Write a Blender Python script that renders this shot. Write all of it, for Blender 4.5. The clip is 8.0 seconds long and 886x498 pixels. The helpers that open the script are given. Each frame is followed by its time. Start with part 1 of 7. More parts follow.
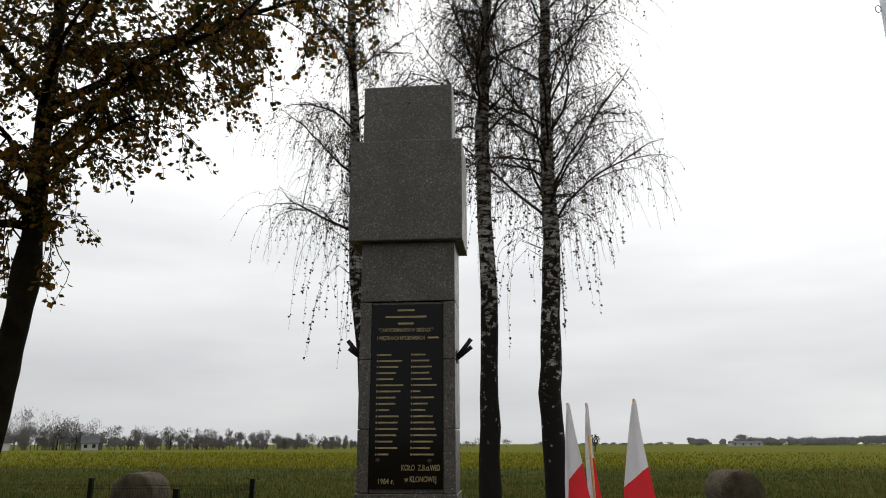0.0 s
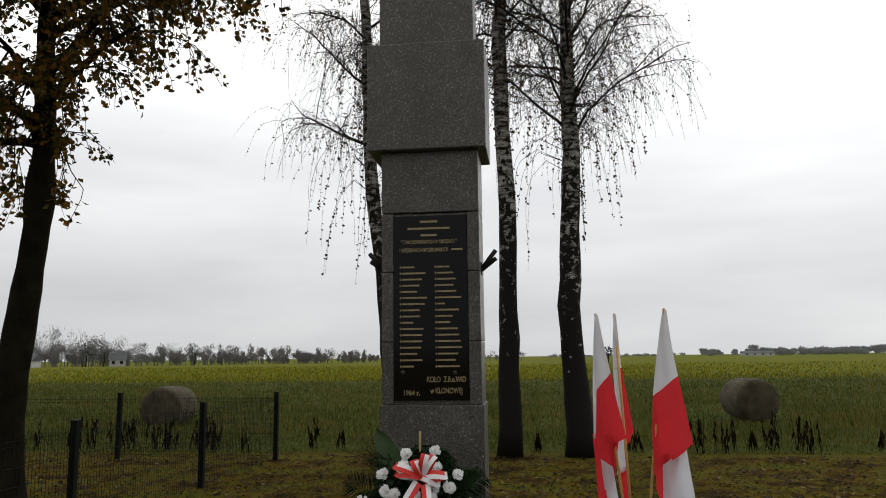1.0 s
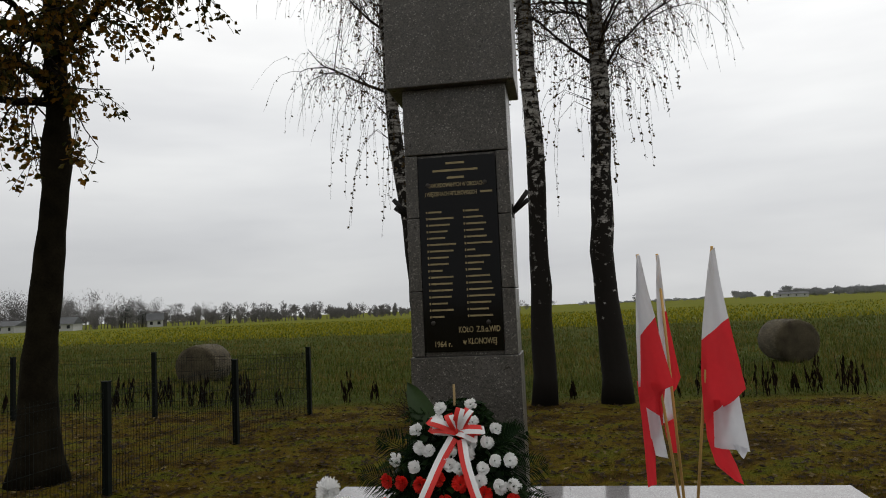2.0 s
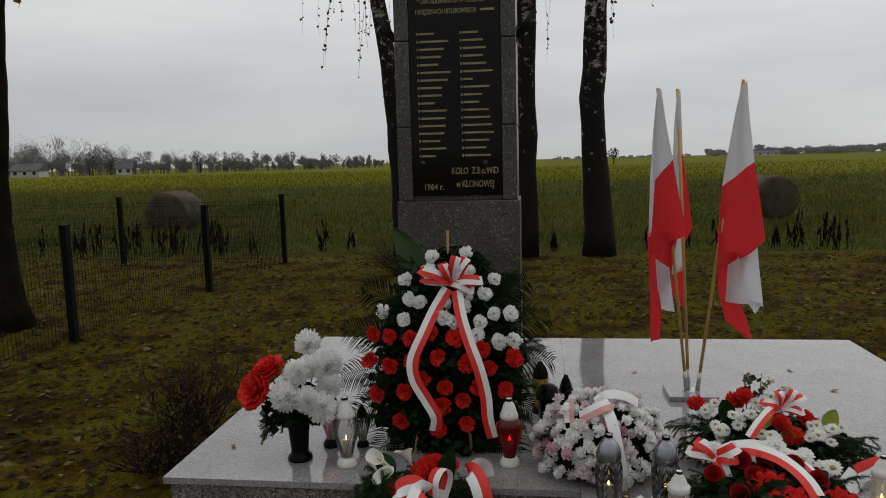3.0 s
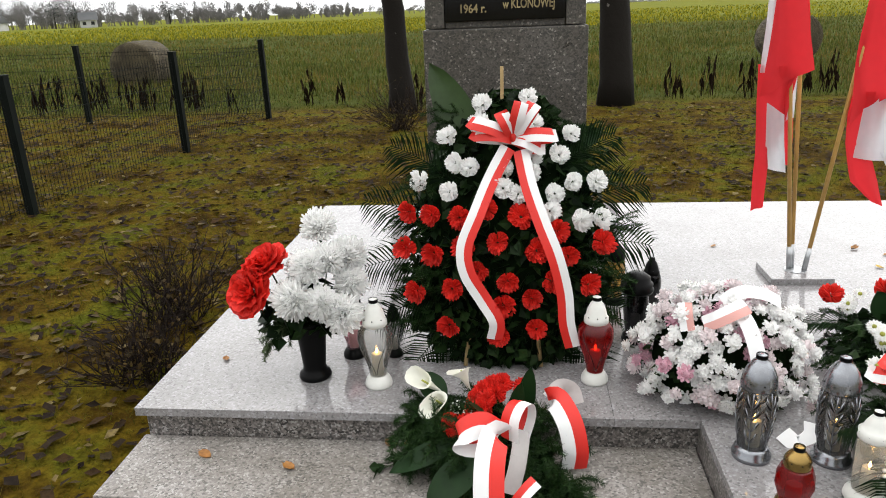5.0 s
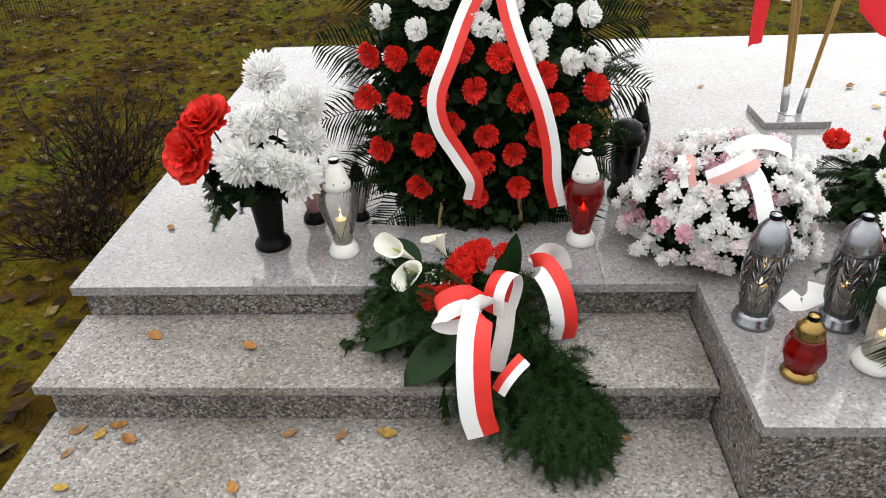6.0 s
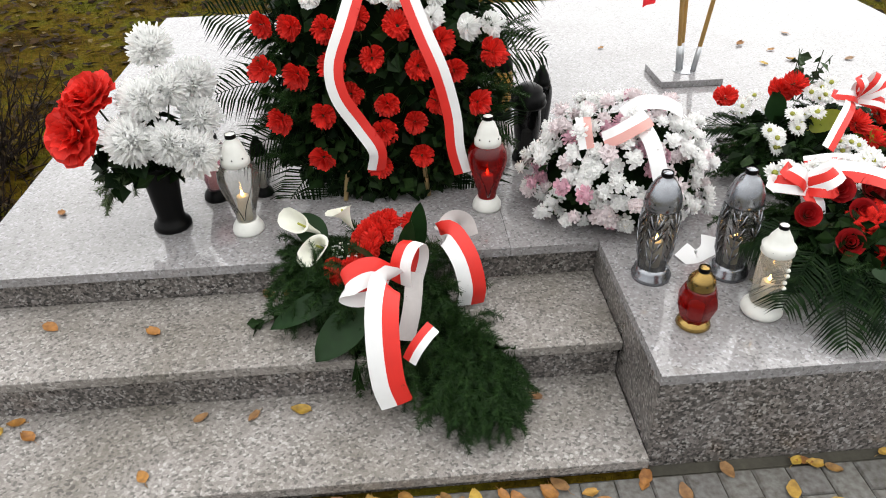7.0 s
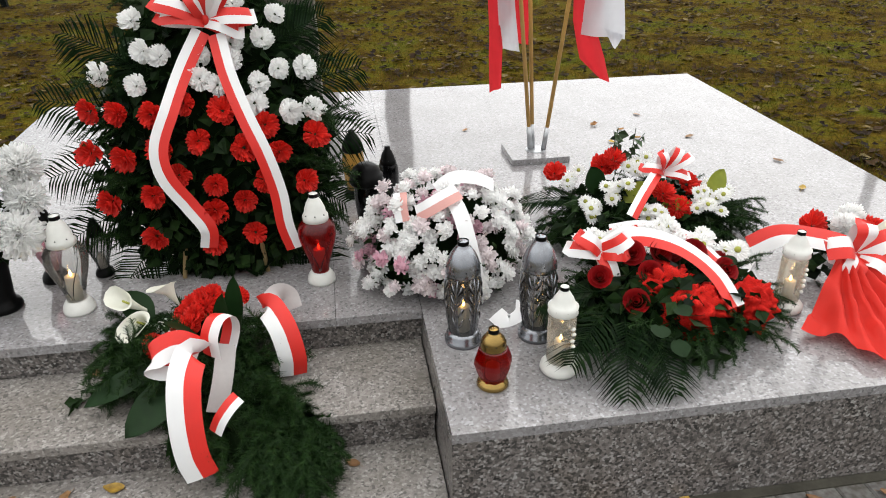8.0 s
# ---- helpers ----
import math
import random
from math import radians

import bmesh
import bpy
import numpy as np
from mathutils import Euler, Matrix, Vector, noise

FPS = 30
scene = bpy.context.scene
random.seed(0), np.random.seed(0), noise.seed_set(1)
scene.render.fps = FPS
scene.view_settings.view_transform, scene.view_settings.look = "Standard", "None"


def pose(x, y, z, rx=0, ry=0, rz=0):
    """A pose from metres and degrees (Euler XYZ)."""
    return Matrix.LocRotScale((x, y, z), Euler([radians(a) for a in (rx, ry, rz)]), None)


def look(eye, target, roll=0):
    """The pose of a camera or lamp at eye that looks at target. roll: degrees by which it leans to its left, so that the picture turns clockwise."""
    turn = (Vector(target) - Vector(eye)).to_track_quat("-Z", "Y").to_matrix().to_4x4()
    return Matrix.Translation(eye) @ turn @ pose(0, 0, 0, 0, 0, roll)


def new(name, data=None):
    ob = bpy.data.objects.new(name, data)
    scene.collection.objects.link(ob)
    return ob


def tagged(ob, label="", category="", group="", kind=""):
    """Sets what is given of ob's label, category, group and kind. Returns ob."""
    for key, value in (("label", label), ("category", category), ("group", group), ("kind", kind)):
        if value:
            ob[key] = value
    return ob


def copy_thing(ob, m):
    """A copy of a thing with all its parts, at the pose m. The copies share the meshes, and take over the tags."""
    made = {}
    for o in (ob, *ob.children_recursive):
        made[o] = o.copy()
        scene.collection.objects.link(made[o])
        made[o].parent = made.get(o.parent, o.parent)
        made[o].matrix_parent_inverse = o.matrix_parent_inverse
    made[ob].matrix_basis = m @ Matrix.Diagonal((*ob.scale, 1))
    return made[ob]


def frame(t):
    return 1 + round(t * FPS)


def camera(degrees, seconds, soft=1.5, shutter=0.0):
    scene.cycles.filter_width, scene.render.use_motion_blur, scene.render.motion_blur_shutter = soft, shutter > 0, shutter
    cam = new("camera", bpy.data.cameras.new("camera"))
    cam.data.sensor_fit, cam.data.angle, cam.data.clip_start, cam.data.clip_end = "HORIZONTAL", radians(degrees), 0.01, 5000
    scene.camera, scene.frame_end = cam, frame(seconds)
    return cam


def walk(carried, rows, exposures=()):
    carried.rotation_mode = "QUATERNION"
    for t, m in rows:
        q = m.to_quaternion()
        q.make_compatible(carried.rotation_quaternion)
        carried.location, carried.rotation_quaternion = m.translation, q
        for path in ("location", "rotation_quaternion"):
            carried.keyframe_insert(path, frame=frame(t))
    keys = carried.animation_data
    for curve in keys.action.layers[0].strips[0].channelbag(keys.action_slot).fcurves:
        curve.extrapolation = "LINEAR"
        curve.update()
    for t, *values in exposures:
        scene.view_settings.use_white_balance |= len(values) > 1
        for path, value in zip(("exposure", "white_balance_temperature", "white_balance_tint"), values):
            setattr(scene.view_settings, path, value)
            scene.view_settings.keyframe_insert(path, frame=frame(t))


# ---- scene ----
cam = camera(63.1, 8.0, 1.0)
PATH = [
    (0, (0.161, 0.197, 2.12), (-0.028, 2.123, 2.627), -0.1),
    (0.5, (0.082, 0.237, 2.159), (-0.077, 2.179, 2.611), -0.9),
    (1, (0.067, 0.392, 2.11), (-0.167, 2.358, 2.391), -0.7),
    (2.3, (-0.035, 0.869, 2.079), (-0.37, 2.84, 2.101), -2.8),
    (2.5, (-0.073, 0.975, 2.024), (-0.455, 2.932, 1.869), -2.1),
    (3, (-0.199, 1.297, 1.996), (-0.455, 3.264, 1.74), -1.5),
    (3.5, (-0.362, 1.522, 1.968), (-0.558, 3.473, 1.574), -3.0),
    (4, (-0.455, 1.725, 1.933), (-0.788, 3.623, 1.397), -3.2),
    (4.2, (-0.476, 1.868, 1.91), (-0.832, 3.755, 1.351), -4.0),
    (5.3, (-0.676, 2.448, 1.794), (-0.788, 4.294, 1.033), -2.0),
    (5.5, (-0.694, 2.533, 1.769), (-0.756, 4.309, 0.85), -2.2),
    (6, (-0.703, 2.622, 1.75), (-0.809, 4.327, 0.708), -2.4),
    (6.5, (-0.674, 2.623, 1.739), (-0.683, 4.278, 0.615), -1.3),
    (7, (-0.648, 2.63, 1.754), (-0.546, 4.281, 0.63), -1.6),
    (7.4, (-0.537, 2.579, 1.792), (-0.323, 4.275, 0.754), -2.8),
    (7.5, (-0.487, 2.576, 1.782), (-0.242, 4.297, 0.792), -2.3),
    (8, (-0.238, 2.477, 1.766), (0.022, 4.228, 0.834), -0.8),
]
EXPOSURES = [(0, -0.03), (1.0, -0.05), (2.3, -0.25), (3.0, -0.4), (3.5, 0.0), (4.2, 1.05), (5.3, 1.15), (6.0, 1.15), (7.2, 1.2), (8.0, 1.0)]
walk(cam, [(t, look(eye, target, roll)) for t, eye, target, roll in PATH], EXPOSURES)

# ---- world and light: a hazy overcast November day ----
world = bpy.data.worlds.new("overcast")
scene.world = world
world.use_nodes = True


def node(tree, kind, **values):
    n = tree.nodes.new(kind)
    for key, value in values.items():
        n.inputs[key.replace("_", " ")].default_value = value
    return n


def ramp(tree, stops, fac=None, smooth=False):
    r = tree.nodes.new("ShaderNodeValToRGB")
    while len(r.color_ramp.elements) < len(stops):
        r.color_ramp.elements.new(0.5)
    for e, (p, c) in zip(r.color_ramp.elements, stops):
        e.position = p
        e.color = (*c, 1) if len(c) == 3 else c
    if fac is not None:
        tree.links.new(fac, r.inputs[0])
    if smooth:
        r.color_ramp.interpolation = "EASE"
    return r


SUN_UP, SUN_TURN = 32, 40


def make_world():
    t = world.node_tree
    t.nodes.clear()
    out, bg = t.nodes.new("ShaderNodeOutputWorld"), t.nodes.new("ShaderNodeBackground")
    sky = t.nodes.new("ShaderNodeTexSky")
    sky.sky_type, sky.sun_disc = "NISHITA", False
    sky.sun_elevation, sky.sun_rotation = radians(SUN_UP), radians(SUN_TURN)
    grey = node(t, "ShaderNodeHueSaturation", Saturation=0.1, Value=0.12)
    t.links.new(sky.outputs[0], grey.inputs["Color"])
    co = t.nodes.new("ShaderNodeTexCoord")
    sep = t.nodes.new("ShaderNodeSeparateXYZ")
    t.links.new(co.outputs["Generated"], sep.inputs[0])
    # cloud deck: darker and bluer towards the horizon, three times as bright overhead
    deck = ramp(t, [(0.0, (0.57, 0.58, 0.59)), (0.07, (0.61, 0.62, 0.633)), (0.22, (0.82, 0.83, 0.84)),
                    (0.42, (1.16, 1.16, 1.15)), (1.0, (1.36, 1.36, 1.35))], sep.outputs["Z"])
    stretch = t.nodes.new("ShaderNodeMapping")
    stretch.inputs["Scale"].default_value = (1.2, 1.2, 6.0)
    t.links.new(co.outputs["Generated"], stretch.inputs[0])
    cloud = node(t, "ShaderNodeTexNoise", Scale=2.2, Detail=4.0, Roughness=0.5)
    t.links.new(stretch.outputs[0], cloud.inputs["Vector"])
    patch = ramp(t, [(0.3, (0.88, 0.885, 0.9)), (0.7, (1.1, 1.1, 1.09))], cloud.outputs["Fac"])
    mul = t.nodes.new("ShaderNodeMixRGB")
    mul.blend_type = "MULTIPLY"
    mul.inputs[0].default_value = 1
    t.links.new(deck.outputs[0], mul.inputs[1])
    t.links.new(patch.outputs[0], mul.inputs[2])
    mix = t.nodes.new("ShaderNodeMixRGB")
    mix.inputs[0].default_value = 0.9
    t.links.new(grey.outputs[0], mix.inputs[1])
    t.links.new(mul.outputs[0], mix.inputs[2])
    t.links.new(mix.outputs[0], bg.inputs[0])
    # the deck is thinner, and so brighter, on the side of the hidden sun
    side = t.nodes.new("ShaderNodeVectorMath")
    side.operation = "DOT_PRODUCT"
    t.links.new(co.outputs["Generated"], side.inputs[0])
    side.inputs[1].default_value = (-0.1, 0.87, 0.48)
    glow = node(t, "ShaderNodeMapRange", From_Min=-0.9, From_Max=0.9, To_Min=0.5, To_Max=1.12)
    t.links.new(side.outputs["Value"], glow.inputs["Value"])
    t.links.new(glow.outputs[0], bg.inputs[1])
    t.links.new(bg.outputs[0], out.inputs[0])


make_world()
sun = new("sun", bpy.data.lights.new("sun", "SUN"))
sun.data.energy, sun.data.angle, sun.data.color = 0.5, radians(110), (1.0, 0.97, 0.93)
sun.matrix_world = look((6, 8, 10), (0, 0, 0))

# ---- materials ----


def material(name):
    m = bpy.data.materials.new(name)
    m.use_nodes = True
    t = m.node_tree
    return m, t, t.nodes["Principled BSDF"]


def coords(t, scale=1.0, space="Object", vec=(1, 1, 1)):
    co, mp = t.nodes.new("ShaderNodeTexCoord"), t.nodes.new("ShaderNodeMapping")
    mp.inputs["Scale"].default_value = tuple(scale * v for v in vec)
    t.links.new(co.outputs[space], mp.inputs[0])
    return mp.outputs[0]


def place(t):
    """World position."""
    return t.nodes.new("ShaderNodeNewGeometry").outputs["Position"]


def tex(t, kind, vec, **values):
    n = node(t, kind, **values)
    t.links.new(vec, n.inputs["Vector"])
    return n


def blend(t, a, b, fac, mode="MIX"):
    m = t.nodes.new("ShaderNodeMixRGB")
    m.blend_type = mode
    for sock, v in ((m.inputs[0], fac), (m.inputs[1], a), (m.inputs[2], b)):
        if isinstance(v, (int, float)):
            sock.default_value = v
        elif isinstance(v, tuple):
            sock.default_value = (*v, 1)
        else:
            t.links.new(v, sock)
    return m.outputs[0]


def bump(t, bsdf, height, strength=0.3, distance=0.005):
    b = node(t, "ShaderNodeBump", Strength=strength, Distance=distance)
    t.links.new(height, b.inputs["Height"])
    t.links.new(b.outputs[0], bsdf.inputs["Normal"])


def granite(name, grains, rough, dirt=0.25, size=1.0, bumpy=0.05, coat=0.0, grain=0.5, spec=0.5):
    """Speckled granite: crystals of several tones, a soft cloudiness and some grime."""
    m, t, b = material(name)
    p = place(t)
    cell = tex(t, "ShaderNodeTexVoronoi", p, Scale=130.0 / size, Randomness=1.0)
    sep = t.nodes.new("ShaderNodeSeparateColor")
    t.links.new(cell.outputs["Color"], sep.inputs[0])
    crystals = ramp(t, grains, sep.outputs[0])
    crystals.color_ramp.interpolation = "CONSTANT"
    fine = tex(t, "ShaderNodeTexNoise", p, Scale=420.0 / size, Detail=2.0)
    c = blend(t, crystals.outputs[0], ramp(t, [(0.3, (0.45, 0.45, 0.45)), (0.7, (1.35, 1.35, 1.35))], fine.outputs["Fac"]).outputs[0], grain, "MULTIPLY")
    b.inputs["Specular IOR Level"].default_value = spec
    cloud = tex(t, "ShaderNodeTexNoise", p, Scale=3.1, Detail=5.0, Roughness=0.6)
    c = blend(t, c, ramp(t, [(0.35, (1 - dirt, 1 - dirt * 1.05, 1 - dirt * 1.2)), (0.65, (1.05, 1.05, 1.05))], cloud.outputs["Fac"]).outputs[0], 1.0, "MULTIPLY")
    t.links.new(c, b.inputs["Base Color"])
    wear = tex(t, "ShaderNodeTexNoise", p, Scale=9.0, Detail=4.0)
    r = ramp(t, [(0.3, (rough * 0.75,) * 3), (0.75, (min(1, rough * 1.5),) * 3)], wear.outputs["Fac"])
    t.links.new(r.outputs[0], b.inputs["Roughness"])
    b.inputs["Coat Weight"].default_value, b.inputs["Coat Roughness"].default_value = coat, 0.04
    bump(t, b, fine.outputs["Fac"], bumpy, 0.002)
    return m


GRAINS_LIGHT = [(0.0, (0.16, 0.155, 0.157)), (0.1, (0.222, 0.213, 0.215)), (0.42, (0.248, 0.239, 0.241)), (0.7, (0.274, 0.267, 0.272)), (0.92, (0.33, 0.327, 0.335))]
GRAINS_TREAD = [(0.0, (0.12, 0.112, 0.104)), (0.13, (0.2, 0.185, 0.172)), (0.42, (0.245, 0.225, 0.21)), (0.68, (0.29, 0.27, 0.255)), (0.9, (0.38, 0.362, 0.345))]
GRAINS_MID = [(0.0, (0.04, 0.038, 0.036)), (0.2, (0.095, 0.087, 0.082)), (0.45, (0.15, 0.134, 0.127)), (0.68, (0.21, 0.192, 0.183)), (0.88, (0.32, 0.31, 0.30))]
GRAINS_DARK = [(0.0, (0.04, 0.037, 0.033)), (0.22, (0.066, 0.06, 0.052)), (0.5, (0.085, 0.077, 0.067)), (0.74, (0.107, 0.098, 0.085)), (0.95, (0.24, 0.225, 0.2))]
MAT_POLISHED = granite("polished_granite", GRAINS_LIGHT, 0.06, 0.12, 1.0, 0.004, 0.0, 0.22, 0.4)
MAT_TREAD = granite("flamed_granite", GRAINS_TREAD, 0.55, 0.3, 1.0, 0.25)
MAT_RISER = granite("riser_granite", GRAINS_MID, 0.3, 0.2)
MAT_TERRAZZO = granite("terrazzo", GRAINS_DARK, 0.36, 0.3, 1.0, 0.1)


def simple(name, colour, rough=0.6, metal=0.0, spread=0.15, scale=60.0, bumpy=0.0, translucent=0.0, coat=0.0, spec=0.35):
    """A plain surface with two scales of variation and a tone of its own for each object and island."""
    m, t, b = material(name)
    p = place(t)
    big = tex(t, "ShaderNodeTexNoise", p, Scale=scale * 0.12, Detail=3.0)
    small = tex(t, "ShaderNodeTexNoise", p, Scale=scale, Detail=3.0)
    c = blend(t, tuple(max(0, v * (1 - spread)) for v in colour), tuple(min(1, v * (1 + spread)) for v in colour), small.outputs["Fac"])
    lo, hi = 1 - spread, 1 + spread * 0.6
    c = blend(t, c, ramp(t, [(0.3, (lo, lo, lo)), (0.7, (hi, hi, hi))], big.outputs["Fac"]).outputs[0], 1.0, "MULTIPLY")
    isl = t.nodes.new("ShaderNodeNewGeometry").outputs["Random Per Island"]
    c = blend(t, c, ramp(t, [(0.0, (lo, lo, lo)), (1.0, (hi, hi, hi))], isl).outputs[0], 1.0, "MULTIPLY")
    t.links.new(c, b.inputs["Base Color"])
    b.inputs["Roughness"].default_value, b.inputs["Metallic"].default_value = rough, metal
    b.inputs["Coat Weight"].default_value = coat
    b.inputs["Specular IOR Level"].default_value = spec
    if bumpy:
        bump(t, b, small.outputs["Fac"], bumpy, 0.01)
    if translucent:
        tr = t.nodes.new("ShaderNodeBsdfTranslucent")
        t.links.new(c, tr.inputs["Color"])
        mx = t.nodes.new("ShaderNodeMixShader")
        mx.inputs[0].default_value = translucent
        t.links.new(b.outputs[0], mx.inputs[1])
        t.links.new(tr.outputs[0], mx.inputs[2])
        t.links.new(mx.outputs[0], t.nodes["Material Output"].inputs["Surface"])
    return m


def foliage(name, tones, rough=0.5, translucent=0.25, spec=0.1, patches=0.0):
    """Leaves: each island takes one of the tones; patches gives the size of straw-coloured drifts per metre."""
    m, t, b = material(name)
    isl = t.nodes.new("ShaderNodeNewGeometry").outputs["Random Per Island"]
    n = len(tones)
    r = ramp(t, [(i / max(1, n - 1), c) for i, c in enumerate(tones)], isl)
    noise_ = tex(t, "ShaderNodeTexNoise", place(t), Scale=45.0, Detail=2.0)
    c = blend(t, r.outputs[0], ramp(t, [(0.3, (0.65, 0.65, 0.65)), (0.7, (1.25, 1.25, 1.2))], noise_.outputs["Fac"]).outputs[0], 1.0, "MULTIPLY")
    if patches:
        drift = tex(t, "ShaderNodeTexNoise", place(t), Scale=patches, Detail=4.0, Roughness=0.65)
        c = blend(t, c, ramp(t, [(0.35, (0.7, 0.85, 0.8)), (0.5, (1.0, 1.0, 1.0)), (0.68, (1.7, 1.3, 1.3))], drift.outputs["Fac"]).outputs[0], 1.0, "MULTIPLY")
    t.links.new(c, b.inputs["Base Color"])
    b.inputs["Roughness"].default_value = rough
    b.inputs["Specular IOR Level"].default_value = spec
    tr = t.nodes.new("ShaderNodeBsdfTranslucent")
    t.links.new(c, tr.inputs["Color"])
    mx = t.nodes.new("ShaderNodeMixShader")
    mx.inputs[0].default_value = translucent
    t.links.new(b.outputs[0], mx.inputs[1])
    t.links.new(tr.outputs[0], mx.inputs[2])
    t.links.new(mx.outputs[0], t.nodes["Material Output"].inputs["Surface"])
    return m


def ground_material():
    """Mossy lawn with bare brown patches near by; weedy green field with a yellow flowering band further out."""
    m, t, b = material("ground")
    p = place(t)
    n1 = tex(t, "ShaderNodeTexNoise", p, Scale=1.3, Detail=6.0, Roughness=0.65)
    n2 = tex(t, "ShaderNodeTexNoise", p, Scale=28.0, Detail=5.0, Roughness=0.7)
    lawn = ramp(t, [(0.3, (0.01, 0.007, 0.002)), (0.42, (0.042, 0.025, 0.004)), (0.5, (0.08, 0.056, 0.006)), (0.6, (0.07, 0.07, 0.007)), (0.75, (0.036, 0.05, 0.005))], n1.outputs["Fac"])
    lawn = blend(t, lawn.outputs[0], ramp(t, [(0.3, (0.5, 0.5, 0.5)), (0.7, (1.5, 1.45, 1.3))], n2.outputs["Fac"]).outputs[0], 1.0, "MULTIPLY")
    n3 = tex(t, "ShaderNodeTexNoise", p, Scale=0.05, Detail=4.0, Roughness=0.6)
    n4 = tex(t, "ShaderNodeTexNoise", p, Scale=0.9, Detail=6.0, Roughness=0.7)
    field = ramp(t, [(0.3, (0.022, 0.029, 0.005)), (0.55, (0.044, 0.054, 0.009)), (0.75, (0.08, 0.07, 0.018))], n4.outputs["Fac"])
    sep = t.nodes.new("ShaderNodeSeparateXYZ")
    t.links.new(p, sep.inputs[0])
    far = node(t, "ShaderNodeMapRange", From_Min=55.0, From_Max=95.0)
    t.links.new(sep.outputs["Y"], far.inputs["Value"])
    band = blend(t, (0.15, 0.145, 0.012), (0.06, 0.075, 0.012), n3.outputs["Fac"])
    wild = blend(t, field.outputs[0], band, far.outputs[0])
    edge = node(t, "ShaderNodeMapRange", From_Min=15.2, From_Max=16.4)
    t.links.new(sep.outputs["Y"], edge.inputs["Value"])
    t.links.new(blend(t, lawn, wild, edge.outputs[0]), b.inputs["Base Color"])
    b.inputs["Roughness"].default_value = 0.95
    b.inputs["Specular IOR Level"].default_value = 0.02
    bump(t, b, n2.outputs["Fac"], 0.8, 0.03)
    return m


MAT_GROUND = ground_material()

# ---- mesh helpers ----


def part(name, bm, mats, parent=None, label="", smooth=False):
    """Links a bmesh as one mesh object, under a thing or a part."""
    me = bpy.data.meshes.new(name)
    bm.to_mesh(me)
    bm.free()
    for mt in (mats if isinstance(mats, (list, tuple)) else [mats]):
        me.materials.append(mt)
    if smooth:
        me.shade_smooth()
    ob = new(name, me)
    ob.parent = parent
    if label:
        tagged(ob, label)
    return ob


def empty(name, m=None):
    ob = new(name)
    ob.empty_display_size = 0.05
    if m is not None:
        ob.matrix_basis = m
    return ob


def box(bm, x0, x1, y0, y1, z0, z1, bevel=0.0, mat=0):
    vs = [bm.verts.new((x, y, z)) for x in (x0, x1) for y in (y0, y1) for z in (z0, z1)]
    fs = [bm.faces.new([vs[i] for i in q]) for q in ((0, 1, 3, 2), (4, 6, 7, 5), (0, 4, 5, 1), (2, 3, 7, 6), (0, 2, 6, 4), (1, 5, 7, 3))]
    for f in fs:
        f.material_index = mat
    if bevel:
        es = {e for f in fs for e in f.edges}
        bmesh.ops.bevel(bm, geom=list(es), offset=bevel, segments=2, affect="EDGES", profile=0.6)
    return bm


def lathe(bm, profile, segs=20, centre=(0, 0, 0), mat=0, close=True):
    """Turns (radius, height) pairs round the upright axis."""
    rings = []
    for r, z in profile:
        rings.append([bm.verts.new((centre[0] + r * math.cos(a), centre[1] + r * math.sin(a), centre[2] + z))
                      for a in (2 * math.pi * i / segs for i in range(segs))])
    for a, b in zip(rings, rings[1:]):
        for i in range(segs):
            f = bm.faces.new((a[i], a[(i + 1) % segs], b[(i + 1) % segs], b[i]))
            f.material_index, f.smooth = mat, True
    if close:
        for ring, flip in ((rings[0], True), (rings[-1], False)):
            f = bm.faces.new(ring[::-1] if flip else ring)
            f.material_index = mat
    return bm


def tube(bm, pts, radii, segs=7, mat=0, cap=True):
    """A tapered limb along points."""
    pts = [Vector(p) for p in pts]
    rings, side = [], None
    for i, p in enumerate(pts):
        d = (pts[min(i + 1, len(pts) - 1)] - pts[max(i - 1, 0)]).normalized()
        if side is None:
            side = d.orthogonal().normalized()
        side = (side - d * side.dot(d)).normalized()
        up = d.cross(side)
        r = radii[i] if isinstance(radii, (list, tuple)) else radii
        rings.append([bm.verts.new(p + (side * math.cos(a) + up * math.sin(a)) * r) for a in (2 * math.pi * k / segs for k in range(segs))])
    for a, b in zip(rings, rings[1:]):
        for k in range(segs):
            f = bm.faces.new((a[k], a[(k + 1) % segs], b[(k + 1) % segs], b[k]))
            f.material_index, f.smooth = mat, True
    if cap:
        bm.faces.new(rings[0][::-1]).material_index = mat
        bm.faces.new(rings[-1]).material_index = mat
    return bm


# ---- ground, pavement, platform ----
TOP, TREAD_2, TREAD_3, PAVE = 0.40, 0.267, 0.112, 0.05
LEFT, RIGHT, FRONT, BACK, PED = -2.11, 2.36, 4.60, 7.49, 3.96


def field_z(y):
    """The field falls away gently beyond the lawn."""
    return -0.0075 * max(0.0, y - 14)


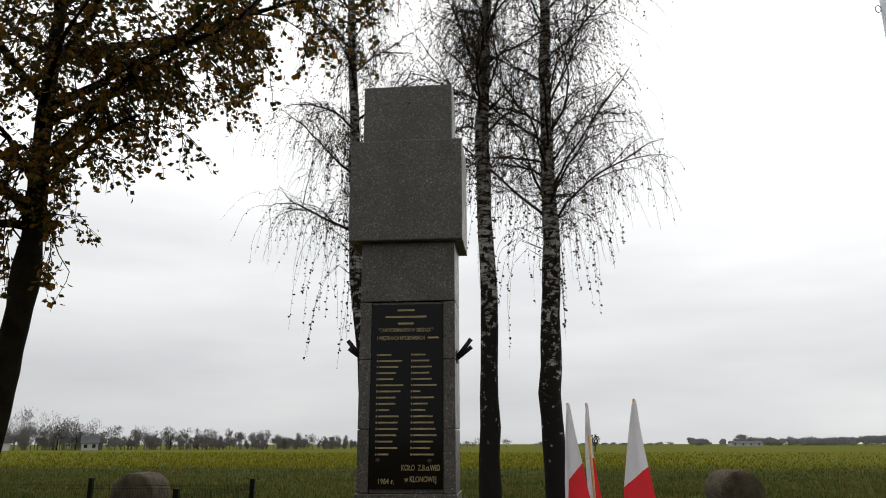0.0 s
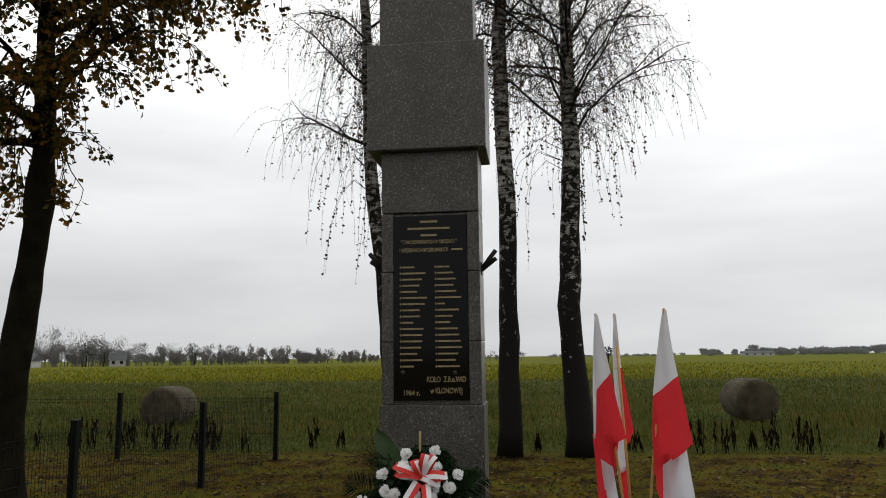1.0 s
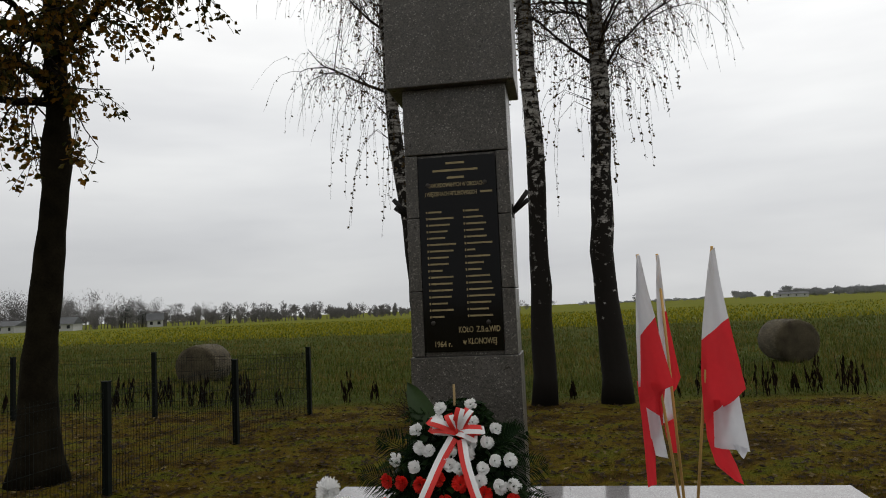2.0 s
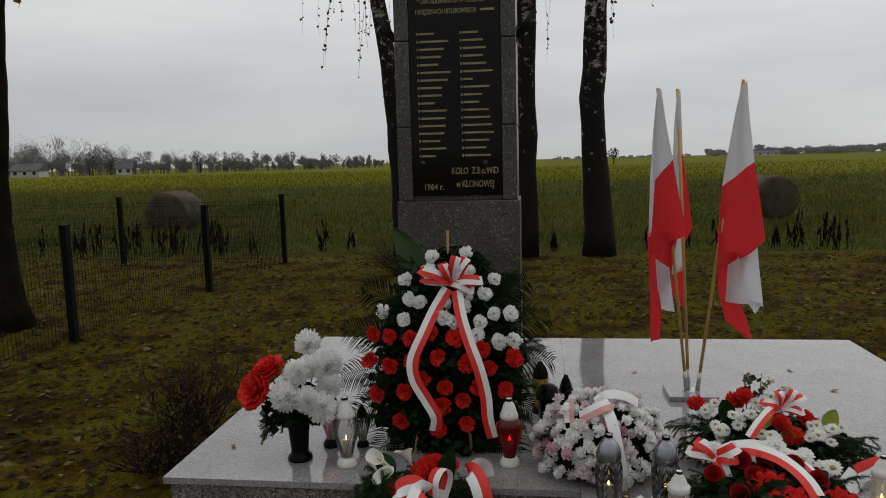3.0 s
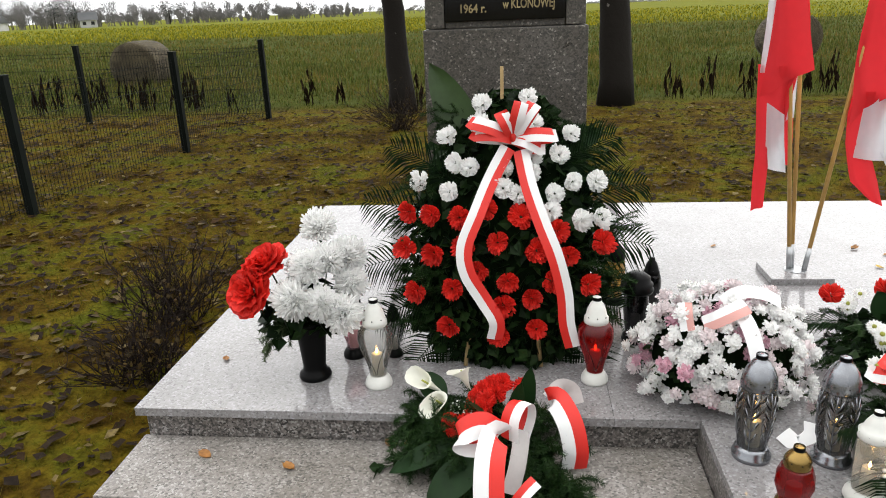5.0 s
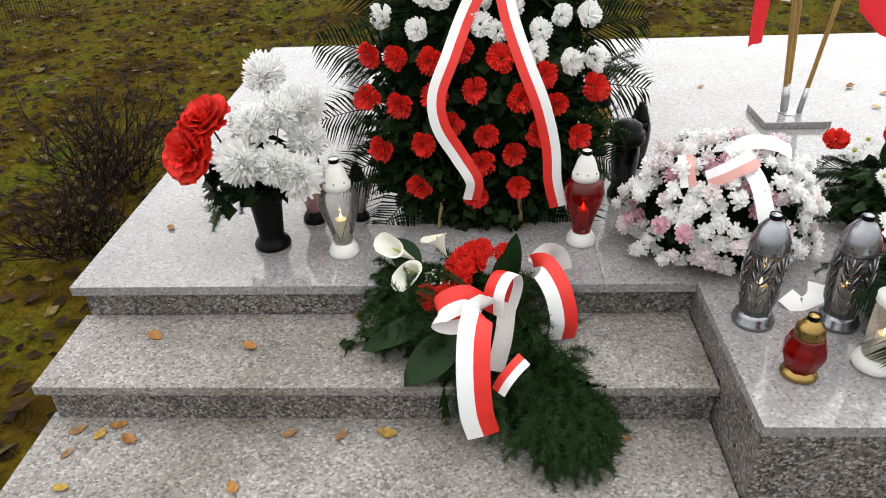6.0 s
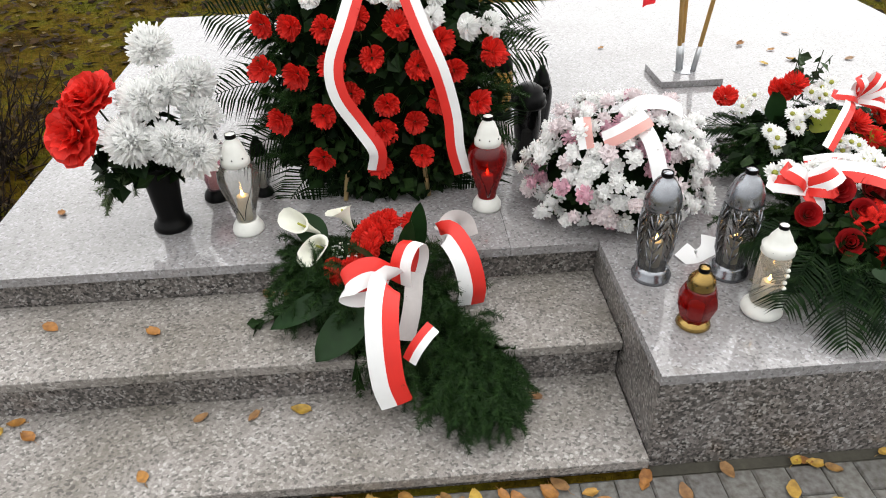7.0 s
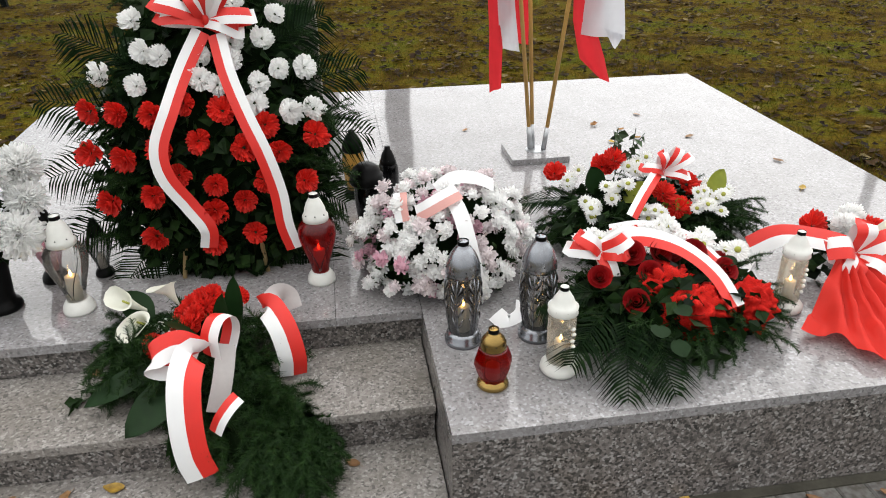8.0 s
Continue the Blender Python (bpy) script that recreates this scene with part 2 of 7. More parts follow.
def build_ground():
    bm = bmesh.new()
    xs = [-2500, -900, -300, -120, -60, -30] + [i * 0.5 for i in range(-36, 37)] + [30, 60, 120, 300, 900, 2500]
    ys = [-400, -100, -30, -10] + [i * 0.5 for i in range(-8, 60)] + [35, 42, 50, 70, 100, 180, 400, 900, 3000]
    grid = [[bm.verts.new((x, y, 0.02 + field_z(y) + 0.03 * noise.noise((x * 0.35, y * 0.35, 0)) * (abs(x) < 17 and 2 < y < 29))) for x in xs] for y in ys]
    for a, b in zip(grid, grid[1:]):
        for i in range(len(xs) - 1):
            bm.faces.new((a[i], a[i + 1], b[i + 1], b[i])).smooth = True
    tagged(part("ground", bm, MAT_GROUND), "mossy autumn lawn running out into a weedy green field", "ground", kind="structure")


build_ground()


def build_platform():
    root = tagged(empty("platform", pose(0.12, 6, 0)), "low stepped memorial platform clad in polished speckled granite slabs", "platform", kind="structure")
    root_inv = root.matrix_basis.inverted()

    def add(name, x0, x1, y0, y1, z0, z1, mat, bevel=0.004, label=""):
        ob = part(name, box(bmesh.new(), x0, x1, y0, y1, z0, z1, bevel), mat, root, label)
        ob.matrix_basis = root_inv.copy()
        return ob

    g = 0.0004
    plan = [(LEFT, -0.30, FRONT), (-0.30, 0.0, FRONT), (0.0, RIGHT, PED)]
    for a, b, y0 in plan:
        add("slab", a + g, b - g, y0 + g, BACK - g, TOP - 0.034, TOP, MAT_POLISHED, 0.0015)
    s = 0.028
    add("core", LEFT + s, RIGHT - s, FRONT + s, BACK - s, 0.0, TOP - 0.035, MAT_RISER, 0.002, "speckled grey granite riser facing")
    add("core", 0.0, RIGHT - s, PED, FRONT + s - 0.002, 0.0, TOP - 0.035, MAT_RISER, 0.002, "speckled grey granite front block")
    for (y0, z) in ((4.25, TREAD_2), (3.925, TREAD_3)):
        y1 = 4.6 if z == TREAD_2 else 4.28
        xs = [LEFT + 0.01, -0.003]
        for a, b in zip(xs, xs[1:]):
            add("tread", a + g, b - g, y0, y1 + s - 0.002, z - 0.034, z, MAT_TREAD)
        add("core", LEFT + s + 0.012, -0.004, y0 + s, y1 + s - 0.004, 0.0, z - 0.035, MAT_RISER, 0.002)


build_platform()


# ---- monument ----
MAT_IRON = simple("dark_iron", (0.015, 0.014, 0.013), 0.6, spread=0.3, spec=0.2)


def build_monument():
    root = tagged(empty("monument", pose(-0.71, 6.25, TOP)), "tall memorial pillar of dark speckled terrazzo with black plaque", "monument")
    inv = root.matrix_basis.inverted()

    def add(name, dims, mat, bevel=0.006, label=""):
        ob = part(name, box(bmesh.new(), *dims, bevel), mat, root, label)
        ob.matrix_basis = inv.copy()
        return ob

    add("base_block", (-1.112, -0.302, 6.018, 6.50, TOP - 0.002, 1.70), MAT_TERRAZZO)
    zs = [1.704, 2.19, 2.74, 3.215]
    for a, b in zip(zs, zs[1:]):
        add("frame_block", (-1.10, -1.004, 6.03, 6.49, a, b - 0.005), MAT_TERRAZZO)
        add("frame_block", (-0.411, -0.315, 6.03, 6.49, a, b - 0.005), MAT_TERRAZZO)
    add("core", (-1.002, -0.413, 6.045, 6.48, 1.702, 3.21), MAT_TERRAZZO)
    add("neck_block", (-1.10, -0.315, 6.028, 6.49, 3.218, 3.72), MAT_TERRAZZO)
    for sx, edge in ((1, -0.316), (-1, -1.099)):
        bm = bmesh.new()
        box(bm, min(edge, edge + sx * 0.008), max(edge, edge + sx * 0.008), 6.15, 6.23, 2.72, 2.82)
        for dy, up in ((6.17, 0.15), (6.21, 0.09)):
            tube(bm, [(edge + sx * 0.004, dy, 2.76), (edge + sx * 0.125, dy - 0.03, 2.76 + up)], 0.018, 10)
        ob = part("flag_bracket", bm, MAT_IRON, root, "dark iron flag bracket")
        ob.matrix_basis = inv.copy()
    add("head_block", (-1.206, -0.242, 5.95, 6.56, 3.722, 4.62), MAT_TERRAZZO, 0.008)
    add("cap_block", (-1.133, -0.337, 6.10, 6.45, 4.622, 5.212), MAT_TERRAZZO, 0.008)
    return root, inv, add


MONUMENT, MON_INV, mon_add = build_monument()


# ---- plants of the place ----
RNG = random.Random(7)


def rnd(a, b):
    return RNG.uniform(a, b)


def bark_birch():
    m, t, b = material("birch_bark")
    p = place(t)
    sep = t.nodes.new("ShaderNodeSeparateXYZ")
    t.links.new(p, sep.inputs[0])
    flat = t.nodes.new("ShaderNodeMapping")
    flat.inputs["Scale"].default_value = (1, 1, 4.5)
    t.links.new(p, flat.inputs[0])
    marks = tex(t, "ShaderNodeTexNoise", flat.outputs[0], Scale=3.2, Detail=5.0, Roughness=0.7)
    plates = tex(t, "ShaderNodeTexNoise", p, Scale=7.0, Detail=4.0, Roughness=0.65)
    # old bark at the foot is black and fissured, white higher up with dark scars
    age = node(t, "ShaderNodeMapRange", From_Min=0.5, From_Max=7.0, To_Min=0.27, To_Max=-0.05)
    t.links.new(sep.outputs["Z"], age.inputs["Value"])
    add = t.nodes.new("ShaderNodeMath")
    t.links.new(plates.outputs["Fac"], add.inputs[0])
    t.links.new(age.outputs[0], add.inputs[1])
    white = ramp(t, [(0.41, (0.012, 0.01, 0.009)), (0.47, (0.14, 0.13, 0.12)), (0.6, (0.4, 0.385, 0.36))], marks.outputs["Fac"])
    dark = ramp(t, [(0.51, (0, 0, 0)), (0.55, (1, 1, 1))], add.outputs[0])
    c = blend(t, white.outputs[0], (0.016, 0.014, 0.012), dark.outputs[0])
    t.links.new(c, b.inputs["Base Color"])
    b.inputs["Roughness"].default_value = 0.85
    b.inputs["Specular IOR Level"].default_value = 0.08
    bump(t, b, plates.outputs["Fac"], 0.6, 0.03)
    return m


MAT_BIRCH = bark_birch()
MAT_TWIG = simple("dark_twigs", (0.022, 0.016, 0.013), 0.8, spread=0.3, spec=0.05)
MAT_BARK = simple("dark_bark", (0.012, 0.01, 0.006), 0.95, spread=0.45, scale=35.0, bumpy=0.9, spec=0.03)
MAT_BIRCH_LEAF = foliage("withered_birch_leaves", [(0.04, 0.03, 0.015), (0.07, 0.045, 0.015), (0.09, 0.06, 0.02)], 0.7)
MAT_OAK_LEAF = foliage("autumn_leaves", [(0.02, 0.026, 0.005), (0.05, 0.045, 0.008), (0.1, 0.065, 0.009), (0.22, 0.1, 0.01), (0.06, 0.035, 0.01)], 0.6, 0.35)


def wander(p, d, length, steps, bend, lift):
    """Points along a limb that sways by bend and is drawn up or down by lift."""
    pts, p, d = [Vector(p)], Vector(p), Vector(d).normalized()
    for _ in range(steps):
        d = (d + Vector((rnd(-bend, bend), rnd(-bend, bend), rnd(-bend, bend) + lift))).normalized()
        p = p + d * (length / steps)
        pts.append(p.copy())
    return pts


def leaf_quad(bm, p, size, mat=0, droop=0.6):
    """A small pointed leaf, folded along its midrib."""
    d = Vector((rnd(-1, 1), rnd(-1, 1), rnd(-1, 0.3) * droop - 0.2)).normalized()
    s = d.cross(Vector((rnd(-1, 1), rnd(-1, 1), rnd(-1, 1)))).normalized() * size * 0.42
    n = d.cross(s).normalized() * size * 0.12
    a, m, t = bm.verts.new(p), p + d * size * 0.5, bm.verts.new(p + d * size)
    l, r = bm.verts.new(m + s + n), bm.verts.new(m - s + n)
    f, g = bm.faces.new((a, l, t)), bm.faces.new((a, t, r))
    f.material_index = g.material_index = mat


def taper(r0, r1, n):
    return [r0 + (r1 - r0) * (i / (n - 1)) for i in range(n)]


def on_line(pts, f):
    k = min(int(f * (len(pts) - 1)), len(pts) - 2)
    u = f * (len(pts) - 1) - k
    return pts[k].lerp(pts[k + 1], u), (pts[k + 1] - pts[k]).normalized()


def birch(line, radii, low, top, limbs, reach, label, seed):
    """A weeping birch, nearly bare: white trunk, rising limbs, long hanging twigs with a few leaves."""
    RNG.seed(seed)
    line = [Vector(p) for p in line]
    foot = line[0].copy()
    root = tagged(empty("birch_tree", Matrix.Translation(foot)), label, "tree", group="birches behind the memorial")
    back = Matrix.Translation(-foot)
    fine = []
    for i in range(25):
        f = i / 24
        p, _ = on_line(line, f)
        wob = 0.03 if 0 < i < 24 else 0
        fine.append(p + Vector((rnd(-wob, wob), rnd(-wob, wob), 0)))
    rr = [radii[0] * (1 - i / 24) ** 0.8 + radii[1] * (i / 24) + (0.1 * math.exp(-i / 1.1)) * radii[0] * 3 for i in range(25)]
    rr = [r * rnd(0.95, 1.06) for r in rr]
    bt = tube(bmesh.new(), fine, rr, 12)
    trunk = part("trunk", bt, MAT_BIRCH, root, "white birch bark, blackened towards the foot")
    trunk.matrix_basis = back
    bw, bf = bmesh.new(), bmesh.new()
    height = fine[-1].z - foot.z

    def hang(p, length, r):
        d = Vector((rnd(-1, 1), rnd(-1, 1), rnd(-0.3, 0.5)))
        pts = wander(p, d, length, 6, 0.22, -0.42)
        tube(bw, pts, taper(r, r * 0.45, len(pts)), 3, cap=False)
        for _ in range(RNG.randint(1, 5)):
            q, _d = on_line(pts, rnd(0.25, 1.0))
            leaf_quad(bf, q, rnd(0.035, 0.06), droop=1.5)

    for i in range(limbs):
        f = low + (top - low) * (i + rnd(0, 0.8)) / limbs
        p, _ = on_line(fine, min(f, 0.97))
        a = i * 2.4 + rnd(-0.4, 0.4)
        grow = reach * (0.98 - 0.42 * f) * rnd(0.65, 1.2)
        d = Vector((math.cos(a), math.sin(a) * 0.8, rnd(0.7, 1.5)))
        pts = wander(p, d, grow, 8, 0.26, -0.02)
        limb = part("limb", tube(bmesh.new(), pts, taper(0.042 * (1.2 - 0.7 * f), 0.01, len(pts)), 6), MAT_TWIG, root)
        limb.matrix_basis = back
        for k in range(9):
            q, dd = on_line(pts, 0.2 + 0.8 * (k + rnd(0, 0.8)) / 9)
            sd = (dd + Vector((rnd(-1, 1), rnd(-1, 1), rnd(-0.3, 0.7)))).normalized()
            sub = wander(q, sd, grow * rnd(0.25, 0.5), 5, 0.25, -0.03)
            tube(bw, sub, taper(0.014, 0.006, len(sub)), 4, cap=False)
            for j in range(11):
                hang(on_line(sub, rnd(0.1, 1.0))[0], rnd(0.4, 1.9), rnd(0.003, 0.005))
    for _ in range(120):
        q, _d = on_line(fine, rnd(low - 0.06, 0.85))
        side = Vector((rnd(-1, 1), rnd(-0.8, 0.8), 0)) * rnd(0.15, 1.0) * (reach * 0.42)
        pts = wander(q + side + Vector((0, 0, 0.2)), (side.x * 0.3, side.y * 0.3, -0.3), rnd(0.8, 2.3), 9, 0.1, -0.45)
        tube(bw, pts, taper(0.0042, 0.002, len(pts)), 3, cap=False)
        for _k in range(RNG.randint(6, 14)):
            leaf_quad(bf, on_line(pts, rnd(0.2, 1.0))[0], rnd(0.045, 0.08), droop=1.5)
        lead = wander(q, side + Vector((0, 0, 0.7)), (side + Vector((0, 0, 0.2))).length, 4, 0.05, -0.02)
        lead[-1] = q + side + Vector((0, 0, 0.2))
        tube(bw, lead, taper(0.011, 0.0045, len(lead)), 3, cap=False)
    for name, b, m, lab in (("twig_mass", bw, MAT_TWIG, "long thin hanging twigs"), ("leaves", bf, MAT_BIRCH_LEAF, "few withered brown leaves")):
        ob = part(name, b, m, root, lab)
        ob.matrix_basis, ob["kind"] = back, "stuff"
    return root


birch([(-0.41, 15.3, 0), (-0.34, 15.3, 3.5), (-0.42, 15.3, 8.5), (-0.3, 15.3, 12), (-0.2, 15.3, 16)], (0.225, 0.05), 0.5, 0.97, 28, 3.3, "slender nearly bare birch with blackened trunk and drooping twigs", 11)
birch([(1.0, 15.3, 0), (0.88, 15.3, 3.0), (1.0, 15.35, 6.2), (1.0, 15.3, 9.0), (1.2, 15.3, 16.5)], (0.265, 0.06), 0.52, 0.97, 30, 4.0, "stout nearly bare birch with peeling white trunk and hanging twigs", 23)
birch([(-2.72, 15.1, 0), (-2.85, 15.1, 2.6), (-3.2, 15.1, 6.0), (-3.38, 15.1, 10), (-3.7, 15.1, 16)], (0.2, 0.045), 0.5, 0.97, 20, 2.7, "leaning pale-barked birch, almost leafless, behind the memorial", 35)


def leafy_tree():
    RNG.seed(5)
    foot = Vector((-6.78, 9.3, 0))
    root = tagged(empty("autumn_tree", Matrix.Translation(foot)), "dark-trunked tree holding brown and dull green autumn leaves", "tree")
    back = Matrix.Translation(-foot)
    line = [Vector(p) for p in ((-6.8, 9.3, 0.0), (-6.79, 9.3, 1.4), (-6.66, 9.3, 2.6), (-6.53, 9.3, 3.8), (-6.49, 9.3, 5.1), (-6.58, 9.3, 6.4), (-6.6, 9.3, 8.3), (-6.4, 9.4, 12.0))]
    fine = [on_line(line, i / 30)[0] for i in range(31)]
    rr = [0.235 - 0.0055 * i + 0.16 * math.exp(-i / 1.2) + 0.045 * math.exp(-((i - 14.5) / 1.0) ** 2) for i in range(31)]
    trunk = part("trunk", tube(bmesh.new(), fine, [r * rnd(0.95, 1.07) for r in rr], 14), MAT_BARK, root, "rough blackish trunk with swollen knots")
    trunk.matrix_basis = back
    bw, bf = bmesh.new(), bmesh.new()
    limbs = [((-6.55, 9.3, 5.5), (0.55, -0.25, 0.4), 2.2), ((-6.55, 9.3, 6.0), (0.9, -0.1, 0.5), 4.4), ((-6.58, 9.3, 5.2), (-0.8, -0.3, 0.5), 3.0),
             ((-6.6, 9.3, 6.6), (0.6, 0.4, 0.6), 3.6), ((-6.6, 9.3, 6.9), (-0.6, -0.5, 0.6), 3.6), ((-6.6, 9.3, 7.4), (0.75, -0.3, 0.6), 4.2),
             ((-6.6, 9.3, 7.8), (-0.8, 0.4, 0.5), 3.4), ((-6.58, 9.3, 8.2), (0.3, -0.8, 0.6), 3.0), ((-6.55, 9.3, 8.6), (0.8, 0.2, 0.5), 4.0),
             ((-6.5, 9.35, 9.2), (0.3, 0.5, 0.9), 3.2), ((-6.5, 9.35, 9.6), (-0.5, -0.2, 0.8), 3.0), ((-6.45, 9.4, 10.3), (0.6, -0.4, 0.7), 3.2),
             ((-6.57, 9.3, 4.9), (0.35, -0.6, 0.35), 1.8), ((-6.57, 9.3, 5.8), (-0.5, -0.7, 0.35), 2.4), ((-6.55, 9.3, 5.6), (0.3, -0.9, 0.1), 2.2), ((-6.55, 9.3, 5.0), (-0.9, 0.2, 0.2), 2.4), ((-6.55, 9.3, 6.3), (0.2, -0.9, 0.4), 2.6), ((-6.6, 9.3, 7.6), (1, 0.0, 0.3), 4.6), ((-6.6, 9.3, 6.8), (1, -0.15, 0.33), 4.3)]
    for p, d, length in limbs:
        pts = wander(p, d, length, 8, 0.16, -0.015)
        limb = part("limb", tube(bmesh.new(), pts, taper(0.07, 0.016, len(pts)), 7), MAT_BARK, root)
        limb.matrix_basis = back
        n = int(length * 5.5)
        for k in range(n):
            q, dd = on_line(pts, 0.15 + 0.85 * (k + rnd(0, 0.9)) / n)
            sd = (dd * 0.6 + Vector((rnd(-1, 1), rnd(-1, 1), rnd(-0.9, 0.6)))).normalized()
            sub = wander(q, sd, rnd(0.6, 1.5), 5, 0.3, -0.1)
            tube(bw, sub, taper(0.013, 0.005, len(sub)), 4, cap=False)
            for j in range(6):
                q2, d2 = on_line(sub, rnd(0.15, 1.0))
                tw = wander(q2, (d2 + Vector((rnd(-1, 1), rnd(-1, 1), rnd(-1.1, 0.2)))), rnd(0.25, 0.75), 4, 0.3, -0.25)
                tube(bw, tw, taper(0.006, 0.003, len(tw)), 3, cap=False)
                for _ in range(RNG.randint(7, 14)):
                    c = on_line(tw, rnd(0.1, 1.0))[0]
                    leaf_quad(bf, c + Vector((rnd(-0.07, 0.07), rnd(-0.07, 0.07), rnd(-0.07, 0.05))), rnd(0.06, 0.105))
    for name, b, m, lab in (("twig_mass", bw, MAT_TWIG, ""), ("leaves", bf, MAT_OAK_LEAF, "brown, ochre and dull green leaves")):
        ob = part(name, b, m, root, lab)
        ob.matrix_basis, ob["kind"] = back, "stuff"


leafy_tree()

# ---- fence of welded wire panels ----
MAT_FENCE = simple("dark_green_coated_steel", (0.004, 0.006, 0.0045), 0.7, 0.0, 0.2, spec=0.1)


def build_fence():
    posts = [(-5.52, 5.6), (-5.34, 8.6), (-5.17, 11.65), (-5.0, 14.57), (-8.34, 14.6), (-11.6, 14.6), (-14.9, 14.6)]
    root = tagged(empty("wire_fence", Matrix.Translation((-5.0, 14.57, 0))), "dark green welded wire panel fence on square steel posts", "fence")
    back = Matrix.Translation((5.0, -14.57, 0))
    for x, y in posts:
        bm = box(bmesh.new(), x - 0.04, x + 0.04, y - 0.04, y + 0.04, -0.05, 1.34, 0.004)
        box(bm, x - 0.044, x + 0.044, y - 0.044, y + 0.044, 1.335, 1.355, 0.006)
        part("post", bm, MAT_FENCE, root).matrix_basis = back
    for (x0, y0), (x1, y1) in zip(posts, posts[1:]):
        a, b = Vector((x0, y0, 0)), Vector((x1, y1, 0))
        d = (b - a).normalized()
        side = Vector((-d.y, d.x, 0))
        length = (b - a).length
        bm = bmesh.new()
        n = int(length / 0.055)
        for i in range(1, n):
            p = a + d * (length * i / n)
            tube(bm, [p + Vector((0, 0, 0.06)), p + Vector((0, 0, 1.27))], 0.003, 3, cap=False)
        for z in (0.12, 0.34, 0.54, 0.74, 0.94, 1.16, 1.22):
            off = side * (0.02 if z in (0.34, 1.16) else 0)
            tube(bm, [a + off + Vector((0, 0, z)), b + off + Vector((0, 0, z))], 0.0038, 4, cap=False)
        panel = part("wire_panel", bm, MAT_FENCE, root)
        panel.matrix_basis, panel["kind"] = back, "stuff"


build_fence()

# ---- hay bales ----
def hay_material():
    m, t, b = material("old_hay")
    p = coords(t, 1.0, "Object", (1, 1, 1))
    mp = coords(t, 1.0, "Object", (3, 40, 40))
    straw = tex(t, "ShaderNodeTexNoise", mp, Scale=1.6, Detail=6.0, Roughness=0.75)
    spots = tex(t, "ShaderNodeTexNoise", p, Scale=3.0, Detail=3.0)
    c = ramp(t, [(0.3, (0.022, 0.016, 0.008)), (0.52, (0.085, 0.068, 0.036)), (0.7, (0.19, 0.16, 0.1))], straw.outputs["Fac"]).outputs[0]
    c = blend(t, c, ramp(t, [(0.35, (0.55, 0.5, 0.45)), (0.65, (1.1, 1.1, 1.1))], spots.outputs["Fac"]).outputs[0], 1.0, "MULTIPLY")
    t.links.new(c, b.inputs["Base Color"])
    b.inputs["Roughness"].default_value = 0.95
    bump(t, b, straw.outputs["Fac"], 1.0, 0.05)
    return m


MAT_HAY = hay_material()


def hay_bale(x, y, turn, radius, length, label, seed, sunk=0.0):
    RNG.seed(seed)
    root = tagged(empty("hay_bale", pose(x, y, field_z(y) - sunk, 0, 0, turn)), label, "hay bale", group="hay bales in the field")
    bm = bmesh.new()
    rings = [(-0.5, 0.0), (-0.505, 0.35), (-0.5, 0.8), (-0.47, 0.97), (-0.3, 1.0), (0, 1.01), (0.3, 1.0), (0.47, 0.97), (0.5, 0.8), (0.505, 0.35), (0.5, 0.0)]
    prev = None
    for fx, fr in rings:
        ring = []
        for k in range(36):
            a = 2 * math.pi * k / 36
            r = radius * fr * (1 + 0.015 * noise.noise((k * 0.7, fx * 9, seed)))
            z = radius * 0.96 + r * math.sin(a) * (0.97 if math.sin(a) > 0 else 0.94)
            ring.append(bm.verts.new((fx * length + 0.012 * noise.noise((k, fr * 8, seed + 3)), r * math.cos(a), z)))
        if prev:
            for k in range(36):
                bm.faces.new((prev[k], prev[(k + 1) % 36], ring[(k + 1) % 36], ring[k])).smooth = True
        prev = ring
    bmesh.ops.remove_doubles(bm, verts=bm.verts, dist=0.0005)
    part("bale", bm, MAT_HAY, root)
    bs = bmesh.new()
    for _ in range(500):
        a, u = rnd(0, 6.28), rnd(-0.5, 0.5)
        p = Vector((u * length, radius * math.cos(a), radius * 0.96 + radius * 0.97 * math.sin(a)))
        d = Vector((rnd(-0.6, 0.6), math.cos(a), math.sin(a))).normalized()
        q = p + d * rnd(0.03, 0.09)
        s = Vector((0.006, 0, 0))
        bs.faces.new((bs.verts.new(p - s), bs.verts.new(p + s), bs.verts.new(q)))
    part("loose_straw", bs, MAT_HAY, root, "loose straw ends")["kind"] = "stuff"


hay_bale(-11.25, 22.3, 90, 0.68, 1.25, "round weathered hay bale standing in the weedy field", 3, 0.12)
hay_bale(6.55, 23.5, 100, 0.66, 1.25, "round grey hay bale on its side in the green field", 8)


# ---- field and lawn cover ----
def blades(name, spots, tones, label, kind="stuff", rough=0.7, patches=0.0):
    """Many thin blades in one mesh: each spot is x, y, z, height, width, lean."""
    n = len(spots)
    s = np.array(spots)
    rs = np.random.RandomState(len(name))
    ang, lean = rs.uniform(0, 6.283, n), rs.uniform(0, 6.283, n)
    w = np.stack([np.cos(ang), np.sin(ang), np.zeros(n)], 1) * s[:, 4:5]
    tip = s[:, :3] + np.stack([np.cos(lean) * s[:, 5], np.sin(lean) * s[:, 5], s[:, 3]], 1)
    v = np.empty((n * 3, 3))
    v[0::3], v[1::3], v[2::3] = s[:, :3] - w, s[:, :3] + w, tip
    me = bpy.data.meshes.new(name)
    me.from_pydata(v.tolist(), [], np.arange(n * 3).reshape(n, 3).tolist())
    me.materials.append(foliage(name + "_blades", tones, rough, 0.3, 0.1, patches))
    return tagged(new(name, me), label, kind=kind)


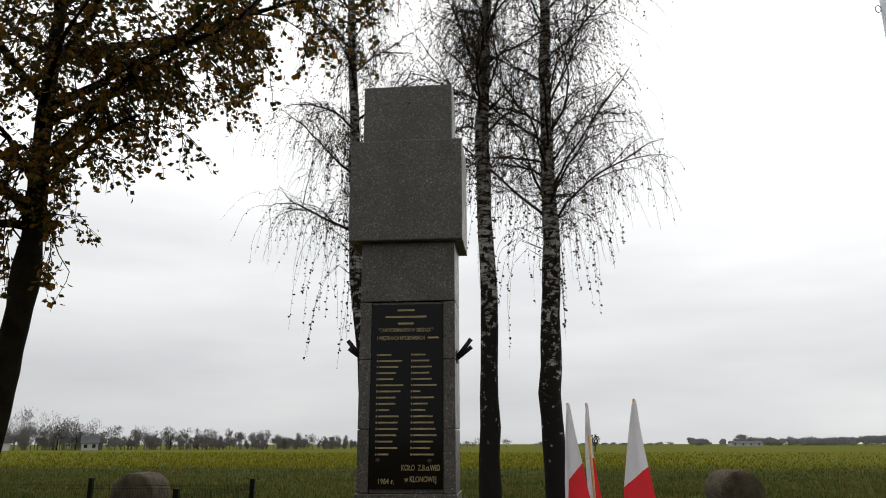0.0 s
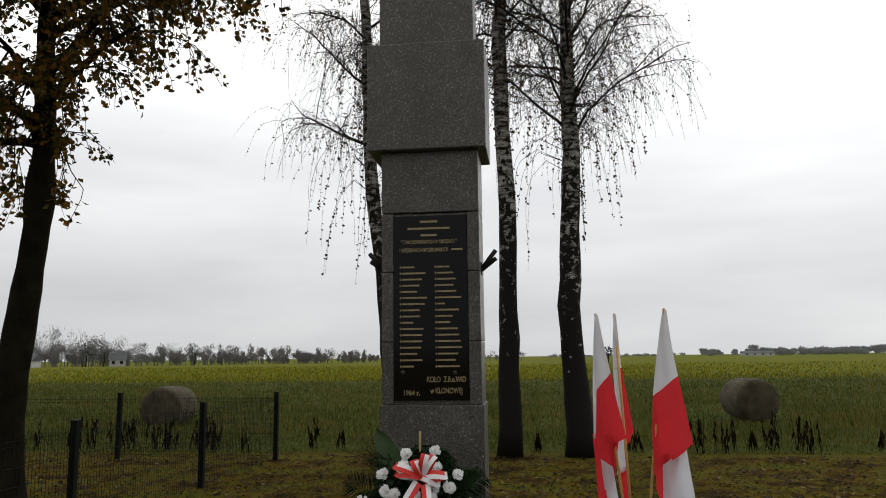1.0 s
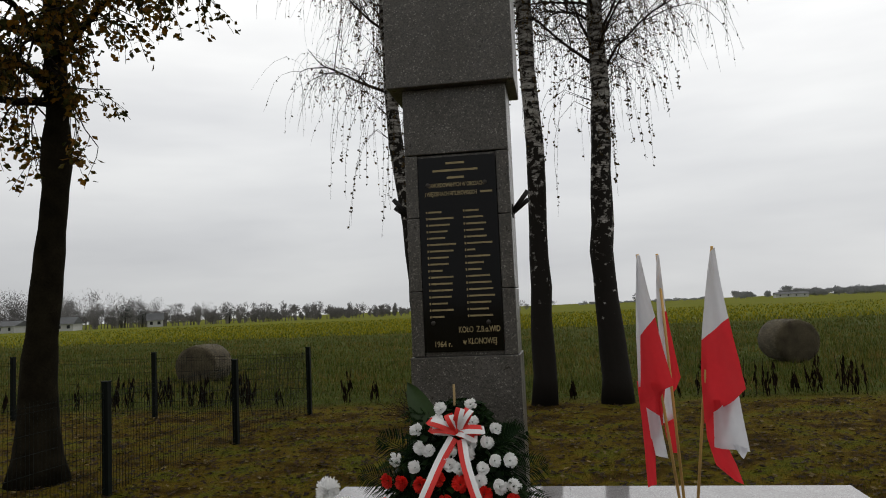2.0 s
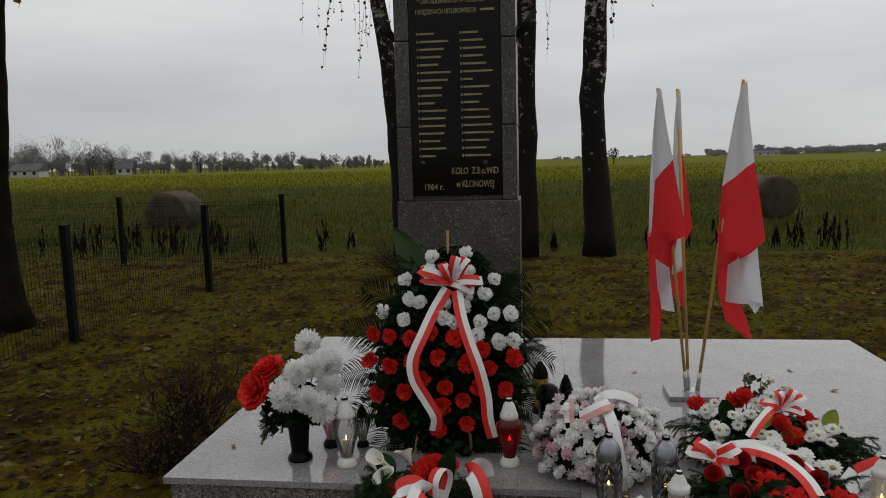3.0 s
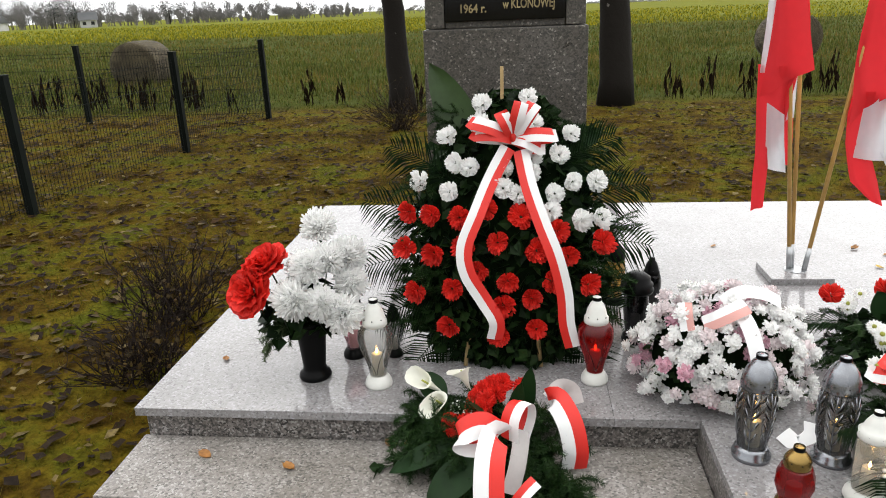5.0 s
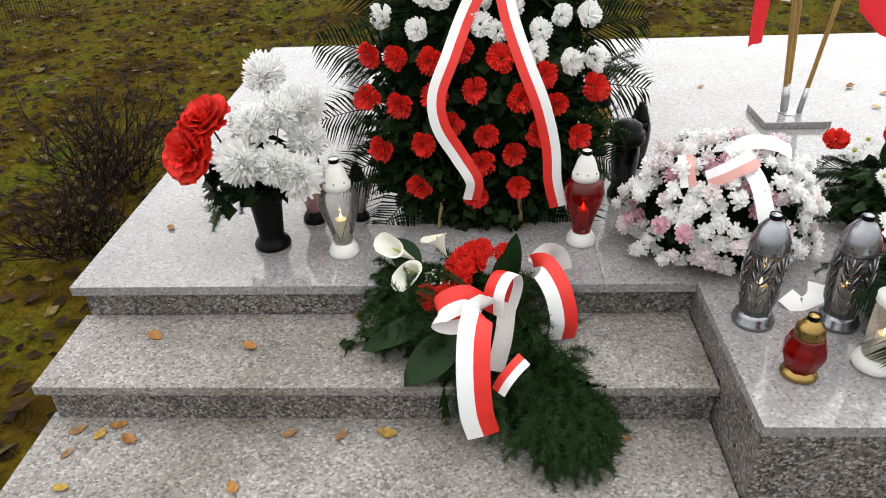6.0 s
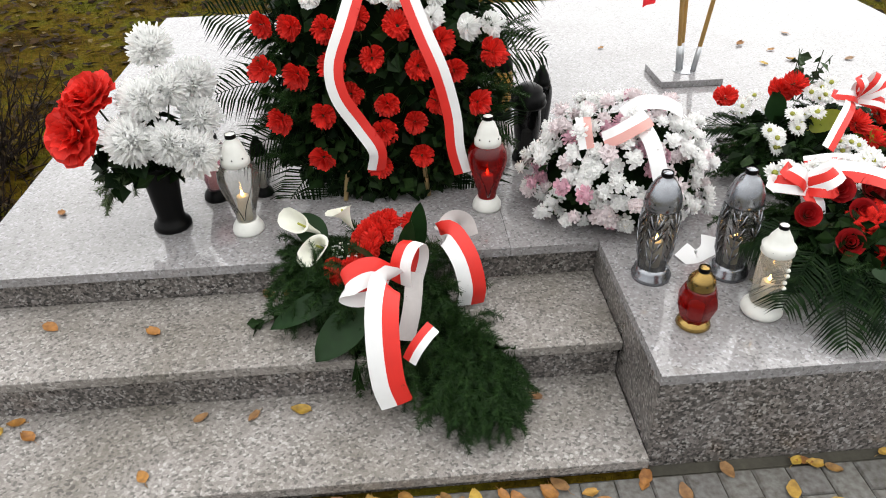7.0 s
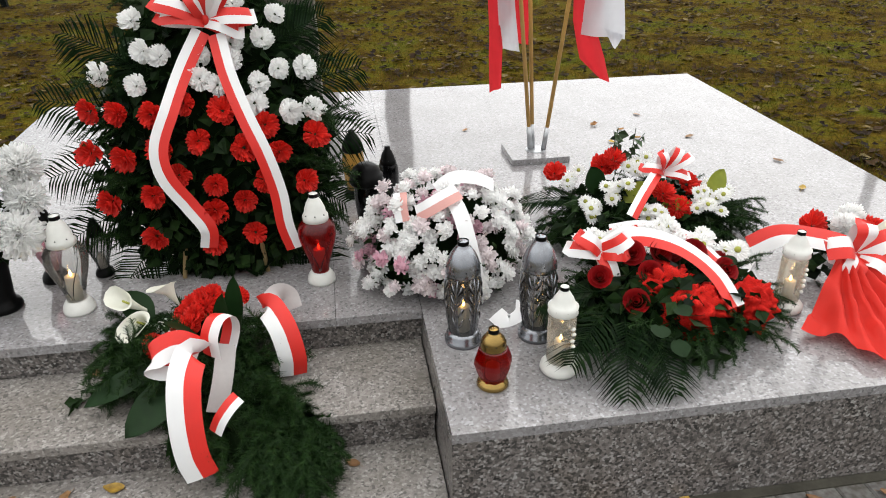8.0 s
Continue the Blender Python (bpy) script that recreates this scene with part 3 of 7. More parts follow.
def field_spots():
    rs = np.random.RandomState(4)
    out = []
    n = 90000
    y = 15.7 + (rs.beta(0.8, 2.2, n)) * 60
    x = rs.uniform(-1, 1, n) * (6 + y * 0.75) + (y - 15) * -0.05
    patch = np.array([noise.noise((a * 0.25, b * 0.25, 2)) for a, b in zip(x, y)])
    h = rs.uniform(0.06, 0.24, n) * (1 + 0.6 * patch) * np.clip((y - 15.2) / 3, 0.35, 1)
    return np.stack([x, y, 0.01 - 0.0075 * np.clip(y - 14, 0, None), h, 0.006 + 0.0006 * y, rs.uniform(0.02, 0.25, n) * h * 2], 1)


blades("field_weeds", field_spots(), [(0.034, 0.046, 0.008), (0.06, 0.076, 0.013), (0.1, 0.1, 0.019), (0.13, 0.108, 0.038), (0.075, 0.086, 0.013)], "dense tall green and straw-coloured weeds covering the field", patches=0.3)


def yellow_spots():
    rs = np.random.RandomState(9)
    n = 26000
    y = 62 + rs.beta(0.9, 1.6, n) * 120
    x = -0.2 * y + rs.normal(0, 0.42, n) * y
    h = rs.uniform(0.12, 0.34, n)
    return np.stack([x, y, -0.0075 * (y - 14), h, 0.03 + 0.0007 * y, rs.uniform(0.0, 0.2, n)], 1)


blades("flowering_mustard", yellow_spots(), [(0.17, 0.17, 0.01), (0.3, 0.25, 0.01), (0.08, 0.1, 0.012), (0.12, 0.13, 0.012)], "band of yellow flowering mustard far out in the field")


def lawn_spots():
    rs = np.random.RandomState(6)
    n = 170000
    y = 1.5 + rs.beta(1.1, 1.5, n) * 14.4
    x = rs.uniform(-1, 1, n) * (3.2 + y * 0.62) - 0.8
    keep = ~((x > LEFT) & (x < RIGHT) & (y > 3.9) & (y < BACK)) & ~((y < 3.93) & (x > -2.34))
    patch = np.array([noise.noise((a * 0.8, b * 0.8, 5)) for a, b in zip(x, y)])
    keep &= patch > rs.uniform(-0.75, 0.3, n)
    x, y, patch = x[keep], y[keep], patch[keep]
    z = np.array([0.02 + 0.03 * noise.noise((a * 0.35, b * 0.35, 0)) for a, b in zip(x, y)]) - 0.005
    h = rs.uniform(0.02, 0.055, len(x)) * (1 + 0.5 * patch)
    return np.stack([x, y, z, h, rs.uniform(0.002, 0.004, len(x)), h * rs.uniform(0.2, 1.2, len(x))], 1)


blades("lawn_grass", lawn_spots(), [(0.026, 0.037, 0.004), (0.07, 0.076, 0.006), (0.13, 0.112, 0.01), (0.078, 0.05, 0.011), (0.04, 0.054, 0.005)], "short sparse mossy grass in yellowing olive green")


# ---- withered dark plants along the field's edge ----
MAT_DOCK = simple("withered_stalks", (0.016, 0.01, 0.006), 0.9, spread=0.4, spec=0.03)


def dead_plant(seed):
    RNG.seed(seed)
    bm = bmesh.new()
    for s in range(RNG.randint(2, 5)):
        h = rnd(0.45, 0.85)
        pts = wander((rnd(-0.12, 0.12), rnd(-0.1, 0.1), -0.02), (rnd(-0.25, 0.25), rnd(-0.2, 0.2), 1), h, 5, 0.07, 0.02)
        tube(bm, pts, taper(0.009, 0.004, len(pts)), 4, cap=False)
        for _ in range(RNG.randint(4, 9)):
            p, _d = on_line(pts, rnd(0.4, 1.0))
            d = Vector((rnd(-0.5, 0.5), rnd(-0.5, 0.5), rnd(-2.4, -1.0))).normalized()
            side = d.cross(Vector((rnd(-1, 1), rnd(-1, 1), 0.2))).normalized() * rnd(0.014, 0.03)
            l = rnd(0.12, 0.3)
            a, b2, c, e = p, p + d * l * 0.4 + side, p + d * l, p + d * l * 0.4 - side
            bm.faces.new([bm.verts.new(v) for v in (a, b2, c, e)])
    return bm


def dead_plants():
    kinds = []
    for s in range(5):
        ob = part("withered_plant", dead_plant(40 + s), MAT_DOCK)
        ob.matrix_basis = pose(-9 + s * 0.5, 16.2, 0.02)
        kinds.append(tagged(ob, "withered blackish stalk with drooping dead leaves", "plant", group="withered plants at the field edge"))
    rs = random.Random(77)
    for i in range(60):
        x = -14 + i * 0.43 + rs.uniform(-0.25, 0.25)
        if -0.9 < x < -0.1 or 0.6 < x < 1.4 or rs.random() < 0.12:
            continue
        copy_thing(kinds[i % 5], pose(x, 15.9 + rs.uniform(-0.25, 0.6), 0.02, 0, 0, rs.uniform(0, 360)))


dead_plants()


def bare_shrub(x, y, seed, size, label):
    RNG.seed(seed)
    root = tagged(empty("shrub", Matrix.Translation((x, y, 0))), label, "shrub")
    bw, bf = bmesh.new(), bmesh.new()
    for _ in range(75):
        a = rnd(0, 6.28)
        pts = wander((rnd(-0.15, 0.15), rnd(-0.15, 0.15), 0), (math.cos(a) * rnd(0.2, 1), math.sin(a) * rnd(0.2, 1), rnd(0.5, 1.2)), size * rnd(0.5, 1.1), 5, 0.2, -0.04)
        tube(bw, pts, taper(0.005, 0.002, len(pts)), 3, cap=False)
        for _k in range(4):
            q, d = on_line(pts, rnd(0.3, 1))
            sub = wander(q, d + Vector((rnd(-0.8, 0.8), rnd(-0.8, 0.8), rnd(-0.3, 0.5))), size * 0.3, 3, 0.2, 0)
            tube(bw, sub, taper(0.003, 0.0015, len(sub)), 3, cap=False)
            if RNG.random() < 0.6:
                leaf_quad(bf, on_line(sub, rnd(0.3, 1))[0], rnd(0.02, 0.04))
    part("twig_mass", bw, MAT_TWIG, root)
    part("leaves", bf, MAT_BIRCH_LEAF, root, "last brown leaves")


bare_shrub(-2.75, 6.15, 3, 0.55, "low bare twiggy shrub beside the granite platform")
bare_shrub(-2.6, 5.5, 4, 0.4, "small bare brown shrub by the platform edge")
bare_shrub(-2.45, 13.2, 9, 0.8, "thin bare bush in front of the birches")


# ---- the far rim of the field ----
# crowns paled to grey: the haze of distance is put into the base colour
MAT_WOODS = simple("bare_woods_in_haze", (0.19, 0.182, 0.18), 0.95, spread=0.3, scale=3.0)
MAT_CONIFER = simple("far_conifers", (0.04, 0.05, 0.045), 0.95, spread=0.3, scale=3.0)


def far_woods(name, row, label, mat=None, grain=1.0, fat=1.0):
    """A wood of bare crowns: each tree is a stem and a cloud of slivers. Rows: x, y, height, width."""
    RNG.seed(len(row))
    v, f = [], []
    for x, y, h, w in row:
        g = field_z(y)
        v += [(x - 0.2, y, g), (x + 0.2, y, g), (x, y, g + h * 0.7)]
        f.append((len(v) - 3, len(v) - 2, len(v) - 1))
        cx = [(rnd(-0.3, 0.3), rnd(0.3, 0.85), rnd(0.25, 0.5)) for _ in range(4)]
        for _ in range(int(210 * grain)):
            ox, oz, orad = RNG.choice(cx)
            a, r = rnd(0, 6.28), orad * rnd(0, 1) ** 0.6
            px, pz = x + (ox + r * math.cos(a)) * w, g + max(0.2, (oz + r * math.sin(a) * 0.55) * h)
            py = y + rnd(-1, 1) * w * 0.4
            l, b, lean = rnd(0.3, 0.9) * fat ** 0.3, rnd(0.04, 0.13) * fat, rnd(-0.6, 0.6)
            v += [(px - b, py, pz), (px + b, py, pz), (px + lean, py, pz + l)]
            f.append((len(v) - 3, len(v) - 2, len(v) - 1))
    me = bpy.data.meshes.new(name)
    me.from_pydata(v, [], f)
    me.materials.append(mat or MAT_WOODS)
    return tagged(new(name, me), label, kind="stuff")


rw = random.Random(21)
row = []
for i in range(330):
    u = (i % 150) / 149 if i < 300 else rw.random() * 0.4
    x = -215 + 150 * u
    y = 235 + 60 * u * u + rw.uniform(-8, 14)
    h = (14.5 - 9.0 * u) * (rw.uniform(0.45, 0.95) if i < 150 else rw.uniform(0.25, 0.6) if i < 300 else rw.uniform(0.9, 1.25))
    row.append((x + rw.uniform(-3, 3), y, h, h * rw.uniform(0.35, 0.75)))
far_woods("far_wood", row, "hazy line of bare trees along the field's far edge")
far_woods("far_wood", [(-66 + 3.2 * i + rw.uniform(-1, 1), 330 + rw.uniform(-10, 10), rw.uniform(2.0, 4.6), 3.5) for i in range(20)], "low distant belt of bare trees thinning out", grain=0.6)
# bluish grey stands for distance haze, painted into these horizon woods
MAT_HAZY = simple("haze_tinted_woods", (0.27, 0.275, 0.285), 0.95, spread=0.2, scale=1.0)
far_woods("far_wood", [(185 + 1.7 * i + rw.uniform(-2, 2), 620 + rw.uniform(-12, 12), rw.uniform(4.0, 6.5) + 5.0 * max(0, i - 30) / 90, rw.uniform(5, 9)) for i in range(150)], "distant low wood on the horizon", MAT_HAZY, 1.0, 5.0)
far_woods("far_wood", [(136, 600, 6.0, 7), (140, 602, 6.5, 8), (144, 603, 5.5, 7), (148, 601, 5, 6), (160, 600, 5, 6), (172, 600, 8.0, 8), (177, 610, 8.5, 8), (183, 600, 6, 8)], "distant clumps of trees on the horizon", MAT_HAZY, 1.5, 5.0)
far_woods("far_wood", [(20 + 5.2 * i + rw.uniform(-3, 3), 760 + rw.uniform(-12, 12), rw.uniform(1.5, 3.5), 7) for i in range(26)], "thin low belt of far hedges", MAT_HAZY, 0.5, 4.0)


def lone_tree(x, y, h, label, mat):
    RNG.seed(int(x * 10))
    root = tagged(empty("field_tree", Matrix.Translation((x, y, field_z(y)))), label, "tree")
    part("trunk", tube(bmesh.new(), [(0, 0, -0.1), (0.1, 0, h * 0.35), (0.0, 0, h * 0.7)], [0.16, 0.12, 0.05], 6), MAT_BARK, root)
    bm = bmesh.new()
    for _ in range(420):
        d = Vector((rnd(-1, 1), rnd(-1, 1), rnd(-1, 1)))
        if d.length > 1:
            continue
        leaf_quad(bm, Vector((d.x * h * 0.3, d.y * h * 0.3, h * 0.66 + d.z * h * 0.34)), rnd(0.25, 0.5))
    part("crown", bm, mat, root)


lone_tree(20.6, 200, 4.6, "single small round tree standing out in the field", MAT_CONIFER)
for x, y, h in ((-150, 232, 8.5), (-146, 236, 7.0), (-118, 246, 7.5)):
    lone_tree(x, y, h, "dark pointed conifer at the field's far edge", MAT_CONIFER)

MAT_WALL = simple("pale_render", (0.42, 0.425, 0.42), 0.9, spread=0.1, scale=2.0)
MAT_ROOF = simple("grey_roofing", (0.085, 0.088, 0.092), 0.8, spread=0.15, scale=2.0)
MAT_PANE = simple("dark_panes", (0.02, 0.022, 0.025), 0.2, spread=0.1)


def house(name, x, y, w, d, h, ridge, turn, label, windows=3):
    root = tagged(empty(name, pose(x, y, field_z(y), 0, 0, turn)), label, "house", group="houses beyond the field")
    part("wall", box(bmesh.new(), -w / 2, w / 2, -d / 2, d / 2, -0.2, h), MAT_WALL, root)
    bm = bmesh.new()
    e = 0.4
    pts = [(-w / 2 - e, -d / 2 - e, h - 0.1), (w / 2 + e, -d / 2 - e, h - 0.1), (w / 2 + e, d / 2 + e, h - 0.1), (-w / 2 - e, d / 2 + e, h - 0.1), (-w / 2 - e, 0, h + ridge), (w / 2 + e, 0, h + ridge)]
    vs = [bm.verts.new(p) for p in pts]
    for q in ((0, 1, 5, 4), (2, 3, 4, 5), (0, 4, 3), (1, 2, 5), (3, 2, 1, 0)):
        bm.faces.new([vs[i] for i in q])
    part("roof", bm, MAT_ROOF, root)
    for i in range(windows):
        cx = -w / 2 + w * (i + 0.5) / windows
        part("window", box(bmesh.new(), cx - 0.5, cx + 0.5, -d / 2 - 0.06, -d / 2 + 0.1, h * 0.35, h * 0.8), MAT_PANE, root)


house("farmhouse", -166, 222, 9, 7, 2.4, 2.2, 12, "white single-storey house with grey pitched roof")
house("farmhouse", -190, 226, 13, 8, 2.5, 1.7, -8, "low pale farmhouse under a grey roof")
house("farmhouse", -141, 236, 5, 5, 2.4, 2.4, 30, "small pale house among bare trees", 2)
house("barn", 165, 560, 22, 8, 2.6, 1.2, 0, "long low pale barn on the far horizon", 4)


# ---- plaque ----
MAT_PLAQUE = simple("black_polished_stone", (0.004, 0.004, 0.004), 0.1, spread=0.2, spec=0.25)
MAT_GILT = simple("worn_gilt_lettering", (0.26, 0.205, 0.1), 0.55, spread=0.25, scale=90.0)
MAT_BOLT = simple("dull_bolt_heads", (0.05, 0.045, 0.04), 0.4, 0.6)


def build_plaque():
    x0, x1, z0, z1, y = -1.0, -0.415, 1.735, 3.19, 6.024
    root = tagged(empty("memorial_plaque", pose((x0 + x1) / 2, y, z0)), "polished black stone plaque with columns of gilt lettering", "plaque")
    inv = root.matrix_basis.inverted()
    part("plate", box(bmesh.new(), x0, x1, y, y + 0.024, z0, z1, 0.003), MAT_PLAQUE, root).matrix_basis = inv

    def bar(cx, z, w, h):
        """One plain bar in place of writing."""
        part("lettering", box(bmesh.new(), cx - w / 2, cx + w / 2, y - 0.0012, y + 0.001, z - h / 2, z + h / 2), MAT_GILT, root).matrix_basis = inv

    def line(body, cx, z, size, align="CENTER", squeeze=1.0):
        cu = bpy.data.curves.new("lettering", "FONT")
        cu.body, cu.size, cu.align_x, cu.extrude, cu.offset = body, size, align, 0.0008, 0.0012
        ob = new("lettering", cu)
        ob.data.materials.append(MAT_GILT)
        ob.parent = root
        ob.matrix_basis = inv @ pose(cx, y - 0.0012, z, 90, 0, 0) @ Matrix.Diagonal((squeeze, 1, 1, 1))

    mid = (x0 + x1) / 2
    for z, w in HEAD_LINES:
        bar(mid - 0.01, z, w, 0.016)
    line("ZAMORDOWANYCH W OBOZACH", mid - 0.01, 2.962, 0.042, squeeze=0.62)
    line("I WI\u0118ZIENIACH HITLEROWSKICH", mid - 0.05, 2.897, 0.042, squeeze=0.62)
    bar(mid + 0.215, 2.912, 0.09, 0.014)
    for cx, widths in ((x0 + 0.047, (10, 19, 16, 14, 12, 20, 18, 14, 14, 9, 17, 16, 16, 15, 12, 16, 9)), (-0.672, (10, 13, 15, 13, 15, 19, 6, 17, 12, 10, 16, 17, 18, 19, 16, 14, 17))):
        for i, w in enumerate(widths):
            z = 2.775 - i * 0.0487
            bar(cx + 0.006, z, 0.01, 0.017)
            bar(cx + 0.018 + w / 200, z, w / 100, 0.013)
    line("KO\u0141O  Z.B.o.WiD", -0.59, 1.876, 0.06, squeeze=0.66)
    line("w KLONOWEJ", -0.59, 1.79, 0.06, squeeze=0.66)
    line("1964 r.", -0.863, 1.775, 0.056, squeeze=0.84)
    for x, z in ((-0.93, 1.95), (-0.52, 1.945), (-0.93, 2.98), (-0.5, 2.98)):
        bm = lathe(bmesh.new(), [(0.017, 0.0), (0.017, 0.004), (0.011, 0.009), (0.001, 0.0095)], 14)
        bm.transform(Matrix.Translation((x, y, z)) @ pose(0, 0, 0, 90, 0, 0))
        part("bolt", bm, MAT_BOLT, root, "dull round bolt head").matrix_basis = inv


HEAD_LINES = ((3.14, 0.14), (3.085, 0.34), (3.03, 0.13))
build_plaque()

# ---- flower and leaf builders ----
MAT_RED = simple("red_carnation_petals", (0.72, 0.026, 0.016), 0.6, spread=0.18, scale=150.0, translucent=0.25)
MAT_ROSE = simple("dark_red_rose_petals", (0.32, 0.006, 0.008), 0.5, spread=0.25, scale=120.0, translucent=0.15)
MAT_WHITE = simple("white_petals", (0.92, 0.92, 0.91), 0.6, spread=0.03, scale=120.0, translucent=0.5)
MAT_CREAM = simple("cream_calla_petals", (0.78, 0.78, 0.68), 0.45, spread=0.07, translucent=0.25)
MAT_PINK = simple("pale_pink_petals", (0.70, 0.42, 0.50), 0.6, spread=0.2, scale=60.0, translucent=0.3)
MAT_BLUSH = simple("blush_white_petals", (0.80, 0.72, 0.73), 0.6, spread=0.1, scale=60.0, translucent=0.3)
MAT_EYE = simple("yellow_green_flower_eyes", (0.35, 0.36, 0.06), 0.8, spread=0.2)
MAT_GREEN = foliage("dark_wreath_leaves", [(0.003, 0.008, 0.003), (0.006, 0.015, 0.004), (0.011, 0.026, 0.007), (0.02, 0.04, 0.012)], 0.4, 0.08, 0.06)
MAT_FIR = foliage("fir_needles", [(0.006, 0.019, 0.005), (0.012, 0.032, 0.007), (0.022, 0.048, 0.012)], 0.5, 0.12)
MAT_FIR_PALE = foliage("pale_fir_needles", [(0.05, 0.075, 0.035), (0.075, 0.1, 0.05), (0.03, 0.05, 0.02)], 0.5, 0.15)
MAT_PALM = foliage("palm_leaflets", [(0.003, 0.009, 0.003), (0.005, 0.014, 0.004), (0.01, 0.021, 0.007)], 0.5, 0.1, 0.03)
MAT_BROAD = simple("broad_glossy_leaf", (0.008, 0.026, 0.006), 0.5, spread=0.3, scale=40.0, spec=0.15)
MAT_FRESH = simple("fresh_green_leaf", (0.035, 0.065, 0.02), 0.4, spread=0.25, scale=40.0, translucent=0.15)
MAT_LIME = simple("yellow_green_leaf", (0.26, 0.3, 0.03), 0.4, spread=0.2, translucent=0.2)
MAT_STEM = simple("green_stems", (0.03, 0.055, 0.02), 0.6, spread=0.2)
# near-black for packed inner greenery: shade between flowers put into the colour
MAT_CORE_SHADE = simple("shaded_inner_foliage", (0.004, 0.008, 0.003), 0.95, spread=0.3, spec=0.0)
MAT_RIB_WHITE = simple("white_satin_ribbon", (0.78, 0.78, 0.78), 0.38, spread=0.04, scale=20.0, translucent=0.12)
MAT_RIB_RED = simple("red_satin_ribbon", (0.66, 0.03, 0.022), 0.38, spread=0.06, scale=20.0, translucent=0.12)
MAT_SHEER = simple("pale_rose_sheer_ribbon", (0.72, 0.38, 0.34), 0.45, spread=0.06, scale=20.0, translucent=0.3)
MAT_GREY_BACK = simple("grey_ribbon_back", (0.45, 0.42, 0.41), 0.4, spread=0.08)


def petal_ring(bm, n, r0, r1, z0, z1, width, frill, mat=0, turn=0.0, cup=0.3):
    """A ring of uneven petals from r0, z0 out to r1, z1, with a frilled edge."""
    for i in range(n):
        a = turn + 2 * math.pi * (i + rnd(-0.4, 0.4)) / n
        ca, sa = math.cos(a), math.sin(a)
        rr, zz = r1 * rnd(0.75, 1.12), z1 + rnd(-0.22, 0.22) * r1
        tilt = rnd(-0.5, 0.5)
        base = bm.verts.new((r0 * ca, r0 * sa, z0))
        edge = []
        for k in range(7):
            s = (k - 3) / 3
            f = frill * (1 if k % 2 else -1) * rnd(0.5, 1.3)
            x, y = rr * (1 - 0.15 * s * s) + f * rr * 0.4, s * width
            edge.append(bm.verts.new((x * ca - y * sa, x * sa + y * ca, zz + f * rr + (cup * s * s + tilt * s) * rr * 0.35)))
        for k in range(6):
            f = bm.faces.new((base, edge[k], edge[k + 1]))
            f.material_index = mat


def carnation_mesh(name, r, mat, seed):
    RNG.seed(seed)
    bm = bmesh.new()
    for j, (n, fr, z0, z1) in enumerate(((7, 1.0, -0.3, 0.0), (7, 0.98, -0.1, 0.28), (6, 0.82, 0.05, 0.5), (6, 0.6, 0.12, 0.68), (5, 0.36, 0.2, 0.8))):
        petal_ring(bm, n, 0.1 * r, fr * r, z0 * r * 0.6, z1 * r, 0.46 * fr * r, 0.13, 0, j * 0.7)
    lathe(bm, [(0.1 * r, -1.1 * r), (0.22 * r, -0.7 * r), (0.3 * r, -0.25 * r)], 6, mat=1)
    me = bpy.data.meshes.new(name)
    bm.to_mesh(me)
    bm.free()
    me.materials.append(mat)
    me.materials.append(MAT_STEM)
    return me


def mum_mesh(name, r, mat, seed, rings=10, per=22, dome=0.85, wide=0.1):
    """A chrysanthemum: rings of narrow strap petals with raised tips, packed into a fluffy dome."""
    RNG.seed(seed)
    bm = bmesh.new()
    for j in range(rings):
        e = j / (rings - 1)
        ang = math.radians(-30 + 115 * e)
        n = max(4, int(per * math.cos(min(abs(ang), 1.45)) ** 0.6))
        for i in range(n):
            a = 2 * math.pi * (i + 0.5 * (j % 2) + rnd(-0.4, 0.4)) / n
            l = r * rnd(0.78, 1.12)
            d = Vector((math.cos(a) * math.cos(ang), math.sin(a) * math.cos(ang), math.sin(ang) * dome + rnd(-0.08, 0.08)))
            s = Vector((-math.sin(a), math.cos(a), rnd(-0.3, 0.3))) * r * wide
            up = d.cross(s).normalized() * r * 0.07
            p0, p1, p2 = d * l * 0.35, d * l * 0.8, d * l + Vector((0, 0, rnd(0.0, 0.16) * r))
            vs = [bm.verts.new(v) for v in (p0, p1 + s + up, p2 + s * 0.5, p2 - s * 0.5, p1 - s + up, p1 - up * 0.4)]
            bm.faces.new((vs[0], vs[1], vs[5]))
            bm.faces.new((vs[0], vs[5], vs[4]))
            bm.faces.new((vs[5], vs[1], vs[2]))
            bm.faces.new((vs[5], vs[2], vs[3]))
            bm.faces.new((vs[5], vs[3], vs[4]))
    lathe(bm, [(0.3 * r, -0.3 * r), (0.55 * r, 0.05 * r), (0.5 * r, 0.4 * r * dome), (0.2 * r, 0.7 * r * dome)], 9, mat=0)
    lathe(bm, [(0.06 * r, -1.0 * r), (0.2 * r, -0.25 * r)], 5, mat=1)
    me = bpy.data.meshes.new(name)
    bm.to_mesh(me)
    bm.free()
    me.materials.append(mat)
    me.materials.append(MAT_STEM)
    return me


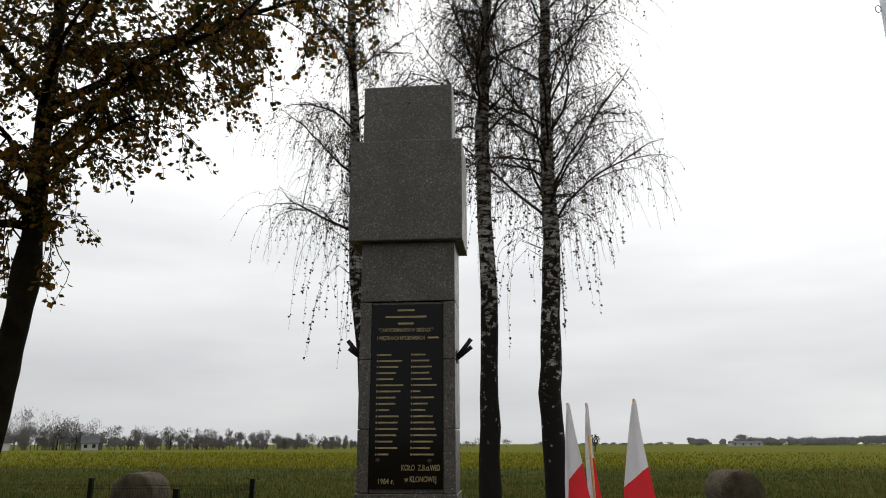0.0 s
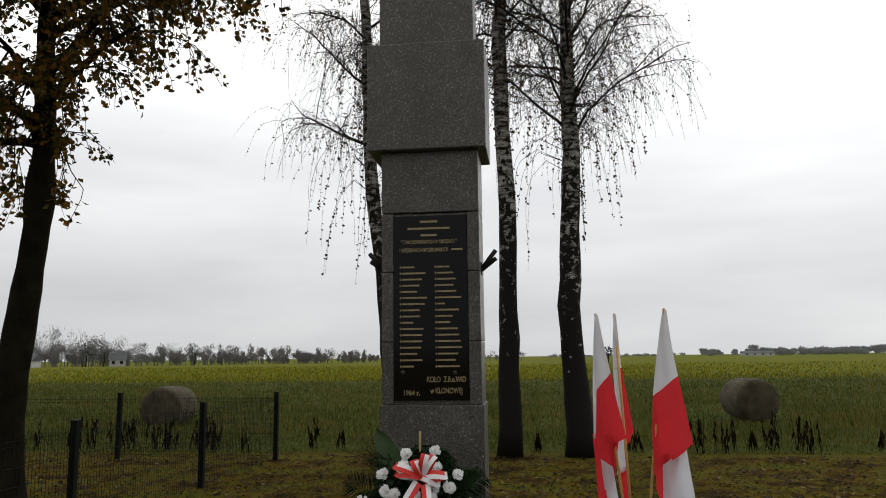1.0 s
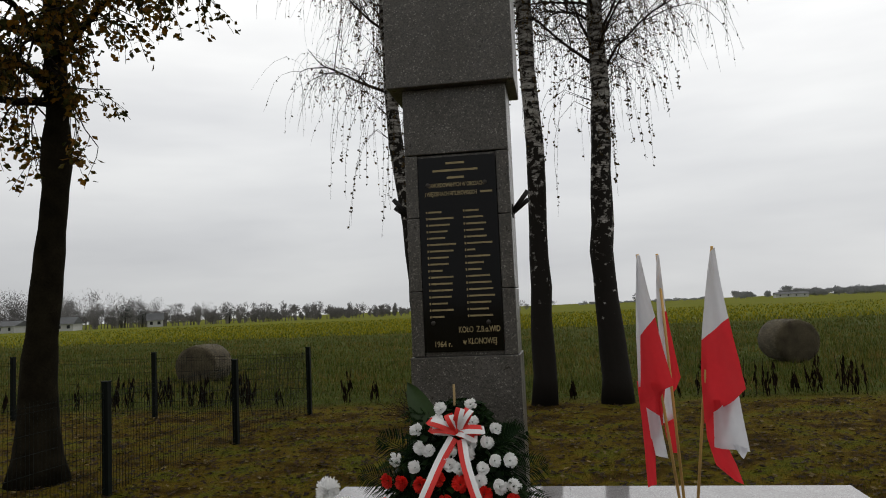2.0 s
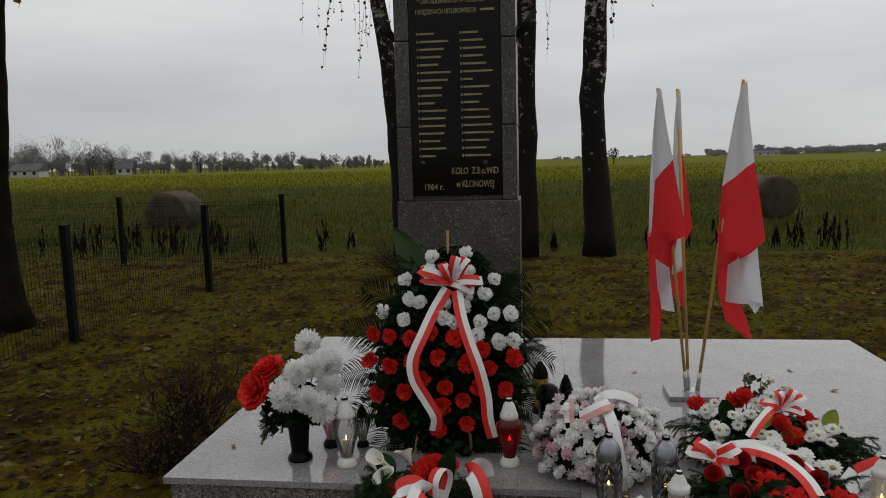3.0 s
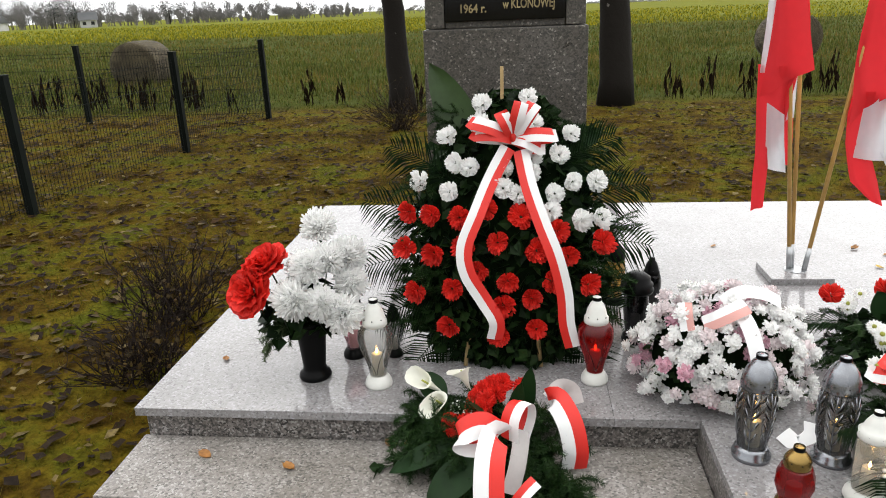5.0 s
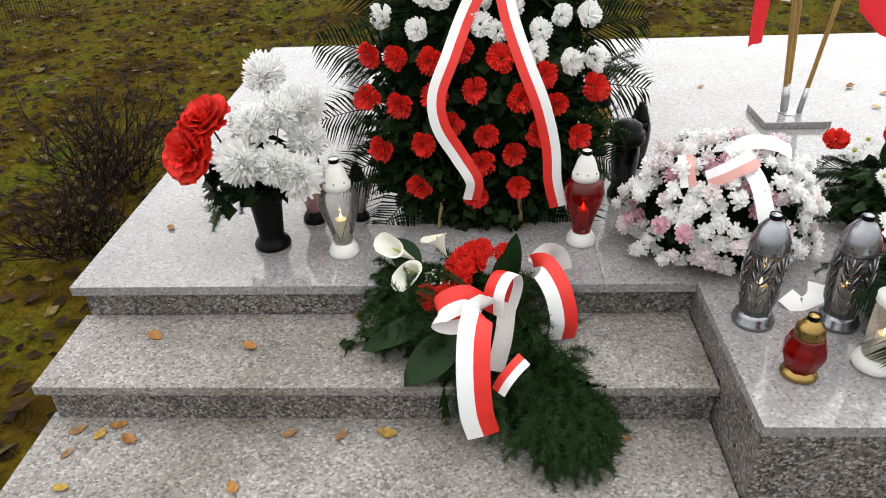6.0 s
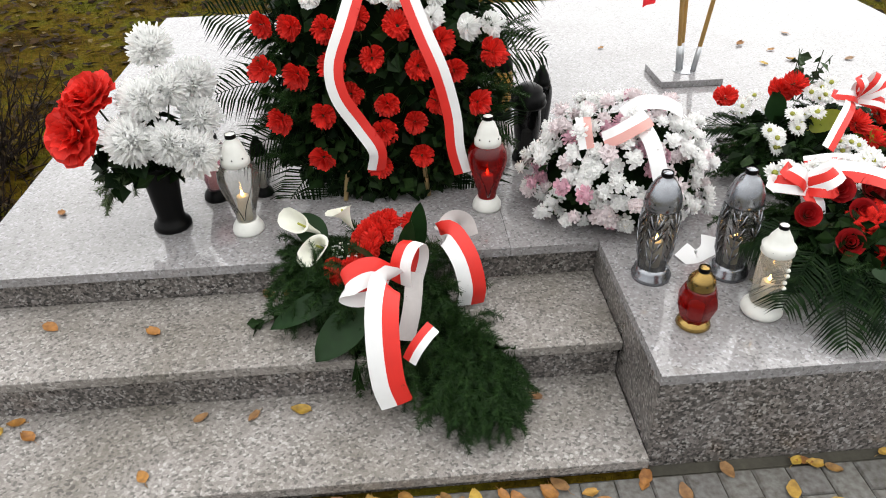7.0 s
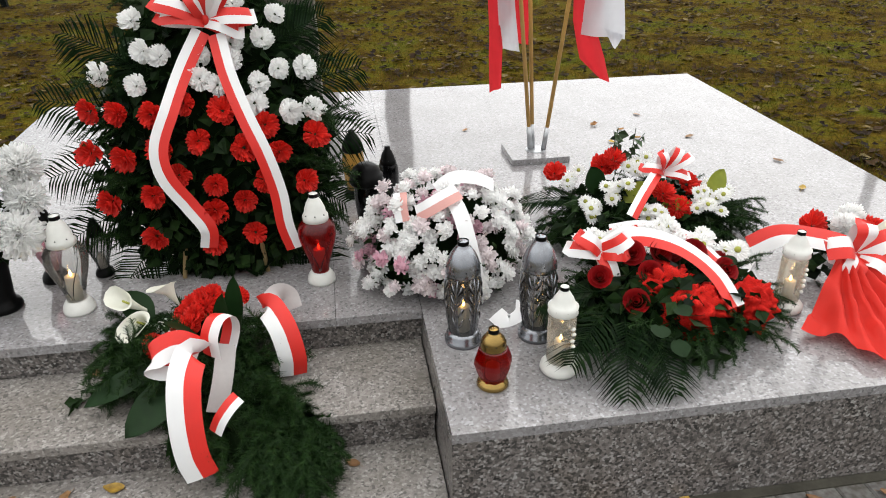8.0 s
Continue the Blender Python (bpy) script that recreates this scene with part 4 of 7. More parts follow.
def daisy_mesh(name, r, mat, seed, n=15):
    RNG.seed(seed)
    bm = bmesh.new()
    for j in range(2):
        for i in range(n):
            a = 2 * math.pi * (i + 0.5 * j + rnd(-0.2, 0.2)) / n
            d, s = Vector((math.cos(a), math.sin(a), 0)), Vector((-math.sin(a), math.cos(a), 0)) * r * 0.15
            l, up = r * rnd(0.85, 1.08) * (1 - 0.15 * j), Vector((0, 0, r * (0.1 + 0.16 * j)))
            vs = [bm.verts.new(v) for v in (d * r * 0.15, d * l * 0.7 + s + up, d * l + up * 0.7, d * l * 0.7 - s + up)]
            bm.faces.new(vs)
    lathe(bm, [(0.26 * r, 0.08 * r), (0.24 * r, 0.24 * r), (0.08 * r, 0.3 * r)], 8, mat=1)
    lathe(bm, [(0.04 * r, -1.2 * r), (0.1 * r, 0.06 * r)], 4, mat=2)
    me = bpy.data.meshes.new(name)
    bm.to_mesh(me)
    bm.free()
    for m in (mat, MAT_EYE, MAT_STEM):
        me.materials.append(m)
    return me


def rose_mesh(name, r, mat, seed):
    """A half-open rose: overlapping cupped petals round a tight heart."""
    RNG.seed(seed)
    bm = bmesh.new()
    for j, (n, fr, h, flare) in enumerate(((3, 0.3, 0.75, 0.0), (4, 0.5, 0.75, 0.05), (5, 0.75, 0.68, 0.16), (5, 0.95, 0.5, 0.3))):
        for i in range(n):
            a0 = 2 * math.pi * (i + 0.37 * j) / n
            rows = []
            for v in range(4):
                f = v / 3
                row = []
                for u in range(5):
                    a = a0 + (u / 4 - 0.5) * 2 * math.pi / n * 1.35
                    rad = r * fr * (0.35 + 0.65 * math.sin(f * 1.5)) + flare * r * f * f
                    row.append(bm.verts.new((rad * math.cos(a), rad * math.sin(a), r * (-0.3 + (h + 0.3) * f - 0.12 * f * ((u - 2) / 2) ** 2))))
                rows.append(row)
            for a, b in zip(rows, rows[1:]):
                for u in range(4):
                    bm.faces.new((a[u], a[u + 1], b[u + 1], b[u])).smooth = True
    lathe(bm, [(0.05 * r, -1.3 * r), (0.2 * r, -0.5 * r), (0.45 * r, -0.2 * r)], 6, mat=1)
    me = bpy.data.meshes.new(name)
    bm.to_mesh(me)
    bm.free()
    me.materials.append(mat)
    me.materials.append(MAT_STEM)
    return me


RED_CARNATIONS = [carnation_mesh("carnation", 0.045, MAT_RED, 100 + i) for i in range(3)]
WHITE_CARNATIONS = [carnation_mesh("carnation", 0.041, MAT_WHITE, 110 + i) for i in range(3)]
BIG_MUMS = [mum_mesh("chrysanthemum", 0.079, MAT_WHITE, 120 + i, 14, 34, 0.95, 0.085) for i in range(3)]
SMALL_WHITE = [mum_mesh("small_chrysanthemum", 0.026, MAT_WHITE, 130 + i, 5, 10, 0.75, 0.2) for i in range(2)]
SMALL_BLUSH = [mum_mesh("small_chrysanthemum", 0.026, MAT_BLUSH, 140 + i, 5, 10, 0.75, 0.2) for i in range(2)]
SMALL_PINK = [mum_mesh("small_chrysanthemum", 0.025, MAT_PINK, 150 + i, 5, 10, 0.75, 0.2) for i in range(2)]
DAISIES = [daisy_mesh("daisy", 0.034, MAT_WHITE, 160 + i) for i in range(2)]
ROSES = [rose_mesh("rose", 0.036, MAT_ROSE, 170 + i) for i in range(3)]


def peony_mesh(r, seed):
    RNG.seed(seed)
    bm = bmesh.new()
    for j, (n, fr, h, flare) in enumerate(((4, 0.35, 0.5, 0.0), (5, 0.6, 0.55, 0.1), (6, 0.85, 0.42, 0.22), (7, 1.0, 0.2, 0.35), (7, 1.05, 0.0, 0.4))):
        for i in range(n):
            a0 = 2 * math.pi * (i + 0.43 * j + rnd(-0.15, 0.15)) / n
            rows = []
            for v in range(4):
                f = v / 3
                row = []
                for u in range(7):
                    a = a0 + (u / 6 - 0.5) * 2 * math.pi / n * 1.5
                    rad = r * fr * (0.25 + 0.6 * f) + flare * r * f * f + rnd(-0.08, 0.08) * r * f
                    row.append(bm.verts.new((rad * math.cos(a), rad * math.sin(a), r * (-0.25 + (h + 0.25) * f - 0.1 * f * ((u - 3) / 3) ** 2 + rnd(-0.14, 0.14) * f))))
                rows.append(row)
            for a, b in zip(rows, rows[1:]):
                for u in range(6):
                    bm.faces.new((a[u], a[u + 1], b[u + 1], b[u]))
    lathe(bm, [(0.05 * r, -0.8 * r), (0.2 * r, -0.3 * r)], 6, mat=1)
    me = bpy.data.meshes.new("peony")
    bm.to_mesh(me)
    bm.free()
    me.materials.append(MAT_RED)
    me.materials.append(MAT_STEM)
    return me


PEONIES = [peony_mesh(0.076, 180 + i) for i in range(2)]


def flower(me, root, inv, p, facing, scale=1.0, label=""):
    """A flower head at p that looks along facing."""
    ob = new(me.name.split(".")[0], me)
    ob.parent = root
    q = Vector(facing).normalized().to_track_quat("Z", "Y").to_matrix().to_4x4()
    ob.matrix_basis = inv @ Matrix.Translation(p) @ q @ pose(0, 0, 0, 0, 0, rnd(0, 360)) @ Matrix.Scale(scale, 4)
    if label:
        tagged(ob, label)
    return ob


def fir_sprig(bm, p, d, length, droop=-0.12, needle=0.018, step=0.005, side=True):
    """A bushy conifer twig: needles all round, and short side twigs."""
    pts = wander(p, d, length, 6, 0.08, droop)
    tube(bm, pts, taper(0.0028, 0.001, len(pts)), 3, cap=False)
    n = int(length / step)
    for i in range(n):
        q, dd = on_line(pts, i / n)
        o = dd.orthogonal().normalized()
        a = rnd(0, 6.28)
        for k in range(3):
            w = (Matrix.Rotation(a + k * 2.1 + rnd(-0.4, 0.4), 3, dd) @ o + dd * 0.75).normalized()
            tip = q + w * needle * rnd(0.7, 1.15)
            s = dd * 0.002
            bm.faces.new((bm.verts.new(q - s), bm.verts.new(q + s), bm.verts.new(tip)))
    if side:
        for k in range(4):
            q, dd = on_line(pts, 0.15 + 0.2 * k)
            sgn = 1 if k % 2 else -1
            fir_sprig(bm, q, dd + dd.orthogonal().normalized().cross(dd) * sgn * 0.8 + Vector((rnd(-0.3, 0.3), rnd(-0.3, 0.3), 0)), length * 0.5, droop, needle, step, False)


def palm_frond(p, d, length, lean=-0.08, leaflets=26, spread=0.2, up=(0, 0, 1)):
    """One pinnate frond: rib and narrow pointed leaflets."""
    bm = bmesh.new()
    pts = wander(p, d, length, 9, 0.015, lean)
    tube(bm, pts, taper(0.0035, 0.001, len(pts)), 4, cap=False)
    for i in range(leaflets):
        f = 0.12 + 0.88 * i / leaflets
        q, dd = on_line(pts, f)
        out = dd.cross(Vector(up)).normalized()
        l = spread * math.sin(math.pi * (0.15 + 0.8 * f)) ** 0.8 * rnd(0.85, 1.1)
        for sgn in (-1, 1):
            w = (out * sgn * 0.85 + dd * 0.75 + Vector((rnd(-0.08, 0.08),) * 3)).normalized()
            mid, tip = q + w * l * 0.5 + Vector((0, 0, 0.006)), q + w * l + Vector((0, 0, -0.18 * l))
            s = dd * 0.0045
            a, b, c, e, t = (bm.verts.new(v) for v in (q - s * 0.5, q + s * 0.5, mid + s, mid - s, tip))
            bm.faces.new((a, b, c, e))
            bm.faces.new((e, c, t))
    return bm


def broad_leaf(p, d, length, width, face, curl=-0.05):
    """A long smooth leaf blade with a folded midrib."""
    bm = bmesh.new()
    pts = wander(p, d, length, 9, 0.0, curl)
    rows = []
    for i, q in enumerate(pts):
        f = i / 9
        dd = on_line(pts, min(f, 0.99))[1]
        side = dd.cross(Vector(face)).normalized() * width * math.sin(math.pi * min(1, 0.06 + f * 0.94)) ** 0.7
        n = side.cross(dd).normalized() * width * 0.16
        rows.append([bm.verts.new(v) for v in (q - side + n, q - side * 0.5 + n * 0.3, q, q + side * 0.5 + n * 0.3, q + side + n)])
    for a, b in zip(rows, rows[1:]):
        for k in range(4):
            bm.faces.new((a[k], a[k + 1], b[k + 1], b[k])).smooth = True
    return bm


def leaf_spray(bm, centre, n, size, reach, lift=0.0):
    for _ in range(n):
        d = Vector((rnd(-1, 1), rnd(-1, 1), rnd(-1, 1) + lift)).normalized()
        leaf_quad(bm, Vector(centre) + Vector((d.x * reach[0], d.y * reach[1], d.z * reach[2])) * rnd(0.55, 1.0), size * rnd(0.7, 1.25), droop=0.4)


def smooth_line(pts, per=6):
    """A curve through the points (Catmull-Rom)."""
    pts = [Vector(p) for p in pts]
    ext = [pts[0] * 2 - pts[1], *pts, pts[-1] * 2 - pts[-2]]
    out = []
    for i in range(1, len(ext) - 2):
        a, b, c, d = ext[i - 1:i + 3]
        for k in range(per):
            t = k / per
            out.append(0.5 * ((2 * b) + (c - a) * t + (2 * a - 5 * b + 4 * c - d) * t * t + (3 * b - a - 3 * c + d) * t ** 3))
    return out + [pts[-1]]


def ribbon(pts, width, faces, red_first=False, axis=None):
    """A satin band, half white and half red, along a curve; faces gives the way it looks, at the start and the end, or axis the way its width runs."""
    line = smooth_line(pts, 7)
    n = len(line)
    f0, f1 = (Vector(v) for v in (faces if isinstance(faces[0], (tuple, list)) else (faces, faces)))
    bm = bmesh.new()
    rows = []
    for i, p in enumerate(line):
        d = (line[min(i + 1, n - 1)] - line[max(i - 1, 0)]).normalized()
        face = f0.lerp(f1, i / (n - 1))
        side = (d.cross(face) if axis is None else Vector(axis) - d * d.dot(Vector(axis))).normalized() * width / 2
        lift = side.cross(d).normalized() * width * 0.04
        rows.append([bm.verts.new(p + side * k + lift * (1 - k * k) - lift) for k in (-1, -0.5, 0, 0.5, 1)])
    for a, b in zip(rows, rows[1:]):
        for k in range(4):
            f = bm.faces.new((a[k], a[k + 1], b[k + 1], b[k]))
            f.material_index, f.smooth = int((k < 2) != red_first), True
    return bm


RIBBON = [MAT_RIB_WHITE, MAT_RIB_RED]


def loop_points(centre, d, length, rise, face):
    """One loop of a bow: out along d and back to the centre."""
    c, d, face = Vector(centre), Vector(d).normalized(), Vector(face).normalized()
    return [c, c + d * length * 0.5 + face * rise, c + d * length + face * rise * 0.4, c + d * length * 0.55 - face * rise * 0.3, c + face * 0.004]


# ---- standing wreath ----
def wreath_front(z):
    return 4.96 + (0.34 * ((z - 0.75) / 0.6) ** 2 if z > 0.75 else 0.0)


def wreath_half(z):
    """Half width of the greenery at a height."""
    pts = ((0.40, 0.20), (0.5, 0.34), (0.62, 0.40), (0.85, 0.41), (1.0, 0.40), (1.15, 0.36), (1.28, 0.29), (1.38, 0.19), (1.46, 0.07))
    for (za, wa), (zb, wb) in zip(pts, pts[1:]):
        if z <= zb:
            return wa + (wb - wa) * max(0.0, (z - za) / (zb - za))
    return 0.05


WREATH_X = -0.69


def build_wreath():
    RNG.seed(50)
    root = tagged(empty("standing_wreath", pose(WREATH_X, 5.1, TOP)), "tall teardrop wreath of red and white carnations with striped ribbon", "wreath")
    inv = root.matrix_basis.inverted()

    def add(name, bm, mats, label="", smooth=False):
        ob = part(name, bm, mats, root, label, smooth)
        ob.matrix_basis = inv
        return ob

    # inner bulk, its near-black colour standing for the shade between leaves
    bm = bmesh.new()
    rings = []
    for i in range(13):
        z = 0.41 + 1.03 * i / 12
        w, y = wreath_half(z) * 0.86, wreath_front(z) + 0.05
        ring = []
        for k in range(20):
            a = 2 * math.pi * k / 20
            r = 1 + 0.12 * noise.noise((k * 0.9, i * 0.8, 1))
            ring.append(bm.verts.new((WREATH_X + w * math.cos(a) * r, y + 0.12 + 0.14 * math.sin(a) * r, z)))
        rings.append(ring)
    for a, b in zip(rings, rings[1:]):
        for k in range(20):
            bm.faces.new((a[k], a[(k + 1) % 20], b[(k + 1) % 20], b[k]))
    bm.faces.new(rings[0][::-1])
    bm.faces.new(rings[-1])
    add("backing", bm, MAT_CORE_SHADE, "packed greenery behind the flowers, painted near-black as shade")
    # glossy leaves all over the front
    bm = bmesh.new()
    for _ in range(2600):
        z = rnd(0.41, 1.46)
        w = wreath_half(z)
        x = WREATH_X + rnd(-1, 1) * w
        y = wreath_front(z) + 0.03 + 0.1 * ((x - WREATH_X) / w) ** 2 + rnd(-0.03, 0.05)
        leaf_quad(bm, Vector((x, y, z)), rnd(0.035, 0.075), droop=0.8)
    add("leaves", bm, MAT_GREEN, "dense small dark green leaves")["kind"] = "stuff"
    # conifer sprigs round the rim
    bm = bmesh.new()
    for i in range(70):
        z = rnd(0.44, 1.42)
        s = RNG.choice((-1, 1))
        w = wreath_half(z)
        p = Vector((WREATH_X + s * w * rnd(0.5, 0.9), wreath_front(z) + rnd(0.03, 0.16), z))
        fir_sprig(bm, p, (s * rnd(0.4, 1), rnd(-0.5, 0.2), rnd(-0.3, 0.5)), rnd(0.1, 0.22), -0.05)
    add("fir_greenery", bm, MAT_FIR, "dark fir sprigs along the rim")["kind"] = "stuff"
    for side, z, up, l, dy in ((-1, 0.95, 0.55, 0.42, 0.1), (-1, 0.85, 0.12, 0.42, 0.05), (-1, 0.72, -0.15, 0.4, -0.05), (-1, 0.6, -0.7, 0.36, -0.2), (-1, 1.1, 0.9, 0.36, 0.15),
                           (-1, 0.5, -0.9, 0.26, -0.35), (1, 1.02, 0.5, 0.4, 0.15), (1, 0.9, 0.2, 0.4, 0.1), (1, 0.78, -0.3, 0.32, 0.0), (1, 0.6, -0.75, 0.36, -0.15), (1, 1.15, 0.85, 0.32, 0.15), (1, 0.5, -1.0, 0.22, -0.3)):
        w = wreath_half(z)
        f = palm_frond((WREATH_X + side * w * 0.45, wreath_front(z) + 0.09, z), (side, dy, up), l, -0.05, 24, 0.17, (0, -1, 0.35))
        add("palm_frond", f, MAT_PALM)
    add("broad_leaf", broad_leaf((-0.80, 5.36, 1.12), (-0.34, 0.1, 1), 0.52, 0.085, (0, -1, 0.2)), MAT_FRESH, "long glossy upright leaf")
    add("broad_leaf", broad_leaf((-0.60, 5.34, 1.1), (0.75, 0.1, 1), 0.38, 0.075, (0, -1, 0.3), -0.1), MAT_BROAD, "long glossy folded leaf")
    add("broad_leaf", broad_leaf((-0.66, 5.36, 1.15), (0.2, 0.15, 1), 0.30, 0.06, (0, -1, 0.2)), MAT_BROAD)
    stick = box(bmesh.new(), -0.716, -0.702, 5.43, 5.445, 1.0, 1.565, 0.002)
    add("stake", stick, MAT_WOOD, "pale wooden stake")
    for x in (-0.86, -0.55):
        add("stand_leg", tube(bmesh.new(), [(x, 4.98, TOP + 0.001), (x * 0.6 + WREATH_X * 0.4, 5.12, 0.9)], 0.009, 6), MAT_WOOD, "pale wooden stand leg")
    add("stand_leg", tube(bmesh.new(), [(WREATH_X, 5.62, TOP + 0.001), (WREATH_X, 5.36, 1.2)], 0.009, 6), MAT_WOOD)
    whites = ((-0.93, 1.31), (-0.89, 1.22), (-0.83, 1.2), (-1.03, 1.16), (-0.91, 1.12), (-0.8, 1.35), (-0.58, 1.35), (-0.43, 1.31), (-0.48, 1.24), (-0.59, 1.23),
              (-0.59, 1.18), (-0.7, 1.13), (-0.64, 1.11), (-0.43, 1.15), (-0.5, 1.11), (-0.52, 1.05), (-0.34, 1.15), (-0.4, 1.02), (-0.32, 1.02), (-0.7, 1.2), (-0.79, 1.42), (-0.6, 1.44))
    reds = ((-1.07, 1.05), (-0.98, 1.04), (-0.87, 1.03), (-0.76, 1.06), (-0.63, 1.03), (-0.49, 0.98), (-1.08, 0.92), (-0.97, 0.9), (-0.85, 0.92), (-0.72, 0.94), (-0.57, 0.91), (-0.45, 0.89),
            (-0.32, 0.94), (-0.8, 0.83), (-0.68, 0.79), (-0.51, 0.79), (-0.37, 0.78), (-0.9, 0.76), (-0.59, 0.72), (-1.04, 0.75), (-0.92, 0.6), (-0.57, 0.59), (-0.72, 0.56), (-0.7, 0.69))
    for pts, kinds in ((whites, WHITE_CARNATIONS), (reds, RED_CARNATIONS)):
        for i, (x, z) in enumerate(pts):
            y = wreath_front(z) - 0.02
            slope = 0.0 if z < 0.75 else (z - 0.75) * 1.2
            f = Vector(((x - WREATH_X) * 1.6 + rnd(-0.2, 0.2), -1, slope + rnd(-0.35, 0.3)))
            flower(kinds[i % 3], root, inv, (x, y, z), f, rnd(0.92, 1.1), "white carnation" if kinds is WHITE_CARNATIONS else "red carnation")
            st = tube(bmesh.new(), [(x, y + 0.02, z - 0.005), (x + rnd(-0.02, 0.02), y + 0.1, z - 0.05)], 0.0028, 4, cap=False)
            add("stem", st, MAT_STEM)
    left = [(-0.68, 5.14, 1.28), (-0.745, 5.06, 1.17), (-0.80, 4.97, 1.05), (-0.845, 4.92, 0.94), (-0.835, 4.9, 0.84), (-0.775, 4.9, 0.73), (-0.725, 4.89, 0.64), (-0.735, 4.9, 0.56)]
    right = [(-0.63, 5.13, 1.27), (-0.60, 5.04, 1.15), (-0.55, 4.96, 1.02), (-0.50, 4.91, 0.9), (-0.465, 4.89, 0.76), (-0.455, 4.88, 0.64), (-0.43, 4.88, 0.54)]
    add("ribbon", ribbon(left, 0.062, (0.15, -1, 0.3)), RIBBON, "long white and red satin ribbon tail")
    add("ribbon", ribbon(right, 0.062, (-0.1, -1, 0.3), True), RIBBON, "long white and red satin ribbon tail")
    knot = Vector((-0.66, 5.16, 1.315))
    for d, l, rise in (((-1, 0, 0.35), 0.17, 0.05), ((-0.9, 0, 0.05), 0.15, 0.05), ((1, 0, 0.0), 0.16, 0.05), ((0.75, 0, -0.35), 0.12, 0.05), ((0.25, -0.1, 1), 0.14, 0.04), ((0.55, 0.1, 0.8), 0.15, 0.05), ((-0.4, 0, 0.8), 0.1, 0.04)):
        add("bow_loop", ribbon(loop_points(knot, d, l, rise, (0, -1, 0.4)), 0.058, (0.05, -0.85, 0.5)), RIBBON)
    add("bow_knot", lathe(bmesh.new(), [(0.006, -0.016), (0.011, -0.01), (0.011, 0.01), (0.006, 0.016)], 10, tuple(knot + Vector((0, -0.012, 0)))), MAT_RIB_RED)


MAT_WOOD = simple("pale_wood", (0.42, 0.30, 0.14), 0.6, spread=0.2, scale=30.0)
build_wreath()

# ---- grave lanterns ----
MAT_WHITE_PLASTIC = simple("white_lantern_plastic", (0.66, 0.66, 0.62), 0.35, spread=0.06)
MAT_SILVER = simple("silver_lantern_plastic", (0.27, 0.28, 0.30), 0.24, 0.9, 0.15)
MAT_GOLD = simple("gold_lantern_plastic", (0.30, 0.2, 0.065), 0.25, 0.9, 0.12)
MAT_BLACK = simple("black_plastic", (0.004, 0.004, 0.004), 0.3, spread=0.2, spec=0.08)
MAT_WAX = simple("white_candle_wax", (0.7, 0.67, 0.58), 0.5, spread=0.05, translucent=0.3)


def glass(name, colour, gloss=0.06, frost=0.0):
    """Thin lantern glass: tinted see-through with mirror gloss at the rim."""
    m, t, b = material(name)
    tr, gl, fr, mx = (t.nodes.new(k) for k in ("ShaderNodeBsdfTransparent", "ShaderNodeBsdfGlossy", "ShaderNodeFresnel", "ShaderNodeMixShader"))
    tr.inputs[0].default_value = (*colour, 1)
    gl.inputs["Roughness"].default_value = gloss
    fr.inputs[0].default_value = 1.5
    t.links.new(fr.outputs[0], mx.inputs[0])
    t.links.new(tr.outputs[0], mx.inputs[1])
    t.links.new(gl.outputs[0], mx.inputs[2])
    last = mx.outputs[0]
    if frost:
        df, m2 = t.nodes.new("ShaderNodeBsdfTranslucent"), t.nodes.new("ShaderNodeMixShader")
        d2, m3 = t.nodes.new("ShaderNodeBsdfDiffuse"), t.nodes.new("ShaderNodeMixShader")
        df.inputs[0].default_value = d2.inputs[0].default_value = (*colour, 1)
        m3.inputs[0].default_value = 0.5
        t.links.new(df.outputs[0], m3.inputs[1])
        t.links.new(d2.outputs[0], m3.inputs[2])
        m2.inputs[0].default_value = frost
        t.links.new(last, m2.inputs[1])
        t.links.new(m3.outputs[0], m2.inputs[2])
        last = m2.outputs[0]
    t.links.new(last, t.nodes["Material Output"].inputs["Surface"])
    return m


GLASS_CLEAR = glass("clear_lantern_glass", (0.84, 0.84, 0.83), 0.05, 0.03)
GLASS_FROST = glass("frosted_lantern_glass", (0.84, 0.82, 0.76), 0.12, 0.2)
GLASS_DARK = glass("blackish_lantern_glass", (0.05, 0.05, 0.055), 0.1, 0.05)
GLASS_SMOKE = glass("smoky_lantern_glass", (0.6, 0.6, 0.6), 0.08, 0.04)
GLASS_RED = glass("red_lantern_glass", (0.42, 0.005, 0.004), 0.06, 0.2)
GLASS_PINK = glass("pinkish_lantern_glass", (0.72, 0.45, 0.5), 0.06, 0.15)
GLASS_AMBER = glass("amber_lantern_glass", (0.6, 0.42, 0.16), 0.06, 0.3)


def flame_material():
    m, t, b = material("candle_flame")
    b.inputs["Base Color"].default_value = (1, 0.6, 0.2, 1)
    b.inputs["Emission Color"].default_value = (1.0, 0.55, 0.14, 1)
    b.inputs["Emission Strength"].default_value = 14.0
    return m


MAT_FLAME = flame_material()

HEART = [(0.026, 0.036), (0.029, 0.06), (0.039, 0.095), (0.052, 0.135), (0.058, 0.165), (0.055, 0.19), (0.044, 0.205), (0.034, 0.212)]
BULLET_CAP = [(0.034, 0.0), (0.039, 0.004), (0.0385, 0.02), (0.034, 0.026), (0.03, 0.044), (0.021, 0.066), (0.0145, 0.074), (0.0135, 0.088), (0.004, 0.089)]


